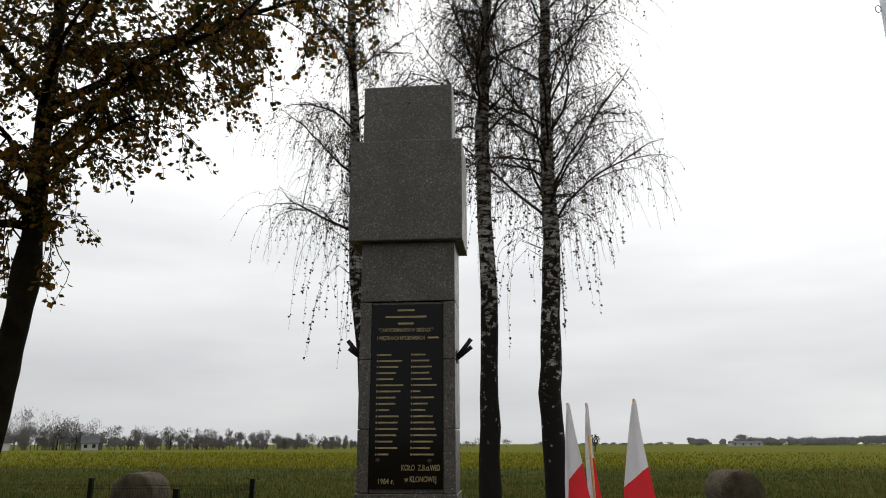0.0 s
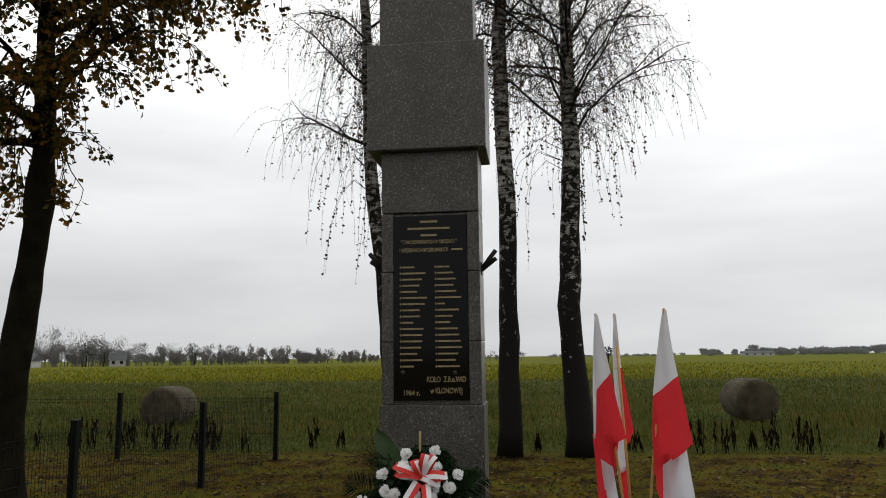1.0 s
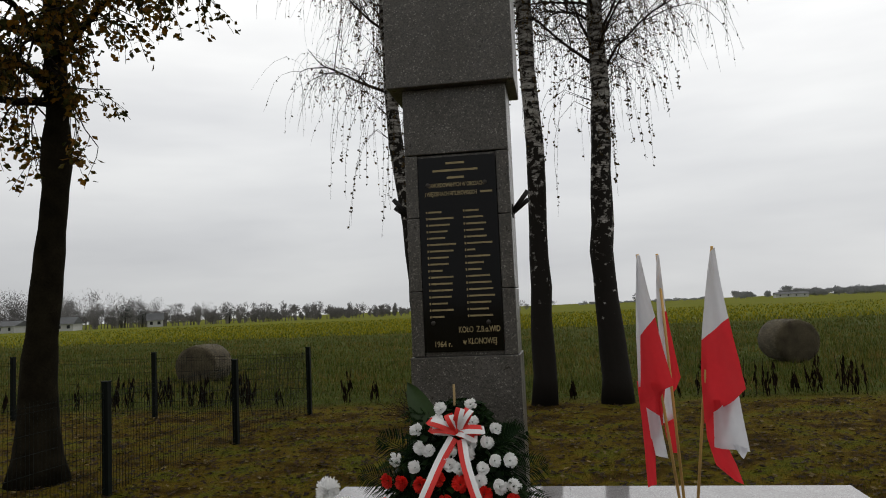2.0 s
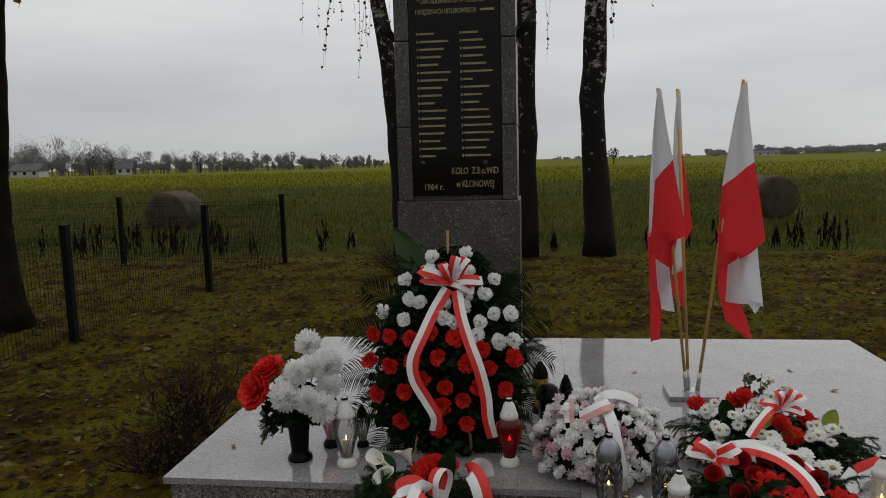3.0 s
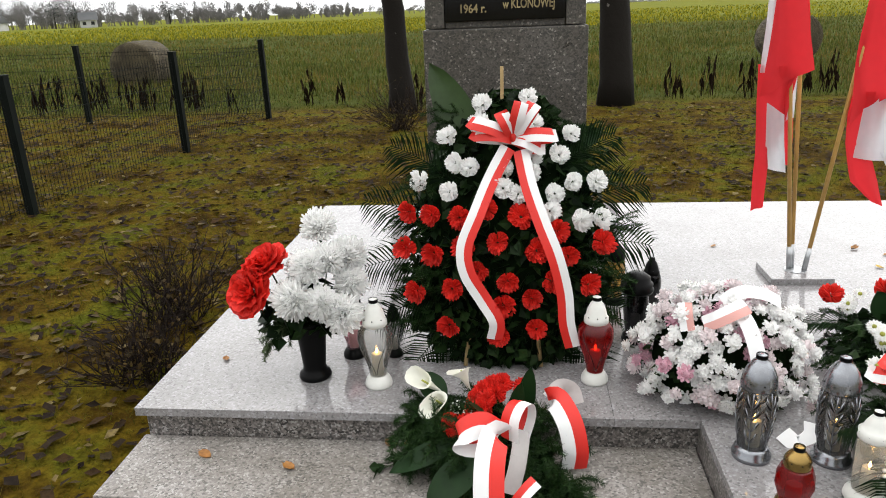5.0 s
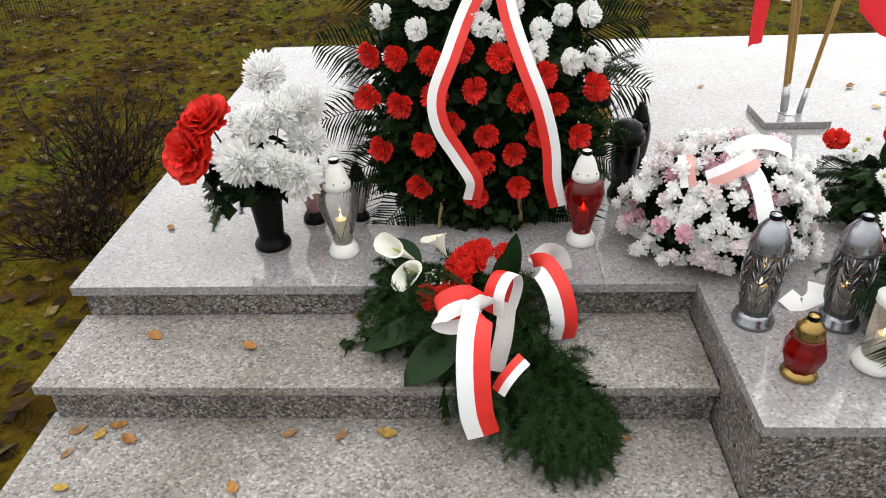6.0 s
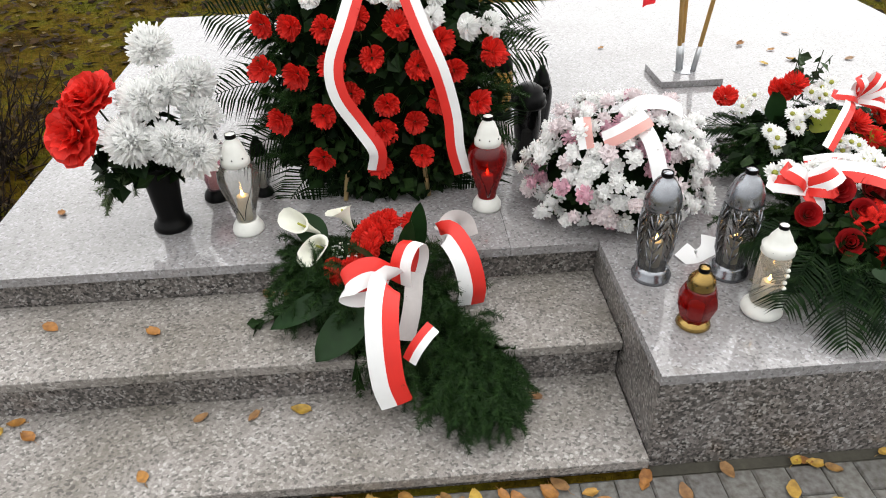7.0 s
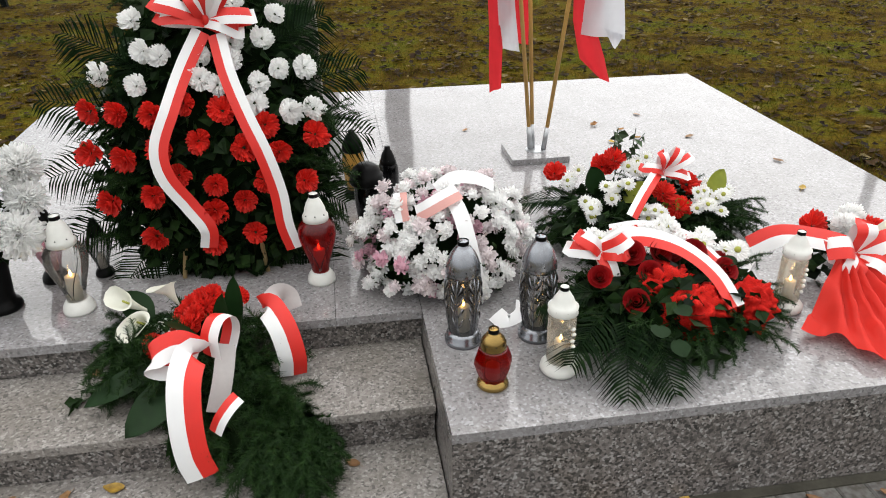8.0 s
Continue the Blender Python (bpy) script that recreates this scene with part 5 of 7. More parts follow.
def lantern(x, y, label, base, body, cap, mats, scale=1.0, lit=True, extra=None, group="grave lanterns", z=None):
    """A votive lantern: foot, glass body, candle with flame, cap."""
    root = tagged(empty("grave_lantern", pose(x, y, TOP if z is None else z)), label, "lantern", group=group)
    m = Matrix.Scale(scale, 4)

    def add(name, bm, mat, lab=""):
        bm.transform(m)
        return part(name, bm, mat, root, lab)

    m_base, m_body, m_cap = mats
    add("foot", lathe(bmesh.new(), base, 28), m_base)
    facets = 8 if body is FACET else 28
    g = add("glass_body", lathe(bmesh.new(), body, facets, close=False), m_body)
    if body is FACET:
        g.data.shade_flat()
    g.visible_shadow = False
    top = body[-1][1]
    c = add("cap", lathe(bmesh.new(), [(r, h + top - 0.004) for r, h in cap], 28), m_cap)
    holes = bmesh.new()
    for i in range(8):
        a = 2 * math.pi * i / 8
        rr = cap[2][0] * 0.985
        lathe(holes, [(0.0014, -0.0018), (0.0024, 0.0), (0.0014, 0.0018)], 6, (rr * math.cos(a), rr * math.sin(a), top + cap[2][1] + 0.004))
    holes.transform(m)
    part("vent_ring", holes, MAT_BLACK, c, "small dark vent holes")
    r, zt = cap[-2][0] + 0.0008, top - 0.004 + cap[-2][1]
    if m_cap is not MAT_BLACK:
        knob = lathe(bmesh.new(), [(r, zt - 0.011), (r + 0.0006, zt - 0.006), (r, zt + 0.001)], 18, close=False)
        knob.transform(m)
        part("knob_band", knob, MAT_BLACK, c, "dark band round the knob")
    z0 = body[0][1]
    h = (top - z0) * 0.42
    add("candle", lathe(bmesh.new(), [(0.018, z0 - 0.004), (0.018, z0 + h), (0.015, z0 + h + 0.002), (0.004, z0 + h - 0.004)], 18), MAT_WAX)
    if lit:
        add("flame", lathe(bmesh.new(), [(0.0006, z0 + h), (0.004, z0 + h + 0.005), (0.0037, z0 + h + 0.01), (0.0005, z0 + h + 0.02)], 10), MAT_FLAME)
    if extra:
        extra(add, top)
    return root


FACET = [(0.03, 0.018), (0.036, 0.032), (0.047, 0.066), (0.046, 0.08), (0.036, 0.108), (0.028, 0.112)]
FLARE = [(0.043, 0.0), (0.044, 0.007), (0.042, 0.018), (0.036, 0.029), (0.031, 0.036), (0.028, 0.038)]
SCALLOP = [(0.05, 0.0), (0.056, 0.01), (0.053, 0.024), (0.043, 0.034), (0.038, 0.038)]
RINGS = [(0.05, 0.0), (0.051, 0.012), (0.045, 0.016), (0.046, 0.028), (0.041, 0.032), (0.038, 0.036)]
SLIM = [(0.036, 0.034), (0.042, 0.07), (0.048, 0.13), (0.049, 0.17), (0.046, 0.2), (0.041, 0.214)]
TUBE_BODY = [(0.036, 0.036), (0.039, 0.05), (0.04, 0.18), (0.037, 0.192), (0.032, 0.198)]
CROWN_CAP = [(0.036, 0.0), (0.043, 0.006), (0.041, 0.014), (0.043, 0.026), (0.034, 0.03), (0.028, 0.05), (0.017, 0.068), (0.013, 0.074), (0.012, 0.086), (0.004, 0.088)]
TALL_CAP = [(0.042, 0.0), (0.047, 0.008), (0.046, 0.018), (0.044, 0.034), (0.035, 0.058), (0.022, 0.078), (0.014, 0.084), (0.014, 0.097), (0.004, 0.099)]


def heart_band(add, top):
    """Two embossed lines that meet in a V on the front."""
    bm = bmesh.new()
    for s in (-1, 1):
        pts = []
        for i in range(9):
            f = i / 8
            zz = 0.048 + 0.15 * f
            r = 0.0
            for (ra, za), (rb, zb) in zip(HEART, HEART[1:]):
                if za <= zz <= zb:
                    r = ra + (rb - ra) * (zz - za) / (zb - za)
            a = -1.57 + s * (0.05 + 0.95 * f)
            pts.append((r * math.cos(a) * 1.01, r * math.sin(a) * 1.01, zz))
        tube(bm, pts, 0.0016, 4)
    add("embossed_heart", bm, GLASS_SMOKE)


def silver_lattice(add, top):
    """Silver leaf-shaped openwork round the body."""
    for k in range(6):
        bm = bmesh.new()
        a0 = 2 * math.pi * k / 6

        def at(f, off):
            zz = 0.036 + 0.176 * f
            r = 0.043
            for (ra, za), (rb, zb) in zip(SLIM, SLIM[1:]):
                if za <= zz <= zb:
                    r = ra + (rb - ra) * (zz - za) / (zb - za)
            return ((r + 0.001) * math.cos(a0 + off), (r + 0.001) * math.sin(a0 + off), zz)

        tube(bm, [at(i / 8, 0.0) for i in range(9)], 0.0022, 4)
        for zf in (0.15, 0.35, 0.55, 0.75):
            for s in (-1, 1):
                tube(bm, [at(zf, 0.0), at(zf + 0.09, s * 0.2), at(min(zf + 0.2, 1), s * 0.34)], [0.0014, 0.0032, 0.0014], 4)
        add("openwork_rib", bm, MAT_SILVER)
        bm = bmesh.new()
        for zf in (0.22, 0.4, 0.58, 0.76):
            for s in (-1, 1):
                tube(bm, [at(zf, s * 0.1), at(zf + 0.05, s * 0.24), at(min(zf + 0.13, 1), s * 0.4)], [0.001, 0.0024, 0.001], 4)
        add("engraved_line", bm, MAT_BLACK, "dark engraved chevrons")


def raised_flowers(add, top):
    bm = bmesh.new()
    for k in range(5):
        a = -1.0 + 0.12 * (k % 2)
        zz = 0.08 + 0.02 * k
        lathe(bm, [(0.006, -0.004), (0.008, 0.0), (0.005, 0.004)], 6, (0.04 * math.cos(a), 0.04 * math.sin(a), zz))
    add("raised_ornament", bm, MAT_WHITE_PLASTIC, "small raised flower ornament")


lantern(-1.193, 4.815, "clear heart-shaped glass lantern with white cap, candle burning", FLARE, HEART, BULLET_CAP, (MAT_WHITE_PLASTIC, GLASS_CLEAR, MAT_WHITE_PLASTIC), 1.24, True, heart_band)
lantern(-0.345, 4.875, "red heart-shaped glass lantern with white cap and foot", FLARE, HEART, BULLET_CAP, (MAT_WHITE_PLASTIC, GLASS_RED, MAT_WHITE_PLASTIC), 1.2, True, heart_band)
lantern(0.110, 4.40, "tall silver openwork lantern with a lit candle inside", RINGS, SLIM, TALL_CAP, (MAT_SILVER, GLASS_SMOKE, MAT_SILVER), 1.19, True, silver_lattice)
lantern(0.352, 4.39, "tall silver openwork lantern beside the rose arrangement", RINGS, SLIM, TALL_CAP, (MAT_SILVER, GLASS_SMOKE, MAT_SILVER), 1.19, True, silver_lattice)
lantern(0.371, 4.195, "frosted glass lantern with white cap, candle glowing", SCALLOP, TUBE_BODY, CROWN_CAP, (MAT_WHITE_PLASTIC, GLASS_FROST, MAT_WHITE_PLASTIC), 1.06, True, raised_flowers)
lantern(1.243, 4.40, "frosted glass lantern with white cap beside red wrapping", SCALLOP, TUBE_BODY, CROWN_CAP, (MAT_WHITE_PLASTIC, GLASS_FROST, MAT_WHITE_PLASTIC), 1.06, True, raised_flowers)
lantern(0.156, 4.16, "small faceted red lantern with gold foot and cap", [(0.036, 0.0), (0.04, 0.005), (0.037, 0.014), (0.029, 0.02), (0.026, 0.024)], FACET,
        [(0.03, 0.0), (0.032, 0.006), (0.03, 0.012), (0.031, 0.018), (0.026, 0.03), (0.016, 0.042), (0.012, 0.045), (0.012, 0.055), (0.004, 0.056)], (MAT_GOLD, GLASS_RED, MAT_GOLD), 1.22, False)
lantern(-1.345, 5.06, "pinkish heart lantern on black foot, half hidden", FLARE, HEART, BULLET_CAP, (MAT_BLACK, GLASS_PINK, MAT_BLACK), 1.1, False)
lantern(-1.17, 5.07, "dark heart lantern standing close behind the clear one", FLARE, HEART, BULLET_CAP, (MAT_BLACK, GLASS_SMOKE, MAT_BLACK), 0.8, False)
lantern(-0.14, 5.24, "large lantern with ribbed black cap among the flowers", RINGS, SLIM, [(0.062, 0.0), (0.066, 0.012), (0.06, 0.02), (0.062, 0.034), (0.052, 0.04), (0.05, 0.06), (0.03, 0.075), (0.004, 0.078)], (MAT_BLACK, GLASS_DARK, MAT_BLACK), 1.1, False)
lantern(-0.03, 5.52, "slim black-capped lantern behind the pale bouquet", RINGS, SLIM, BULLET_CAP, (MAT_BLACK, GLASS_DARK, MAT_BLACK), 0.95, False)
lantern(-0.18, 5.66, "amber glass lantern with black pointed cap", RINGS, SLIM, TALL_CAP, (MAT_BLACK, GLASS_AMBER, MAT_BLACK), 1.05, False)


# ---- vase of artificial flowers ----
def build_vase():
    RNG.seed(60)
    x, y = -1.468, 4.875
    root = tagged(empty("flower_vase", pose(x, y, TOP)), "black grave vase of white chrysanthemums and red peonies", "vase")
    inv = root.matrix_basis.inverted()
    prof = [(0.06, 0), (0.063, 0.008), (0.058, 0.022), (0.046, 0.03), (0.044, 0.05), (0.052, 0.14), (0.062, 0.22), (0.064, 0.228), (0.058, 0.228), (0.05, 0.2), (0.02, 0.19)]
    part("vase", lathe(bmesh.new(), [(r * 1.05, h * 1.1) for r, h in prof], 28), MAT_BLACK, root)
    whites = (((-1.47, 4.95, 1.0), (0, -0.3, 1)), ((-1.49, 4.83, 0.875), (-0.1, -0.7, 0.9)), ((-1.36, 4.95, 0.885), (0.5, -0.4, 0.9)), ((-1.54, 4.77, 0.765), (-0.5, -1, 0.5)),
              ((-1.36, 4.80, 0.70), (0.4, -1, 0.4)), ((-1.345, 4.89, 0.79), (0.7, -0.6, 0.6)), ((-1.43, 4.78, 0.745), (0.0, -1, 0.5)), ((-1.42, 4.88, 0.89), (0.2, -0.5, 1)), ((-1.53, 4.9, 0.84), (-0.5, -0.2, 1)))
    for i, (p, f) in enumerate(whites):
        p = (p[0] + 0.05, p[1], p[2] + 0.015)
        flower(BIG_MUMS[i % 3], root, inv, p, f, rnd(0.85, 1.08), "full white chrysanthemum")
        part("stem", tube(bmesh.new(), [p, ((p[0] + x) / 2, (p[1] + y) / 2 + 0.01, 0.7), (x, y, 0.6)], 0.003, 4, cap=False), MAT_STEM, root).matrix_basis = inv
    for i, (p, f, s) in enumerate((((-1.675, 4.80, 0.80), (-0.5, -1, 0.6), 1.05), ((-1.62, 4.87, 0.90), (-0.3, -0.5, 0.9), 0.95), ((-1.69, 4.88, 0.86), (-1, -0.3, 0.6), 0.8))):
        flower(PEONIES[i % 2], root, inv, p, f, s, "large red peony")
        part("stem", tube(bmesh.new(), [p, (x - 0.06, y, 0.67), (x, y, 0.6)], 0.0035, 4, cap=False), MAT_STEM, root).matrix_basis = inv
    bm = bmesh.new()
    for i in range(110):
        a = rnd(0, 6.28)
        leaf_quad(bm, Vector((x + 0.11 * math.cos(a) * rnd(0.3, 1.4) - 0.05, y + 0.1 * math.sin(a) * rnd(0.3, 1.2), rnd(0.63, 0.8))), rnd(0.06, 0.11))
    part("leaves", bm, MAT_GREEN, root, "dark artificial leaves").matrix_basis = inv
    for d, l in (((-1, -0.6, -0.1), 0.16), ((-0.8, -0.9, -0.05), 0.14), ((-1, -0.1, 0.15), 0.14), ((-0.7, -0.6, 0.2), 0.15)):
        bm = bmesh.new()
        fir_sprig(bm, (x - 0.05, y - 0.04, 0.64), d, l, -0.12, 0.02, 0.004)
        part("fir_twig", bm, MAT_FIR_PALE, root, "pale green artificial fir twig").matrix_basis = inv


build_vase()


# ---- calla bouquet lying on the steps ----
def calla_mesh(r):
    bm = bmesh.new()
    rows = []
    for i in range(8):
        f = i / 7
        row = []
        for k in range(16):
            a = 2 * math.pi * k / 16
            lip = 1 + 0.9 * f * f * max(0, math.cos(a)) ** 2
            rad = r * (0.12 + 0.75 * f ** 1.6) * (1 if f < 0.6 else lip)
            row.append(bm.verts.new((rad * math.cos(a), rad * math.sin(a) * 0.85, r * (2.4 * f + 0.35 * f * f * math.cos(a)) - r * 0.3 * f ** 6 * (1 - math.cos(a)))))
        rows.append(row)
    for a, b in zip(rows, rows[1:]):
        for k in range(16):
            bm.faces.new((a[k], a[(k + 1) % 16], b[(k + 1) % 16], b[k])).smooth = True
    tube(bm, [(0, 0, 0.1 * r), (0, 0, 1.9 * r)], [0.1 * r, 0.08 * r], 6, mat=1)
    me = bpy.data.meshes.new("calla_flower")
    bm.to_mesh(me)
    bm.free()
    me.materials.append(MAT_CREAM)
    me.materials.append(MAT_EYE)
    return me


def build_calla_bouquet():
    RNG.seed(70)
    root = tagged(empty("flower_spray", pose(-0.7, 4.35, TREAD_2)), "fir and calla flower spray with striped ribbon on the steps", "flower arrangement")
    inv = root.matrix_basis.inverted()

    def add(name, bm, mats, label=""):
        ob = part(name, bm, mats, root, label)
        ob.matrix_basis = inv
        return ob

    bm = bmesh.new()
    for i in range(9):
        f = i / 8
        c = Vector((-0.78 + 0.24 * f, 4.62 - 0.44 * f, 0.41 - 0.2 * f))
        bmesh.ops.create_icosphere(bm, subdivisions=2, radius=0.075, matrix=Matrix.Translation(c) @ Matrix.Diagonal((1.3, 1, 0.6, 1)))
    for v in bm.verts:
        v.co += Vector((noise.noise(v.co * 14), noise.noise(v.co * 14 + Vector((5, 0, 0))), noise.noise(v.co * 14 + Vector((0, 5, 0))))) * 0.03
    for v in bm.verts:
        v.co.z = max(v.co.z, (TOP if v.co.y > 4.6 else TREAD_2 if v.co.y > 4.25 else TREAD_3) + 0.004)
    add("core", bm, MAT_CORE_SHADE, "dark packed greenery")
    bm = bmesh.new()
    for i in range(420):
        f = rnd(0, 0.85)
        c = Vector((-0.79 + 0.28 * f + rnd(-0.13, 0.13), 4.64 - 0.46 * f, 0.43 - 0.2 * f + rnd(-0.08, 0.02)))
        fir_sprig(bm, c, (rnd(-1, 1), rnd(-1, 0.2), rnd(-0.4, 0.6)), rnd(0.09, 0.19), -0.16, 0.026, 0.0055)
    for i in range(130):
        c = Vector((rnd(-1.0, -0.8), rnd(4.42, 4.7), rnd(0.3, 0.42)))
        fir_sprig(bm, c, (rnd(-1, 0.1), rnd(-0.8, 0.3), rnd(-0.3, 0.4)), rnd(0.07, 0.15), -0.16, 0.024, 0.0055)
    for v in bm.verts:
        v.co.z = max(v.co.z, (TOP if v.co.y > 4.6 else TREAD_2 if v.co.y > 4.25 else TREAD_3) + 0.006)
    add("fir_greenery", bm, MAT_FIR, "thick dark fir sprigs")["kind"] = "stuff"
    bm = bmesh.new()
    for i in range(150):
        a = rnd(-0.5, 1.4)
        fir_sprig(bm, (-0.5 + rnd(-0.08, 0.1), 4.2 + rnd(-0.1, 0.08), 0.25 + rnd(-0.06, 0.03)), (math.sin(a), -math.cos(a) * 0.8, rnd(-0.2, 0.3)), rnd(0.07, 0.155), -0.14, 0.02, 0.005)
    for v in bm.verts:
        v.co.z = max(v.co.z, (TREAD_2 if v.co.y > 4.25 else TREAD_3) + 0.006)
    add("thuja_greenery", bm, MAT_FIR, "hanging dark green conifer fronds")["kind"] = "stuff"
    for p, d, l, w in (((-0.76, 4.36, 0.39), (-0.7, -0.5, -0.25), 0.24, 0.06), ((-0.84, 4.42, 0.40), (-1, -0.25, -0.15), 0.26, 0.04), ((-0.92, 4.66, 0.42), (-0.5, 0.4, 0.6), 0.14, 0.05), ((-0.66, 4.46, 0.45), (0.15, -0.1, 1), 0.19, 0.028), ((-0.63, 4.44, 0.43), (0.3, -0.2, 0.9), 0.16, 0.03),
                       ((-0.74, 4.5, 0.44), (-0.2, -0.4, 0.6), 0.2, 0.024), ((-0.62, 4.5, 0.46), (0.1, 0.0, 1), 0.2, 0.03)):
        add("broad_leaf", broad_leaf(p, d, l, w, (0, -0.6, 1), -0.04), MAT_BROAD)
    add("bare_twig", tube(bmesh.new(), [(-0.9, 4.5, 0.33), (-1.02, 4.46, 0.31), (-1.14, 4.43, 0.275)], [0.004, 0.003, 0.0015], 4), MAT_STEM)
    bm = bmesh.new()
    for _ in range(26):
        f = rnd(0, 1)
        leaf_quad(bm, Vector((-0.9 - 0.24 * f, 4.5 - 0.07 * f, 0.335 - 0.05 * f)), rnd(0.04, 0.06))
    add("leaf_sprig", bm, MAT_GREEN)
    cm = calla_mesh(0.048)
    for p, d, turn in (((-0.93, 4.69, 0.445), (-0.7, -0.2, 0.6), 200), ((-0.915, 4.63, 0.42), (-0.15, -0.6, 0.55), 250), ((-0.82, 4.67, 0.465), (-0.3, -0.1, 0.9), -30)):
        ob = new("calla_flower", cm)
        ob.parent = root
        q = Vector(d).normalized().to_track_quat("Z", "Y").to_matrix().to_4x4()
        ob.matrix_basis = inv @ Matrix.Translation(p) @ q @ pose(0, 0, 0, 0, 0, turn)
        tagged(ob, "cream white calla lily")
    for i, p in enumerate(((-0.79, 4.61, 0.465), (-0.765, 4.63, 0.485), (-0.735, 4.64, 0.50), (-0.72, 4.61, 0.485), (-0.80, 4.57, 0.44), (-0.62, 4.66, 0.485), (-0.875, 4.50, 0.43), (-0.85, 4.47, 0.42), (-0.82, 4.49, 0.43), (-0.755, 4.58, 0.475), (-0.70, 4.65, 0.505), (-0.77, 4.55, 0.455))):
        flower(RED_CARNATIONS[i % 3], root, inv, p, (rnd(-0.4, 0.4), -0.7, 0.8), 0.85, "red carnation")
    bm = bmesh.new()
    for _ in range(90):
        c = Vector((-0.84 + rnd(-0.05, 0.05), 4.58 + rnd(-0.05, 0.04), 0.43 + rnd(-0.02, 0.03)))
        bmesh.ops.create_icosphere(bm, subdivisions=1, radius=rnd(0.003, 0.006), matrix=Matrix.Translation(c))
    add("filler_blossom", bm, MAT_WHITE, "tiny white filler blossom")["kind"] = "stuff"
    up = (0.1, -0.8, 0.6)
    # hanging tail, bow loops, side loop and folded end
    add("ribbon", ribbon([(-0.70, 4.33, 0.50), (-0.71, 4.27, 0.535), (-0.725, 4.19, 0.50), (-0.728, 4.13, 0.41), (-0.72, 4.095, 0.31), (-0.70, 4.085, 0.235)], 0.095, (0.05, -1, 0.25)), RIBBON, "broad hanging white and red ribbon tail")
    add("ribbon", ribbon([(-0.535, 4.58, 0.48), (-0.505, 4.53, 0.51), (-0.465, 4.47, 0.46), (-0.445, 4.44, 0.37), (-0.45, 4.45, 0.29)], 0.09, (0.15, -0.7, 0.4)), RIBBON, "broad arched white and red ribbon")
    add("bow_loop", ribbon([(-0.70, 4.33, 0.505), (-0.75, 4.315, 0.545), (-0.805, 4.30, 0.535), (-0.83, 4.295, 0.505), (-0.79, 4.30, 0.483), (-0.72, 4.33, 0.48)], 0.085, (0, -1, 0), True, (0.12, 0.65, 0.75)), RIBBON)
    add("bow_loop", ribbon([(-0.67, 4.33, 0.48), (-0.668, 4.335, 0.55), (-0.645, 4.36, 0.595), (-0.617, 4.395, 0.585), (-0.61, 4.405, 0.53), (-0.635, 4.375, 0.45)], 0.075, (0, -1, 0), False, (0.75, -0.6, 0.15)), RIBBON)
    add("ribbon_back", ribbon([(-0.625, 4.36, 0.50), (-0.64, 4.29, 0.42), (-0.665, 4.24, 0.34)], 0.065, (0.5, -0.8, 0.3)), MAT_GREY_BACK, "grey back of a ribbon fold")
    add("ribbon", ribbon([(-0.585, 4.19, 0.43), (-0.61, 4.17, 0.415), (-0.64, 4.155, 0.38), (-0.66, 4.15, 0.34)], 0.045, (-0.3, -0.8, 0.6), True), RIBBON, "short folded ribbon end")
    add("ribbon_back", ribbon([(-0.53, 4.60, 0.475), (-0.49, 4.64, 0.50), (-0.45, 4.64, 0.49), (-0.435, 4.61, 0.45)], 0.06, (-0.3, -0.9, 0.2)), MAT_GREY_BACK, "greyish back of a ribbon loop")


build_calla_bouquet()


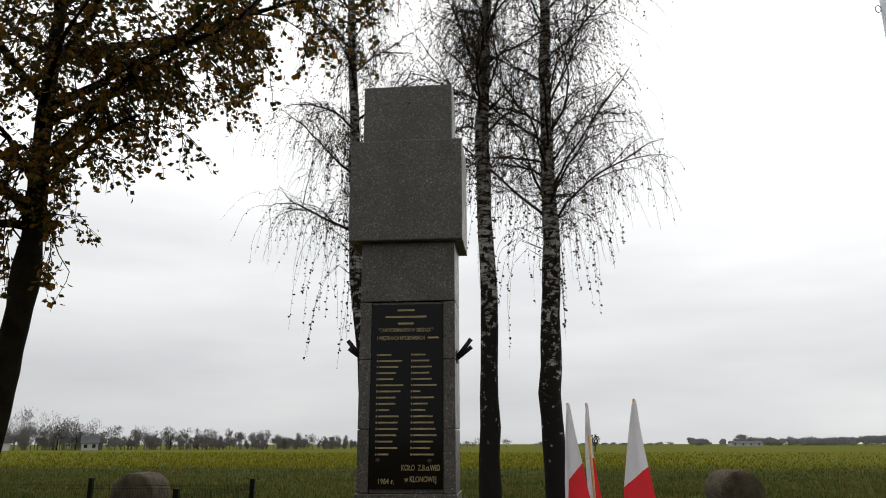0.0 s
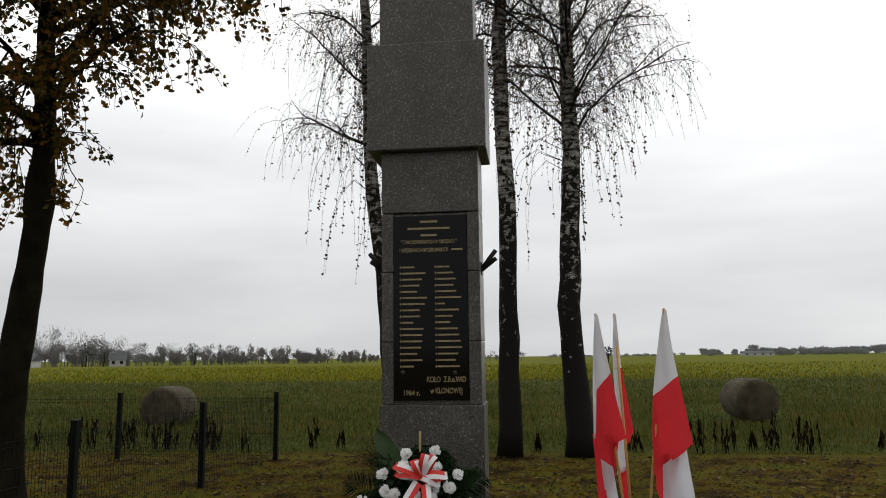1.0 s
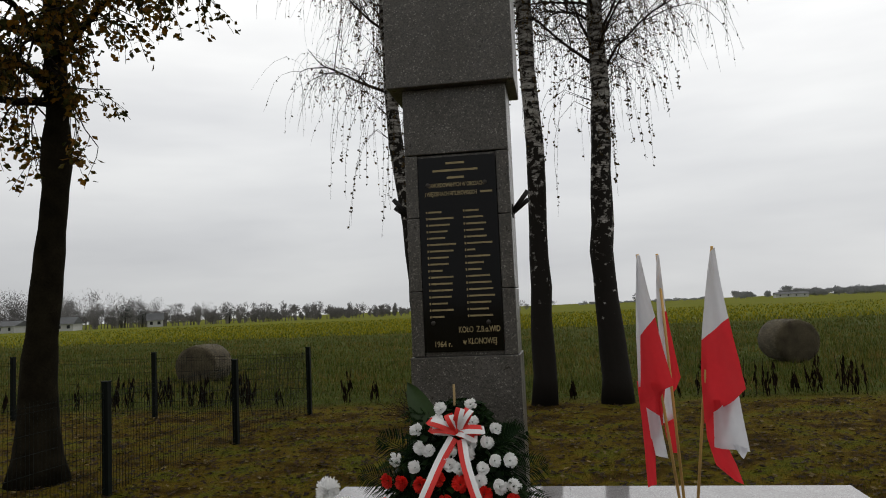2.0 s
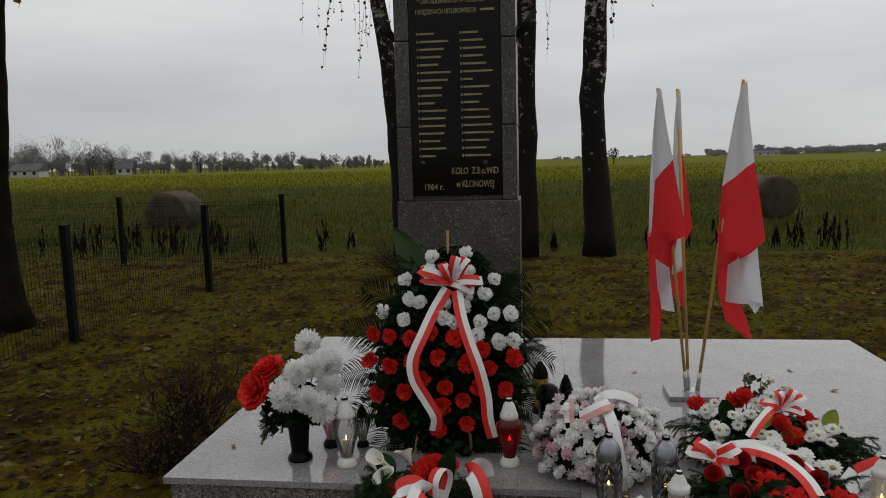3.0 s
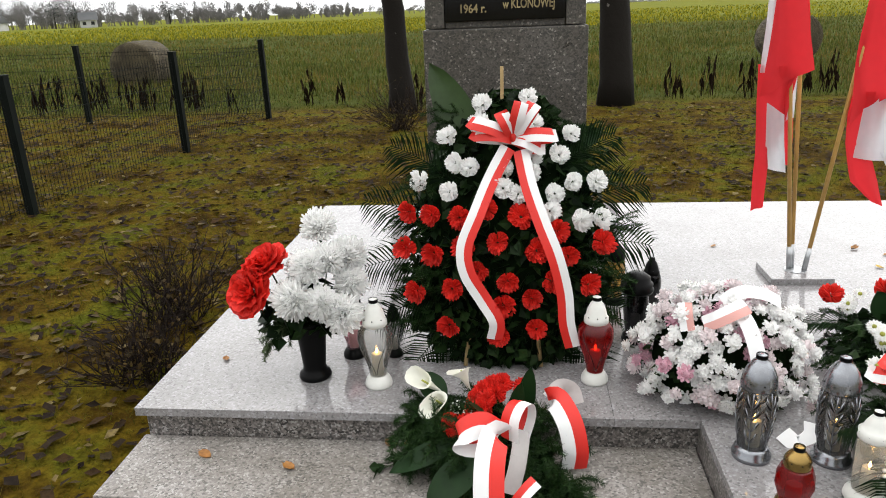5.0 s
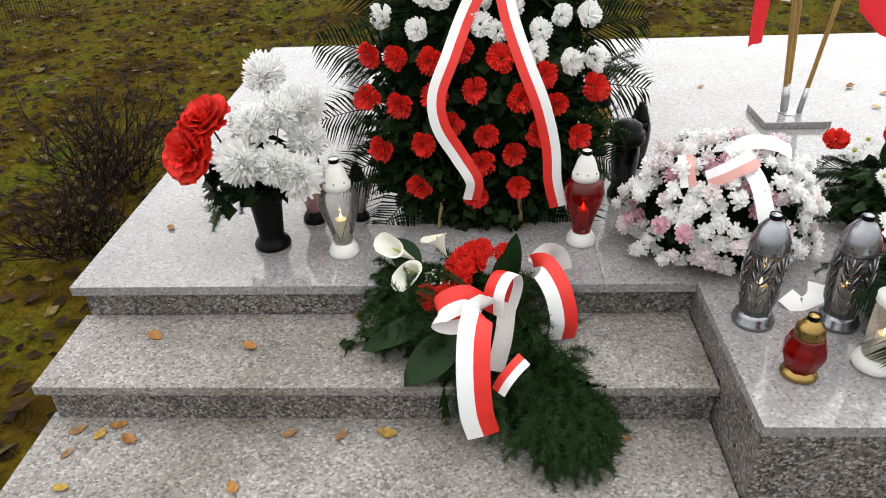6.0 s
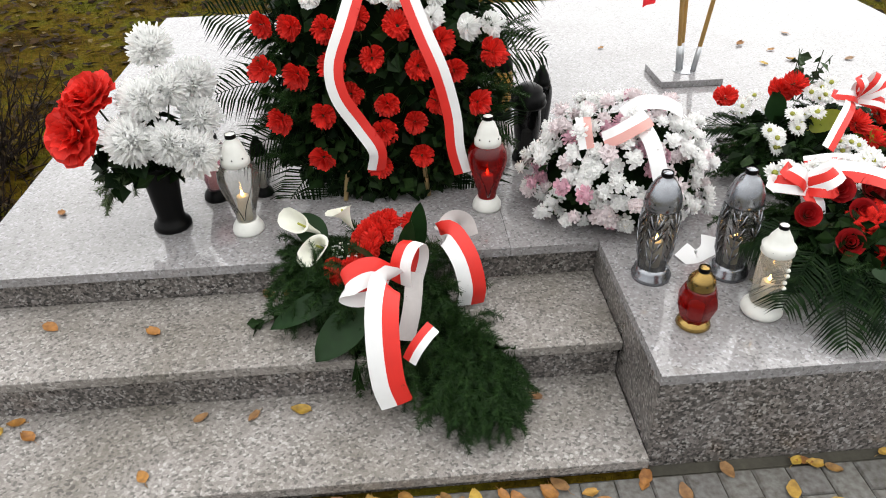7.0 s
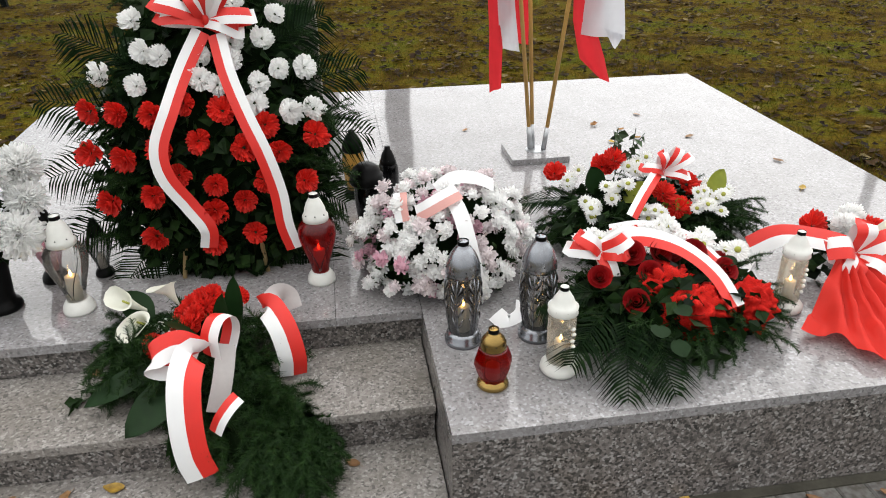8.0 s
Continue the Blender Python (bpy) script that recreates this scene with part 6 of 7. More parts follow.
# ---- pale bouquet ----
def build_pale_bouquet():
    RNG.seed(80)
    c = Vector((0.115, 4.85, 0.52))
    rad = (0.30, 0.26, 0.26)
    root = tagged(empty("pale_bouquet", pose(c.x, c.y, TOP)), "domed bouquet of white and blush small chrysanthemums", "bouquet")
    inv = root.matrix_basis.inverted()

    def add(name, bm, mats, label=""):
        ob = part(name, bm, mats, root, label)
        ob.matrix_basis = inv
        return ob

    add("pot", lathe(bmesh.new(), [(0.07, TOP + 0.001), (0.075, TOP + 0.01), (0.09, TOP + 0.09), (0.085, TOP + 0.09), (0.02, TOP + 0.08)], 20, (c.x, c.y, 0)), MAT_BLACK, "dark plant pot")
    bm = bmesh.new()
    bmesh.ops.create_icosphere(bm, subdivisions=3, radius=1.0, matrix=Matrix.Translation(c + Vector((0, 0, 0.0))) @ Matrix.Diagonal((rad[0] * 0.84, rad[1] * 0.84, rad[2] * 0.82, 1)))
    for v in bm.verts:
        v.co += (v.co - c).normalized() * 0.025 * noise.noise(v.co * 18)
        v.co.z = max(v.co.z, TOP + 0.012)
    add("core", bm, MAT_CORE_SHADE, "stems and leaves inside the dome, painted near-black as shade")
    bm = bmesh.new()
    leaf_spray(bm, c, 420, 0.035, rad)
    for v in bm.verts:
        v.co.z = max(v.co.z, TOP + 0.008)
    add("leaves", bm, MAT_GREEN)["kind"] = "stuff"
    n = 330
    for i in range(n):
        # even spread over the upper dome
        zf = 1 - 1.42 * (i + 0.5) / n
        a = i * 2.39996 + rnd(-0.25, 0.25)
        r = math.sqrt(max(0, 1 - zf * zf))
        d = Vector((r * math.cos(a), r * math.sin(a), zf))
        if d.y > 0.6:
            continue
        p = c + Vector((d.x * rad[0], d.y * rad[1], d.z * rad[2])) * rnd(0.86, 1.14)
        if p.z < TOP + 0.03 or noise.noise(d * 3.1 + Vector((3, 0, 0))) < -0.34:
            continue
        pick = noise.noise(p * 9) + rnd(-0.25, 0.25)
        kinds = SMALL_PINK if pick > 0.4 else (SMALL_BLUSH if pick > 0.05 else SMALL_WHITE)
        flower(kinds[i % 2], root, inv, p, d + Vector((rnd(-0.3, 0.3), rnd(-0.3, 0.3), rnd(-0.1, 0.35))), rnd(0.95, 1.45))
    add("ribbon", ribbon([(0.12, 4.73, 0.785), (0.145, 4.64, 0.74), (0.165, 4.575, 0.65), (0.18, 4.55, 0.56), (0.19, 4.54, 0.50)], 0.055, (0.1, -1, 0.4)), MAT_RIB_WHITE, "white satin ribbon tail")
    add("bow_loop", ribbon([(0.15, 4.71, 0.795), (0.1, 4.67, 0.792), (0.04, 4.66, 0.765), (0.0, 4.68, 0.735)], 0.06, (0.0, -0.75, 0.7)), [MAT_RIB_WHITE, MAT_SHEER])
    add("bow_loop", ribbon([(0.08, 4.76, 0.785), (0.14, 4.76, 0.825), (0.22, 4.77, 0.815), (0.29, 4.79, 0.775)], 0.052, (0.0, -0.6, 0.8)), MAT_RIB_WHITE)
    add("ribbon", ribbon([(-0.045, 4.78, 0.775), (-0.05, 4.73, 0.745), (-0.045, 4.70, 0.70)], 0.05, (-0.2, -1, 0.4)), [MAT_RIB_WHITE, MAT_SHEER])
    add("ribbon", ribbon([(0.24, 4.50, 0.425), (0.28, 4.46, 0.406), (0.34, 4.50, 0.408), (0.36, 4.55, 0.43)], 0.07, (0.1, -0.5, 1)), MAT_RIB_WHITE, "curled white ribbon end on the slab")


build_pale_bouquet()


# ---- arrangements at the front ----
def green_pad(add, c, rad, leaves, sprigs, seed, palms=(), leaf=0.055):
    """The greenery of a low arrangement: core with painted shade, fir sprigs, leaves, palm fronds."""
    RNG.seed(seed)
    c = Vector(c)
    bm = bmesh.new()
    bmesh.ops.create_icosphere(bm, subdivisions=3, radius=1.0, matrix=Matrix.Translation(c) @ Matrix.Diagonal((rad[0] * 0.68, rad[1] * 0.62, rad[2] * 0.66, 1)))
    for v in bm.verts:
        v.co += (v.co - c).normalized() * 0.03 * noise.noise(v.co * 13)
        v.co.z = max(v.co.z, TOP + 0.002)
    add("core", bm, MAT_CORE_SHADE, "dark packed greenery")
    bm = bmesh.new()
    for _ in range(sprigs):
        a = rnd(0, 6.28)
        e = rnd(0.35, 0.85)
        p = c + Vector((rad[0] * math.cos(a) * e, rad[1] * math.sin(a) * e, rad[2] * rnd(-0.2, 0.6) * (1 - e * 0.5)))
        fir_sprig(bm, p, (math.cos(a), math.sin(a), rnd(-0.1, 0.5)), rnd(0.1, 0.2), -0.1, 0.017)
    for v in bm.verts:
        v.co.z = max(v.co.z, TOP + 0.004)
    add("fir_greenery", bm, MAT_FIR, "dark fir sprigs")["kind"] = "stuff"
    bm = bmesh.new()
    leaf_spray(bm, c, leaves, leaf, rad, 0.3)
    for v in bm.verts:
        v.co.z = max(v.co.z, TOP + 0.004)
    add("leaves", bm, MAT_GREEN)["kind"] = "stuff"
    for p, d, l in palms:
        bm = palm_frond(p, d, l, -0.06, 24, 0.15, (0, 0, 1))
        for v in bm.verts:
            v.co.z = max(v.co.z, TOP + 0.004)
        add("palm_frond", bm, MAT_PALM)


def adder(root):
    inv = root.matrix_basis.inverted()

    def add(name, bm, mats, label=""):
        ob = part(name, bm, mats, root, label)
        ob.matrix_basis = inv
        return ob

    return inv, add


def tulle(add, c, rad, seed):
    """A puffed, crumpled bunch of red net: two loose ruffled shells."""
    c = Vector(c)
    bm = bmesh.new()
    for shell, size in ((0, 1.0), (1, 0.72)):
        first = len(bm.verts)
        bmesh.ops.create_icosphere(bm, subdivisions=5, radius=1.0)
        bm.verts.ensure_lookup_table()
        for v in list(bm.verts)[first:]:
            d = v.co.normalized()
            s = seed + shell * 9
            n = abs(noise.noise(d * 2.6 + Vector((s, 0, 0)))) * 0.9 + abs(noise.noise(d * 6 + Vector((0, s, 0)))) * 0.5
            f = size * (0.72 + 0.55 * n)
            v.co = c + Vector((d.x * rad[0] * f, d.y * rad[1] * f, d.z * rad[2] * f))
            v.co.z = max(v.co.z, TOP + 0.006 + shell * 0.003)
    for f in bm.faces:
        f.smooth = True
    add("tulle", bm, MAT_TULLE, "crumpled red net fabric")


def net_fabric():
    """Fine red net: half of it lets the view through."""
    m, t, b = material("red_net_fabric")
    p = place(t)
    folds = tex(t, "ShaderNodeTexNoise", p, Scale=30.0, Detail=4.0, Roughness=0.6)
    c = blend(t, (0.30, 0.006, 0.005), (0.62, 0.02, 0.012), folds.outputs["Fac"])
    t.links.new(c, b.inputs["Base Color"])
    b.inputs["Roughness"].default_value = 0.8
    b.inputs["Specular IOR Level"].default_value = 0.1
    mesh_holes = tex(t, "ShaderNodeTexVoronoi", p, Scale=420.0)
    mesh_holes.feature = "DISTANCE_TO_EDGE"
    thick = ramp(t, [(0.12, (1, 1, 1)), (0.3, (0.42, 0.42, 0.42))], mesh_holes.outputs["Distance"])
    t.links.new(thick.outputs[0], b.inputs["Alpha"])
    return m


MAT_TULLE = net_fabric()
MAT_WRAP = simple("red_wrapping_fleece", (0.62, 0.022, 0.012), 0.7, spread=0.12, scale=15.0, bumpy=0.1, translucent=0.25)


def build_rose_arrangement():
    c = (0.80, 4.40, 0.47)
    root = tagged(empty("rose_arrangement", pose(c[0], c[1], TOP)), "low arrangement of dark red roses, white flowers and ribbon", "flower arrangement")
    inv, add = adder(root)
    green_pad(add, c, (0.36, 0.27, 0.16), 1100, 120, 90, (((0.60, 4.27, 0.53), (-0.35, -1, -0.05), 0.32), ((0.64, 4.26, 0.53), (0.05, -1, -0.05), 0.3), ((0.56, 4.30, 0.54), (-0.75, -0.8, 0.05), 0.28), ((0.55, 4.36, 0.56), (-1, -0.1, 0.25), 0.22)), 0.06)
    RNG.seed(91)
    for i, p in enumerate(((0.549, 4.375, 0.605), (0.687, 4.465, 0.63), (0.779, 4.456, 0.63), (0.633, 4.275, 0.565), (0.904, 4.465, 0.615), (0.977, 4.38, 0.585), (1.05, 4.33, 0.53), (0.72, 4.38, 0.6), (0.84, 4.50, 0.605), (1.0, 4.45, 0.57))):
        flower(ROSES[i % 3], root, inv, p, (rnd(-0.4, 0.4), -0.8, 0.9), rnd(0.85, 1.02), "dark red rose")
    for i in range(44):
        f = i / 43
        bow = math.sin(f * 3.14)
        p = (0.58 + 0.47 * f + 0.02 * bow + rnd(-0.03, 0.03), 4.62 - 0.17 * f + 0.06 * bow + rnd(-0.05, 0.05), 0.58 + 0.04 * bow + rnd(-0.02, 0.03))
        flower((SMALL_WHITE + DAISIES)[i % 4], root, inv, p, (rnd(-0.4, 0.4), -0.7, 1), rnd(0.95, 1.35))
    tulle(add, (0.77, 4.37, 0.545), (0.11, 0.08, 0.08), 5)
    tulle(add, (0.83, 4.27, 0.515), (0.125, 0.085, 0.095), 11)
    tulle(add, (1.03, 4.30, 0.495), (0.1, 0.08, 0.09), 8)
    for p, d in (((0.66, 4.16, 0.55), (-0.2, -0.8, 0.1)), ((0.74, 4.22, 0.57), (0.3, -0.9, 0.2)), ((0.70, 4.12, 0.52), (0.1, -0.9, -0.2)), ((0.98, 4.42, 0.6), (0.5, -0.6, 0.3))):
        add("broad_leaf", broad_leaf(p, d, 0.06, 0.03, (0, -0.4, 1)), MAT_LEAF_ROSE, "grey-green rose leaf")
    add("ribbon", ribbon([(0.58, 4.47, 0.645), (0.68, 4.50, 0.675), (0.77, 4.48, 0.675), (0.85, 4.41, 0.66), (0.91, 4.31, 0.62), (0.945, 4.22, 0.55)], 0.07, (0.25, -0.7, 0.75), True), RIBBON, "broad white and red ribbon across the roses")
    add("ribbon", ribbon([(0.70, 4.70, 0.61), (0.815, 4.66, 0.635), (0.928, 4.556, 0.635), (0.985, 4.40, 0.60)], 0.035, (0.15, -0.7, 0.75), True), RIBBON, "narrow ribbon behind the roses")
    knot = (0.585, 4.47, 0.645)
    for d, l, rise in (((-1, 0.1, 0.15), 0.115, 0.045), ((-0.8, 0.1, 0.6), 0.1, 0.045), ((0.9, 0, 0.5), 0.09, 0.04), ((0.3, -0.3, -0.8), 0.11, 0.03), ((0.9, -0.1, -0.1), 0.07, 0.04)):
        add("bow_loop", ribbon(loop_points(knot, d, l, rise, (0, -1, 0.5)), 0.055, (0.05, -0.8, 0.6), d[2] < 0.3), RIBBON)


MAT_LEAF_ROSE = simple("rose_leaf", (0.012, 0.028, 0.01), 0.7, spread=0.25, scale=40.0, spec=0.1)


def build_mixed_wreath():
    c = (0.98, 5.02, 0.47)
    root = tagged(empty("mixed_wreath", pose(c[0], c[1], TOP)), "low wreath of white daisies, red carnations and fir", "wreath")
    inv, add = adder(root)
    green_pad(add, c, (0.42, 0.26, 0.17), 900, 130, 95, (((0.75, 5.15, 0.52), (-1, 0.25, 0.25), 0.26), ((1.2, 5.1, 0.5), (1, 0.1, 0.2), 0.24)), 0.06)
    RNG.seed(96)
    for i, p in enumerate(((0.67, 5.28, 0.60), (0.90, 5.2, 0.67), (1.15, 5.02, 0.62), (1.0, 4.92, 0.63), (0.86, 5.22, 0.64), (1.05, 4.88, 0.58))):
        flower(RED_CARNATIONS[i % 3], root, inv, p, (rnd(-0.4, 0.4), -0.6, 0.9), 1.1, "red carnation")
    for cx, cy, cz, n in ((0.84, 4.98, 0.63, 11), (0.99, 5.16, 0.66, 10), (1.17, 4.86, 0.61, 13), (0.70, 4.92, 0.59, 9), (0.72, 5.2, 0.6, 5), (1.25, 5.0, 0.6, 5), (0.92, 4.82, 0.6, 7)):
        for i in range(n):
            flower(DAISIES[i % 2], root, inv, (cx + rnd(-0.065, 0.065), cy + rnd(-0.05, 0.05), cz + rnd(-0.03, 0.035)), (rnd(-0.5, 0.5), -0.6 + rnd(-0.3, 0.2), 0.9), rnd(0.85, 1.1), "white daisy")
    for p, d, l, w, m in (((0.86, 5.0, 0.58), (0.75, -0.2, 0.6), 0.15, 0.04, MAT_LIME), ((1.22, 4.95, 0.58), (0.4, 0.3, 0.9), 0.13, 0.04, MAT_LIME), ((0.80, 5.1, 0.57), (-0.25, 0.0, 1), 0.13, 0.045, MAT_BROAD), ((0.98, 4.9, 0.56), (0.9, -0.3, 0.5), 0.13, 0.04, MAT_LIME)):
        add("broad_leaf", broad_leaf(p, d, l, w, (0, -1, 0.4)), m)
    bm = bmesh.new()
    for k in range(5):
        pts = wander((0.9 + 0.02 * k, 5.22, 0.6), (rnd(-0.4, 0.7), rnd(-0.1, 0.4), 0.9), 0.2, 5, 0.12, -0.02)
        tube(bm, pts, taper(0.003, 0.0015, len(pts)), 4, cap=False)
        for j in range(6):
            leaf_quad(bm, on_line(pts, 0.3 + 0.7 * j / 6)[0], rnd(0.035, 0.055))
    add("leafy_twig", bm, MAT_STEM, "thin leafy twigs standing up")
    add("ribbon", ribbon([(0.99, 4.97, 0.70), (0.93, 4.88, 0.71), (0.86, 4.80, 0.68), (0.80, 4.74, 0.63)], 0.045, (0.1, -0.7, 0.8)), RIBBON, "white and red ribbon tail")
    knot = (1.02, 4.98, 0.70)
    for d, l, rise in (((-1, 0, 0.2), 0.1, 0.04), ((0.9, 0, 0.5), 0.11, 0.05), ((0.5, 0, 0.9), 0.1, 0.04), ((0.8, -0.2, -0.2), 0.09, 0.04), ((-0.3, 0, 0.9), 0.08, 0.04)):
        add("bow_loop", ribbon(loop_points(knot, d, l, rise, (0, -1, 0.5)), 0.04, (0.05, -0.8, 0.6)), RIBBON)


def build_wrapped_bouquet():
    root = tagged(empty("wrapped_bouquet", pose(1.6, 4.45, TOP)), "lying bouquet in red wrapping with striped ribbon bow", "bouquet")
    inv, add = adder(root)
    RNG.seed(99)
    # a gathered sheet that fans out from the knot and lies in folds on the slab
    bm = bmesh.new()
    rows = []
    for i in range(22):
        f = i / 21
        row = []
        for k in range(61):
            u = k / 60
            a = math.radians(-138 + 136 * u)
            r = 0.015 + (0.36 + 0.1 * noise.noise((u * 6, 0, 4))) * f
            pleat = abs(math.sin(u * 27 + 3.2 * noise.noise((u * 4, f * 1.5, 7))))
            z = TOP + 0.008 + 0.15 * math.exp(-(r / 0.17) ** 1.7) + 0.16 * f * (1.12 - f) * pleat + 0.016 * (1 + noise.noise((u * 11, f * 6, 1)))
            row.append(bm.verts.new((1.455 + r * math.cos(a), 4.46 + r * math.sin(a), z)))
        rows.append(row)
    for a, b in zip(rows, rows[1:]):
        for k in range(60):
            bm.faces.new((a[k], a[k + 1], b[k + 1], b[k])).smooth = True
    add("wrapping", bm, MAT_WRAP, "gathered red fleece wrapping")
    bm = bmesh.new()
    leaf_spray(bm, (1.62, 4.62, 0.46), 120, 0.06, (0.28, 0.14, 0.12), 0.3)
    for v in bm.verts:
        v.co.z = max(v.co.z, TOP + 0.004)
    add("leaves", bm, MAT_GREEN)["kind"] = "stuff"
    for i, p in enumerate(((1.50, 4.69, 0.555), (1.60, 4.64, 0.565), (1.70, 4.62, 0.55), (1.66, 4.70, 0.57))):
        flower((RED_CARNATIONS if i % 2 == 0 else BIG_MUMS)[i % 3], root, inv, p, (rnd(-0.3, 0.3), -0.7, 0.9), 1.2 if i % 2 == 0 else 0.7)
    cm = bpy.data.meshes["calla_flower"]
    for p, d in (((1.66, 4.58, 0.52), (0.2, -0.6, 0.9)), ((1.72, 4.6, 0.53), (0.5, -0.4, 0.9))):
        ob = new("calla_flower", cm)
        ob.parent = root
        ob.matrix_basis = inv @ Matrix.Translation(p) @ Vector(d).normalized().to_track_quat("Z", "Y").to_matrix().to_4x4()
    add("ribbon", ribbon([(1.27, 4.70, 0.48), (1.36, 4.66, 0.545), (1.46, 4.57, 0.565), (1.54, 4.49, 0.555), (1.57, 4.44, 0.53)], 0.09, (0.0, -0.7, 0.8)), RIBBON, "broad arched white and red ribbon")
    add("ribbon_back", ribbon([(1.28, 4.71, 0.48), (1.22, 4.66, 0.44), (1.16, 4.60, 0.412)], 0.09, (0.2, -0.6, 0.8)), MAT_RIB_WHITE)
    knot = (1.50, 4.44, 0.57)
    for d, l, rise in (((-1, 0, 0.15), 0.13, 0.06), ((0.9, 0.1, 0.2), 0.14, 0.06), ((-0.5, -0.4, -0.5), 0.12, 0.05), ((0.6, -0.4, -0.4), 0.13, 0.05), ((0.1, 0.2, 0.9), 0.1, 0.05)):
        add("bow_loop", ribbon(loop_points(knot, d, l, rise, (0, -0.7, 0.7)), 0.08, (0.05, -0.7, 0.7)), RIBBON)


build_rose_arrangement()
build_mixed_wreath()
build_wrapped_bouquet()


# ---- flags ----
MAT_FLAG_WHITE = simple("white_flag_cloth", (0.66, 0.66, 0.69), 0.8, spread=0.04, scale=30.0, translucent=0.45)
MAT_FLAG_RED = simple("red_flag_cloth", (0.66, 0.03, 0.038), 0.8, spread=0.05, scale=30.0, translucent=0.45)
MAT_STEEL = simple("galvanised_steel", (0.42, 0.43, 0.44), 0.35, 0.8, 0.15)
MAT_POLE = simple("varnished_pine", (0.45, 0.27, 0.08), 0.45, spread=0.2, scale=25.0)


def cloth_patch(bm, rows, mats, depth, seed, nx=10, ny=7):
    """A rippled strip of cloth: rows of (left x, left z, right x, right z); one material for each gap."""
    grid = []
    for (a, b) in zip(rows, rows[1:]):
        last = b is rows[-1]
        for j in range(ny + (1 if last else 0)):
            f = j / ny
            lx, lz, rx, rz = (u + (v - u) * f for u, v in zip(a, b))
            row = []
            for k in range(nx + 1):
                g = k / nx
                x, z = lx + (rx - lx) * g, lz + (rz - lz) * g
                w = abs(rx - lx)
                y = depth + 0.09 * w * math.sin(g * 7.5 + z * 4 + seed) + 0.02 * noise.noise((x * 9, z * 5, seed))
                row.append(bm.verts.new((x, y, z)))
            grid.append(row)
    for i, (a, b) in enumerate(zip(grid, grid[1:])):
        for k in range(nx):
            f = bm.faces.new((a[k], a[k + 1], b[k + 1], b[k]))
            f.material_index, f.smooth = mats[min(i // ny, len(mats) - 1)], True


def flag(foot, top, folds, label, seed, sway):
    """A limp flag: pole, and folds of cloth given as (rows, colours, depth) below the pole's top."""
    root = tagged(empty("flag", Matrix.Translation(foot)), label, "flag", group="flags in the stand")
    foot, top = Vector(foot), Vector(top)
    inv = Matrix.Translation(-foot)
    d = (top - foot).normalized()
    part("pole", tube(bmesh.new(), [foot + d * 0.004, top + d * 0.012], 0.0105, 10), MAT_POLE, root, "round varnished pine pole").matrix_basis = inv
    bm = bmesh.new()
    for i, (rows, mats, depth) in enumerate(folds):
        cloth_patch(bm, rows, mats, depth, seed + 2 * i)
    for v in bm.verts:
        v.co += top + Vector((v.co.z ** 2 * sway * 0.65, 0, 0))
    part("cloth", bm, [MAT_FLAG_WHITE, MAT_FLAG_RED], root, "limp white over red cloth").matrix_basis = inv


FLAG_LEFT = [([(-0.01, 0.004, 0.012, 0), (-0.04, -0.3, 0.05, -0.25), (-0.035, -0.56, 0.081, -0.433), (-0.07, -0.85, 0.11, -0.68), (-0.1, -1.03, 0.144, -0.907)], [0, 0, 1, 1], -0.05),
             ([(-0.014, -0.04, 0.0, -0.04), (-0.06, -0.55, -0.02, -0.55), (-0.09, -0.92, -0.03, -0.92)], [0, 0], -0.035),
             ([(-0.095, -0.88, 0.1, -0.9), (-0.1, -1.12, 0.03, -1.18), (-0.12, -1.35, -0.04, -1.3), (-0.148, -1.61, -0.085, -1.59)], [1, 1, 1], -0.02),
             ([(-0.06, -1.06, 0.02, -1.12), (-0.066, -1.39, 0.026, -1.41)], [0], -0.034),
             ([(0.02, -0.93, 0.12, -0.9), (0.0, -1.08, 0.045, -1.0), (0.0, -1.17, 0.035, -1.19)], [1, 1], -0.006)]
FLAG_MIDDLE = [([(-0.008, 0.004, 0.01, 0), (-0.025, -0.2, 0.02, -0.2), (-0.035, -0.42, 0.033, -0.415)], [0, 0], -0.04),
               ([(-0.035, -0.42, 0.004, -0.42), (-0.032, -0.65, 0.014, -0.7), (-0.01, -0.9, 0.024, -0.9)], [0, 0], -0.042),
               ([(-0.002, -0.42, 0.035, -0.415), (0.008, -0.65, 0.06, -0.63), (0.02, -0.88, 0.097, -0.9), (0.02, -1.02, 0.06, -0.98)], [1, 1, 1], -0.03),
               ([(-0.04, -0.9, 0.03, -0.88), (-0.055, -1.23, 0.033, -1.19)], [0], -0.03),
               ([(-0.05, -1.18, 0.033, -1.16), (-0.045, -1.32, 0.04, -1.3), (-0.01, -1.44, 0.04, -1.45)], [1, 1], -0.015)]
FLAG_RIGHT = [([(-0.024, -0.03, 0.01, 0), (-0.082, -0.35, 0.03, -0.27), (-0.13, -0.637, 0.06, -0.49), (-0.165, -0.95, 0.105, -0.78), (-0.185, -1.2, 0.126, -0.98)], [0, 0, 1, 1], -0.045),
              ([(-0.15, -1.05, 0.04, -1.05), (-0.172, -1.3, -0.07, -1.3), (-0.14, -1.49, 0.0, -1.5), (-0.03, -1.6, 0.02, -1.62)], [1, 1, 1], -0.012),
              ([(-0.11, -1.13, 0.07, -1.0), (-0.133, -1.37, 0.09, -1.4)], [0], -0.03),
              ([(-0.02, -1.34, 0.085, -1.38), (0.035, -1.44, 0.045, -1.45)], [0], -0.02)]


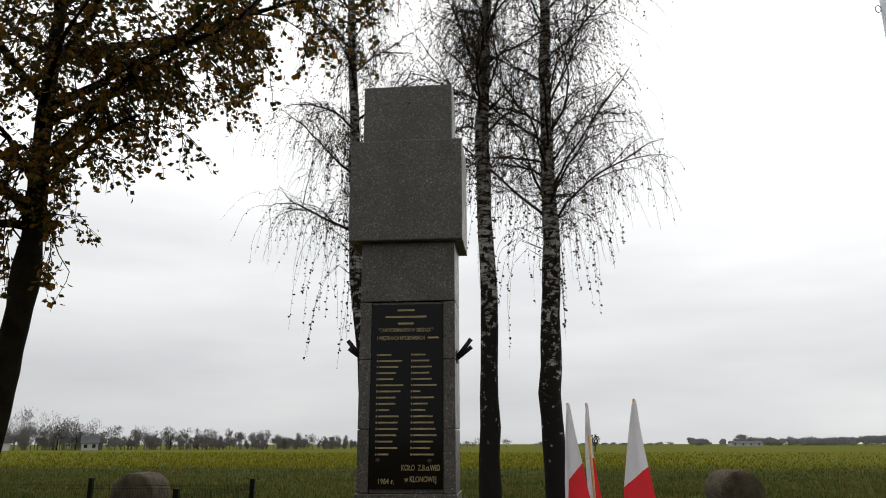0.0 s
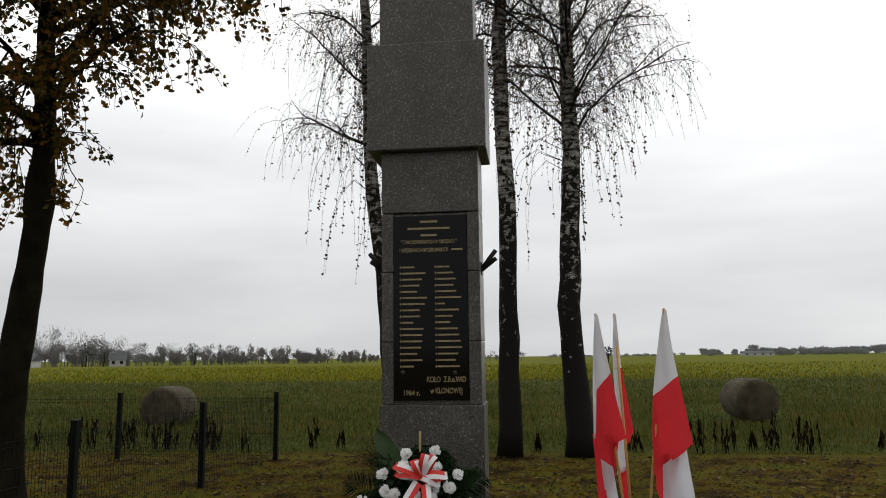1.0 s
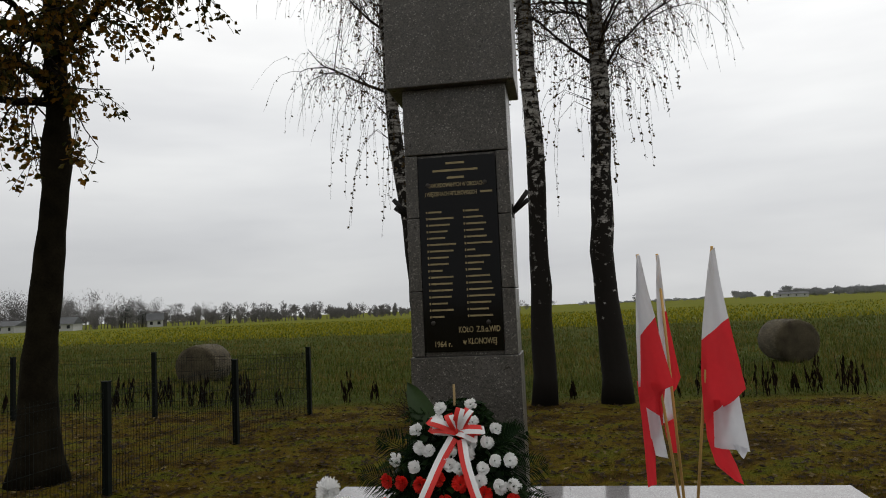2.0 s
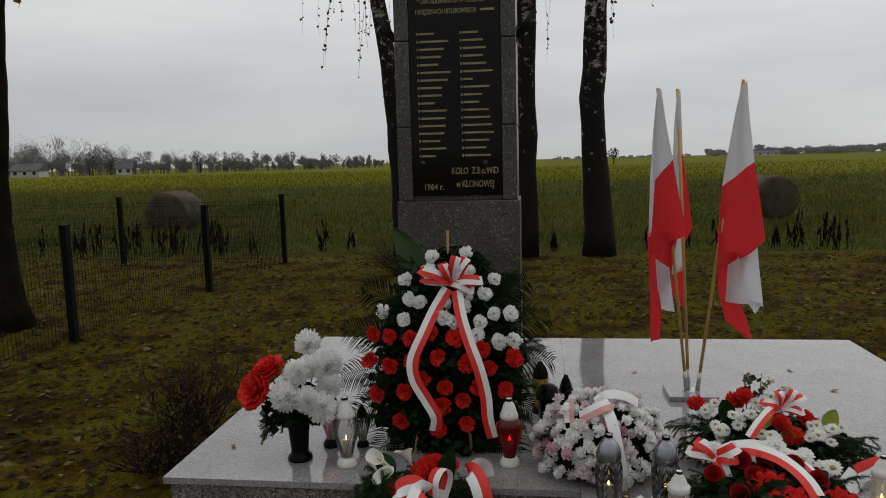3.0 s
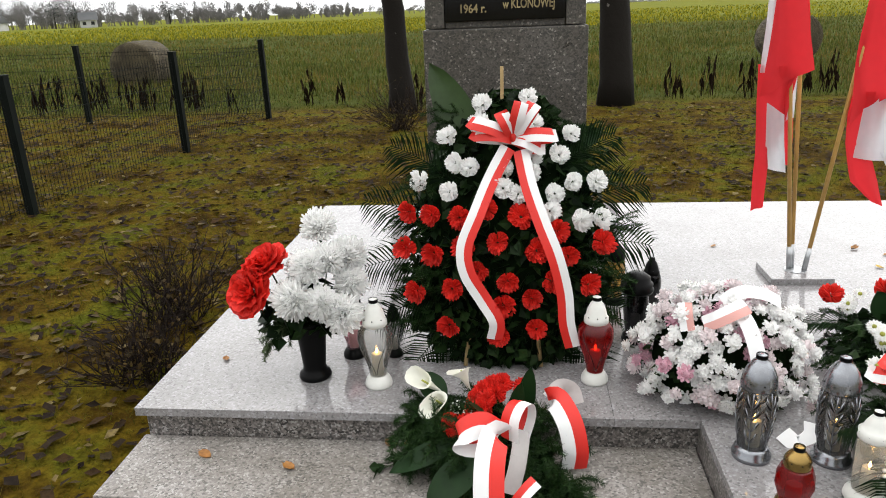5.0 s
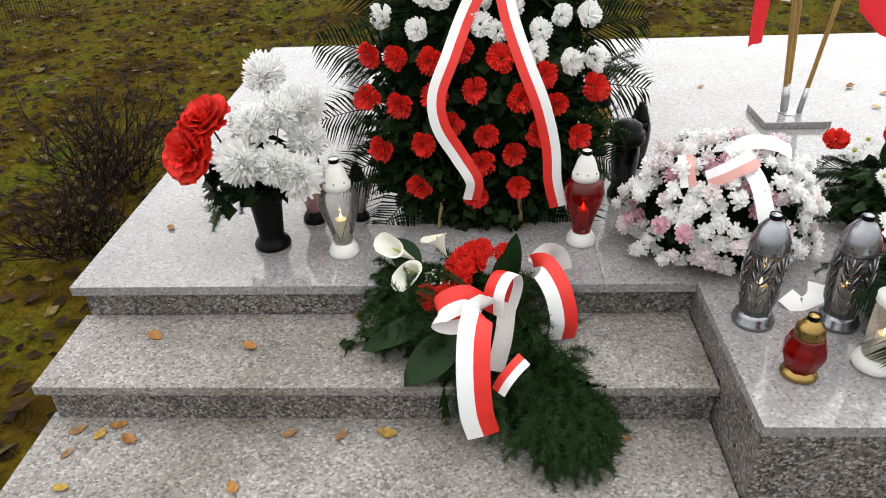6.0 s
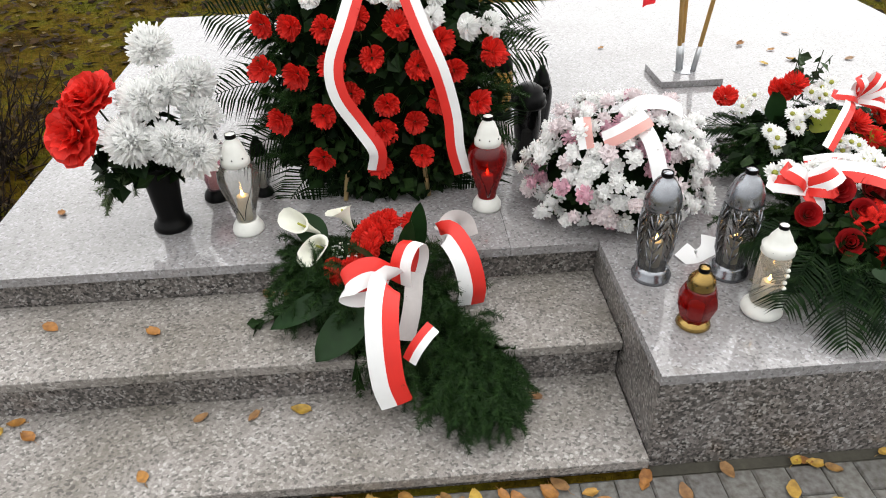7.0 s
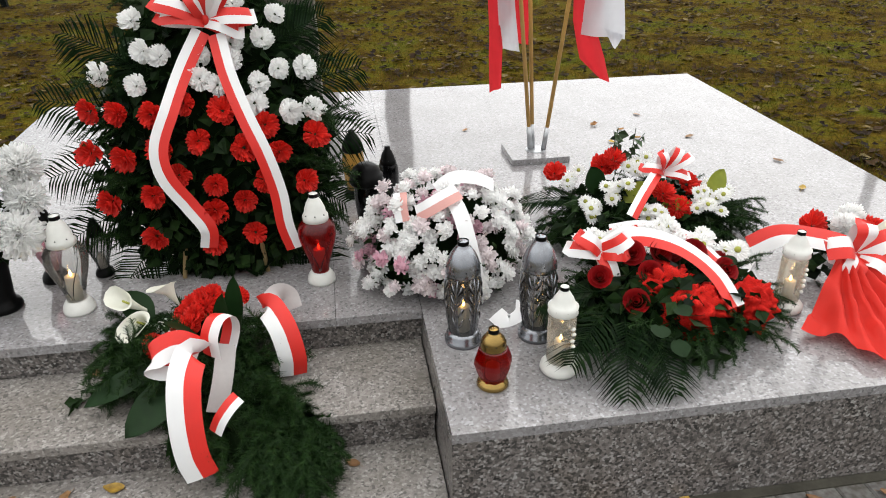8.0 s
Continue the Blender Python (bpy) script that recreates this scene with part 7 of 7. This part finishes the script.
def build_flags():
    stand = tagged(empty("flag_stand", pose(0.79, 6.016, TOP)), "square granite block with steel sockets for flagpoles", "flag stand")
    inv = stand.matrix_basis.inverted()
    part("block", box(bmesh.new(), 0.637, 0.944, 5.886, 6.146, TOP + 0.0005, TOP + 0.034, 0.004), MAT_POLISHED, stand).matrix_basis = inv
    feet = ((0.768, 6.03), (0.786, 6.05), (0.832, 6.0))
    tops = ((0.565, 6.03, 2.37), (0.735, 6.3, 2.38), (1.072, 6.02, 2.40))
    part("plate", lathe(bmesh.new(), [(0.055, TOP + 0.034), (0.055, TOP + 0.037), (0.052, TOP + 0.038)], 24, (0.795, 6.02, 0)), MAT_STEEL, stand, "round steel plate").matrix_basis = inv
    for (x, y), t in zip(feet, tops):
        f = Vector((x, y, TOP + 0.0375))
        d = (Vector(t) - f).normalized()
        part("socket", tube(bmesh.new(), [f, f + d * 0.125], 0.0135, 12), MAT_STEEL, stand, "grey steel socket").matrix_basis = inv
    labels = ("limp white and red flag on a slanting pine pole", "narrowly furled white and red flag on a pole", "hanging white and red flag on outward leaning pole")
    for (x, y), t, folds, lab, s, sway in zip(feet, tops, (FLAG_LEFT, FLAG_MIDDLE, FLAG_RIGHT), labels, (1, 7, 4), (0.07, 0.02, 0.045)):
        flag((x, y, TOP + 0.04), t, folds, lab, s, sway)


build_flags()

# ---- white pole beyond the platform ----
MAT_PAINT = simple("white_painted_steel", (0.6, 0.62, 0.65), 0.4, spread=0.08)


def build_pole():
    root = tagged(empty("flagpole", pose(4.38, 7.76, 0)), "tall white painted flagpole with rope hook at its top", "flagpole")
    part("mast", tube(bmesh.new(), [(0, 0, -0.1), (0, 0, 3.0), (0, 0, 7.3)], [0.05, 0.046, 0.04], 14), MAT_PAINT, root)
    ring = [(-0.07 + 0.03 * math.cos(a), 0, 6.75 + 0.045 * math.sin(a)) for a in (2 * math.pi * i / 12 for i in range(13))]
    part("hook", tube(bmesh.new(), ring, 0.006, 6, cap=False), MAT_STEEL, root, "grey rope hook")


build_pole()


# ---- fallen leaves ----
LEAF_TONES = [(0.32, 0.15, 0.025), (0.24, 0.1, 0.025), (0.38, 0.25, 0.03), (0.16, 0.07, 0.025), (0.22, 0.12, 0.045)]


def object_toned(name, tones, rough):
    """Colour that differs from object to object."""
    m, t, b = material(name)
    r = ramp(t, [(i / (len(tones) - 1), c) for i, c in enumerate(tones)], t.nodes.new("ShaderNodeObjectInfo").outputs["Random"])
    n = tex(t, "ShaderNodeTexNoise", place(t), Scale=55.0, Detail=3.0)
    t.links.new(blend(t, r.outputs[0], ramp(t, [(0.3, (0.6, 0.55, 0.5)), (0.7, (1.2, 1.2, 1.2))], n.outputs["Fac"]).outputs[0], 1.0, "MULTIPLY"), b.inputs["Base Color"])
    b.inputs["Roughness"].default_value = rough
    return m


MAT_LEAF_SINGLE = object_toned("fallen_leaf", LEAF_TONES, 0.6)


def fallen_leaf_mesh(seed):
    """A curled birch or lime leaf with a stalk."""
    RNG.seed(seed)
    bm = bmesh.new()
    rows = []
    curl = rnd(0.15, 0.5)
    for i in range(7):
        f = i / 6
        w = 0.021 * math.sin(math.pi * min(1, 0.08 + 0.9 * f)) ** 0.7 * (1 - 0.25 * f) * rnd(0.92, 1.08)
        x = -0.03 + 0.06 * f
        z = 0.006 + 0.012 * (f - 0.5) ** 2 * 4 * curl
        rows.append([bm.verts.new((x, s * w, z + curl * 0.016 * s * s + rnd(-0.001, 0.001))) for s in (-1, -0.5, 0, 0.5, 1)])
    for a, b in zip(rows, rows[1:]):
        for k in range(4):
            bm.faces.new((a[k], a[k + 1], b[k + 1], b[k])).smooth = True
    tube(bm, [(-0.03, 0, 0.008), (-0.042, 0.003, 0.004), (-0.052, 0.0, 0.004)], 0.0009, 3)
    low = min(v.co.z for v in bm.verts)
    for v in bm.verts:
        v.co.z -= low
    me = bpy.data.meshes.new("fallen_leaf")
    bm.to_mesh(me)
    bm.free()
    me.materials.append(MAT_LEAF_SINGLE)
    return me


def fallen_leaves():
    kinds = [fallen_leaf_mesh(300 + i) for i in range(5)]
    rs = random.Random(12)
    spots = []
    # on the treads, along the foot of the steps, on the pavers
    for x, y, z in ((-1.46, 4.44, TREAD_2), (-1.12, 4.60, TREAD_2), (-1.05, 4.59, TREAD_2), (-1.8, 4.5, TREAD_2), (-1.98, 4.22, TREAD_3), (-1.90, 4.2, TREAD_3), (-1.86, 4.24, TREAD_3), (-1.80, 4.18, TREAD_3),
                    (-1.30, 4.21, TREAD_3), (-1.14, 4.20, TREAD_3), (-1.0, 4.21, TREAD_3), (-1.42, 4.0, TREAD_3), (-1.92, 3.99, TREAD_3), (-0.28, 4.2, TREAD_3), (-1.97, 4.12, TREAD_3), (-1.9, 5.0, TOP)):
        spots.append((x, y, z))
    for x, y in ((1.27, 6.14), (1.43, 6.18), (1.73, 6.15), (2.01, 5.71), (1.92, 5.35), (1.4, 6.34), (1.27, 6.45), (1.6, 6.6), (0.5, 6.5)):
        spots.append((x, y, TOP))
    for _ in range(36):
        spots.append((rs.uniform(-0.95, 0.0), rs.uniform(3.84, 3.915), PAVE))
    for _ in range(10):
        spots.append((rs.uniform(-1.9, -0.9), rs.uniform(3.84, 3.915), PAVE))
    for _ in range(22):
        spots.append((rs.uniform(0.02, 1.6), rs.uniform(3.72, 3.94), PAVE))
    for i, (x, y, z) in enumerate(spots):
        ob = new("fallen_leaf", kinds[i % 5])
        s = rs.uniform(0.65, 1.05)
        ob.matrix_basis = pose(x, y, z + 0.002, rs.uniform(-7, 7), rs.uniform(-7, 7), rs.uniform(0, 360)) @ Matrix.Scale(s, 4)
        tagged(ob, "dry yellow-brown fallen leaf curled at its edges", "leaf", group="fallen leaves on stone")


fallen_leaves()


def lawn_leaves():
    bm = bmesh.new()
    RNG.seed(32)
    for _ in range(22000):
        y = 2.5 + 12.8 * RNG.random() ** 0.9
        x = rnd(-1, 1) * (3 + y * 0.6) - 0.6
        if (LEFT - 0.02 < x < RIGHT + 0.02 and 3.8 < y < BACK + 0.02) or (y < 3.93 and x > -2.4):
            continue
        z = 0.02 + 0.03 * noise.noise((x * 0.35, y * 0.35, 0)) + rnd(0.004, 0.03)
        s = rnd(0.02, 0.055)
        a = rnd(0, 6.28)
        d, n = Vector((math.cos(a), math.sin(a), rnd(-0.3, 0.3))) * s, Vector((-math.sin(a), math.cos(a), rnd(-0.4, 0.4))) * s * 0.6
        p = Vector((x, y, z))
        vs = [bm.verts.new(v) for v in (p - d, p + n + Vector((0, 0, 0.006)), p + d, p - n + Vector((0, 0, 0.004)))]
        bm.faces.new(vs)
    ob = part("lawn_leaves", bm, foliage("brown_lawn_leaves", [(0.01, 0.006, 0.003), (0.022, 0.012, 0.005), (0.05, 0.027, 0.01), (0.015, 0.008, 0.004), (0.012, 0.007, 0.004), (0.16, 0.12, 0.05)], 0.8, 0.1))
    tagged(ob, "brown fallen leaves scattered over the lawn", kind="stuff")


lawn_leaves()

# ---- concrete pavers ----
MAT_PAVER = object_toned("concrete_paver", [(0.10, 0.098, 0.092), (0.13, 0.127, 0.118), (0.115, 0.112, 0.108), (0.15, 0.145, 0.135)], 0.9)
MAT_JOINT = simple("sandy_joint", (0.045, 0.042, 0.032), 0.95, spread=0.3, scale=80.0)


def build_pavement():
    root = tagged(part("pavement", box(bmesh.new(), -2.3, 4.2, -3.0, 3.922, -0.05, PAVE - 0.008), MAT_JOINT), "grey rectangular concrete pavers in staggered rows", "pavement", kind="structure")
    part("joint_strip", box(bmesh.new(), 0.0, 2.36, 3.9225, 3.9585, -0.05, PAVE - 0.006), MAT_JOINT, root, "sandy joint along the front block")
    box_me = bpy.data.meshes.new("paver")
    bm = box(bmesh.new(), -0.0485, 0.0485, -0.0985, 0.0985, -0.05, 0.0)
    bmesh.ops.bevel(bm, geom=[e for e in bm.edges if all(abs(v.co.z) < 1e-6 for v in e.verts)], offset=0.006, segments=1, affect="EDGES")
    bm.to_mesh(box_me)
    bm.free()
    box_me.materials.append(MAT_PAVER)
    rs = random.Random(3)
    rest = bmesh.new()
    for i in range(65):
        x = -2.25 + i * 0.1
        for j in range(34):
            y = 3.82 - j * 0.2 + (0.1 if i % 2 else 0)
            if y > 3.83:
                continue
            near = y > 3.2 and -1.4 < x < 2.4
            dz, rx, ry = rs.uniform(-0.002, 0.002), rs.uniform(-0.4, 0.4), rs.uniform(-0.4, 0.4)
            m = pose(x, y, PAVE + dz, rx, ry, 0)
            if near:
                ob = new("paver", box_me)
                ob.parent = root
                ob.matrix_basis = m
            else:
                vs = [rest.verts.new(m @ Vector(p)) for p in ((-0.046, -0.096, 0), (0.046, -0.096, 0), (0.046, 0.096, 0), (-0.046, 0.096, 0), (-0.05, -0.1, -0.01), (0.05, -0.1, -0.01), (0.05, 0.1, -0.01), (-0.05, 0.1, -0.01))]
                for q in ((0, 1, 2, 3), (4, 5, 1, 0), (5, 6, 2, 1), (6, 7, 3, 2), (7, 4, 0, 3)):
                    rest.faces.new([vs[k] for k in q])
        if i % 2:
            ob = new("half_paver", box_me)
            ob.parent = root
            ob.matrix_basis = pose(x, 3.868, PAVE, 0, 0, 0) @ Matrix.Diagonal((1, 0.48, 1, 1))
    ob = part("paver_field", rest, simple("concrete_pavers", (0.125, 0.122, 0.115), 0.9, spread=0.2, scale=50.0), root, "grey concrete pavers")
    ob["kind"] = "stuff"


build_pavement()
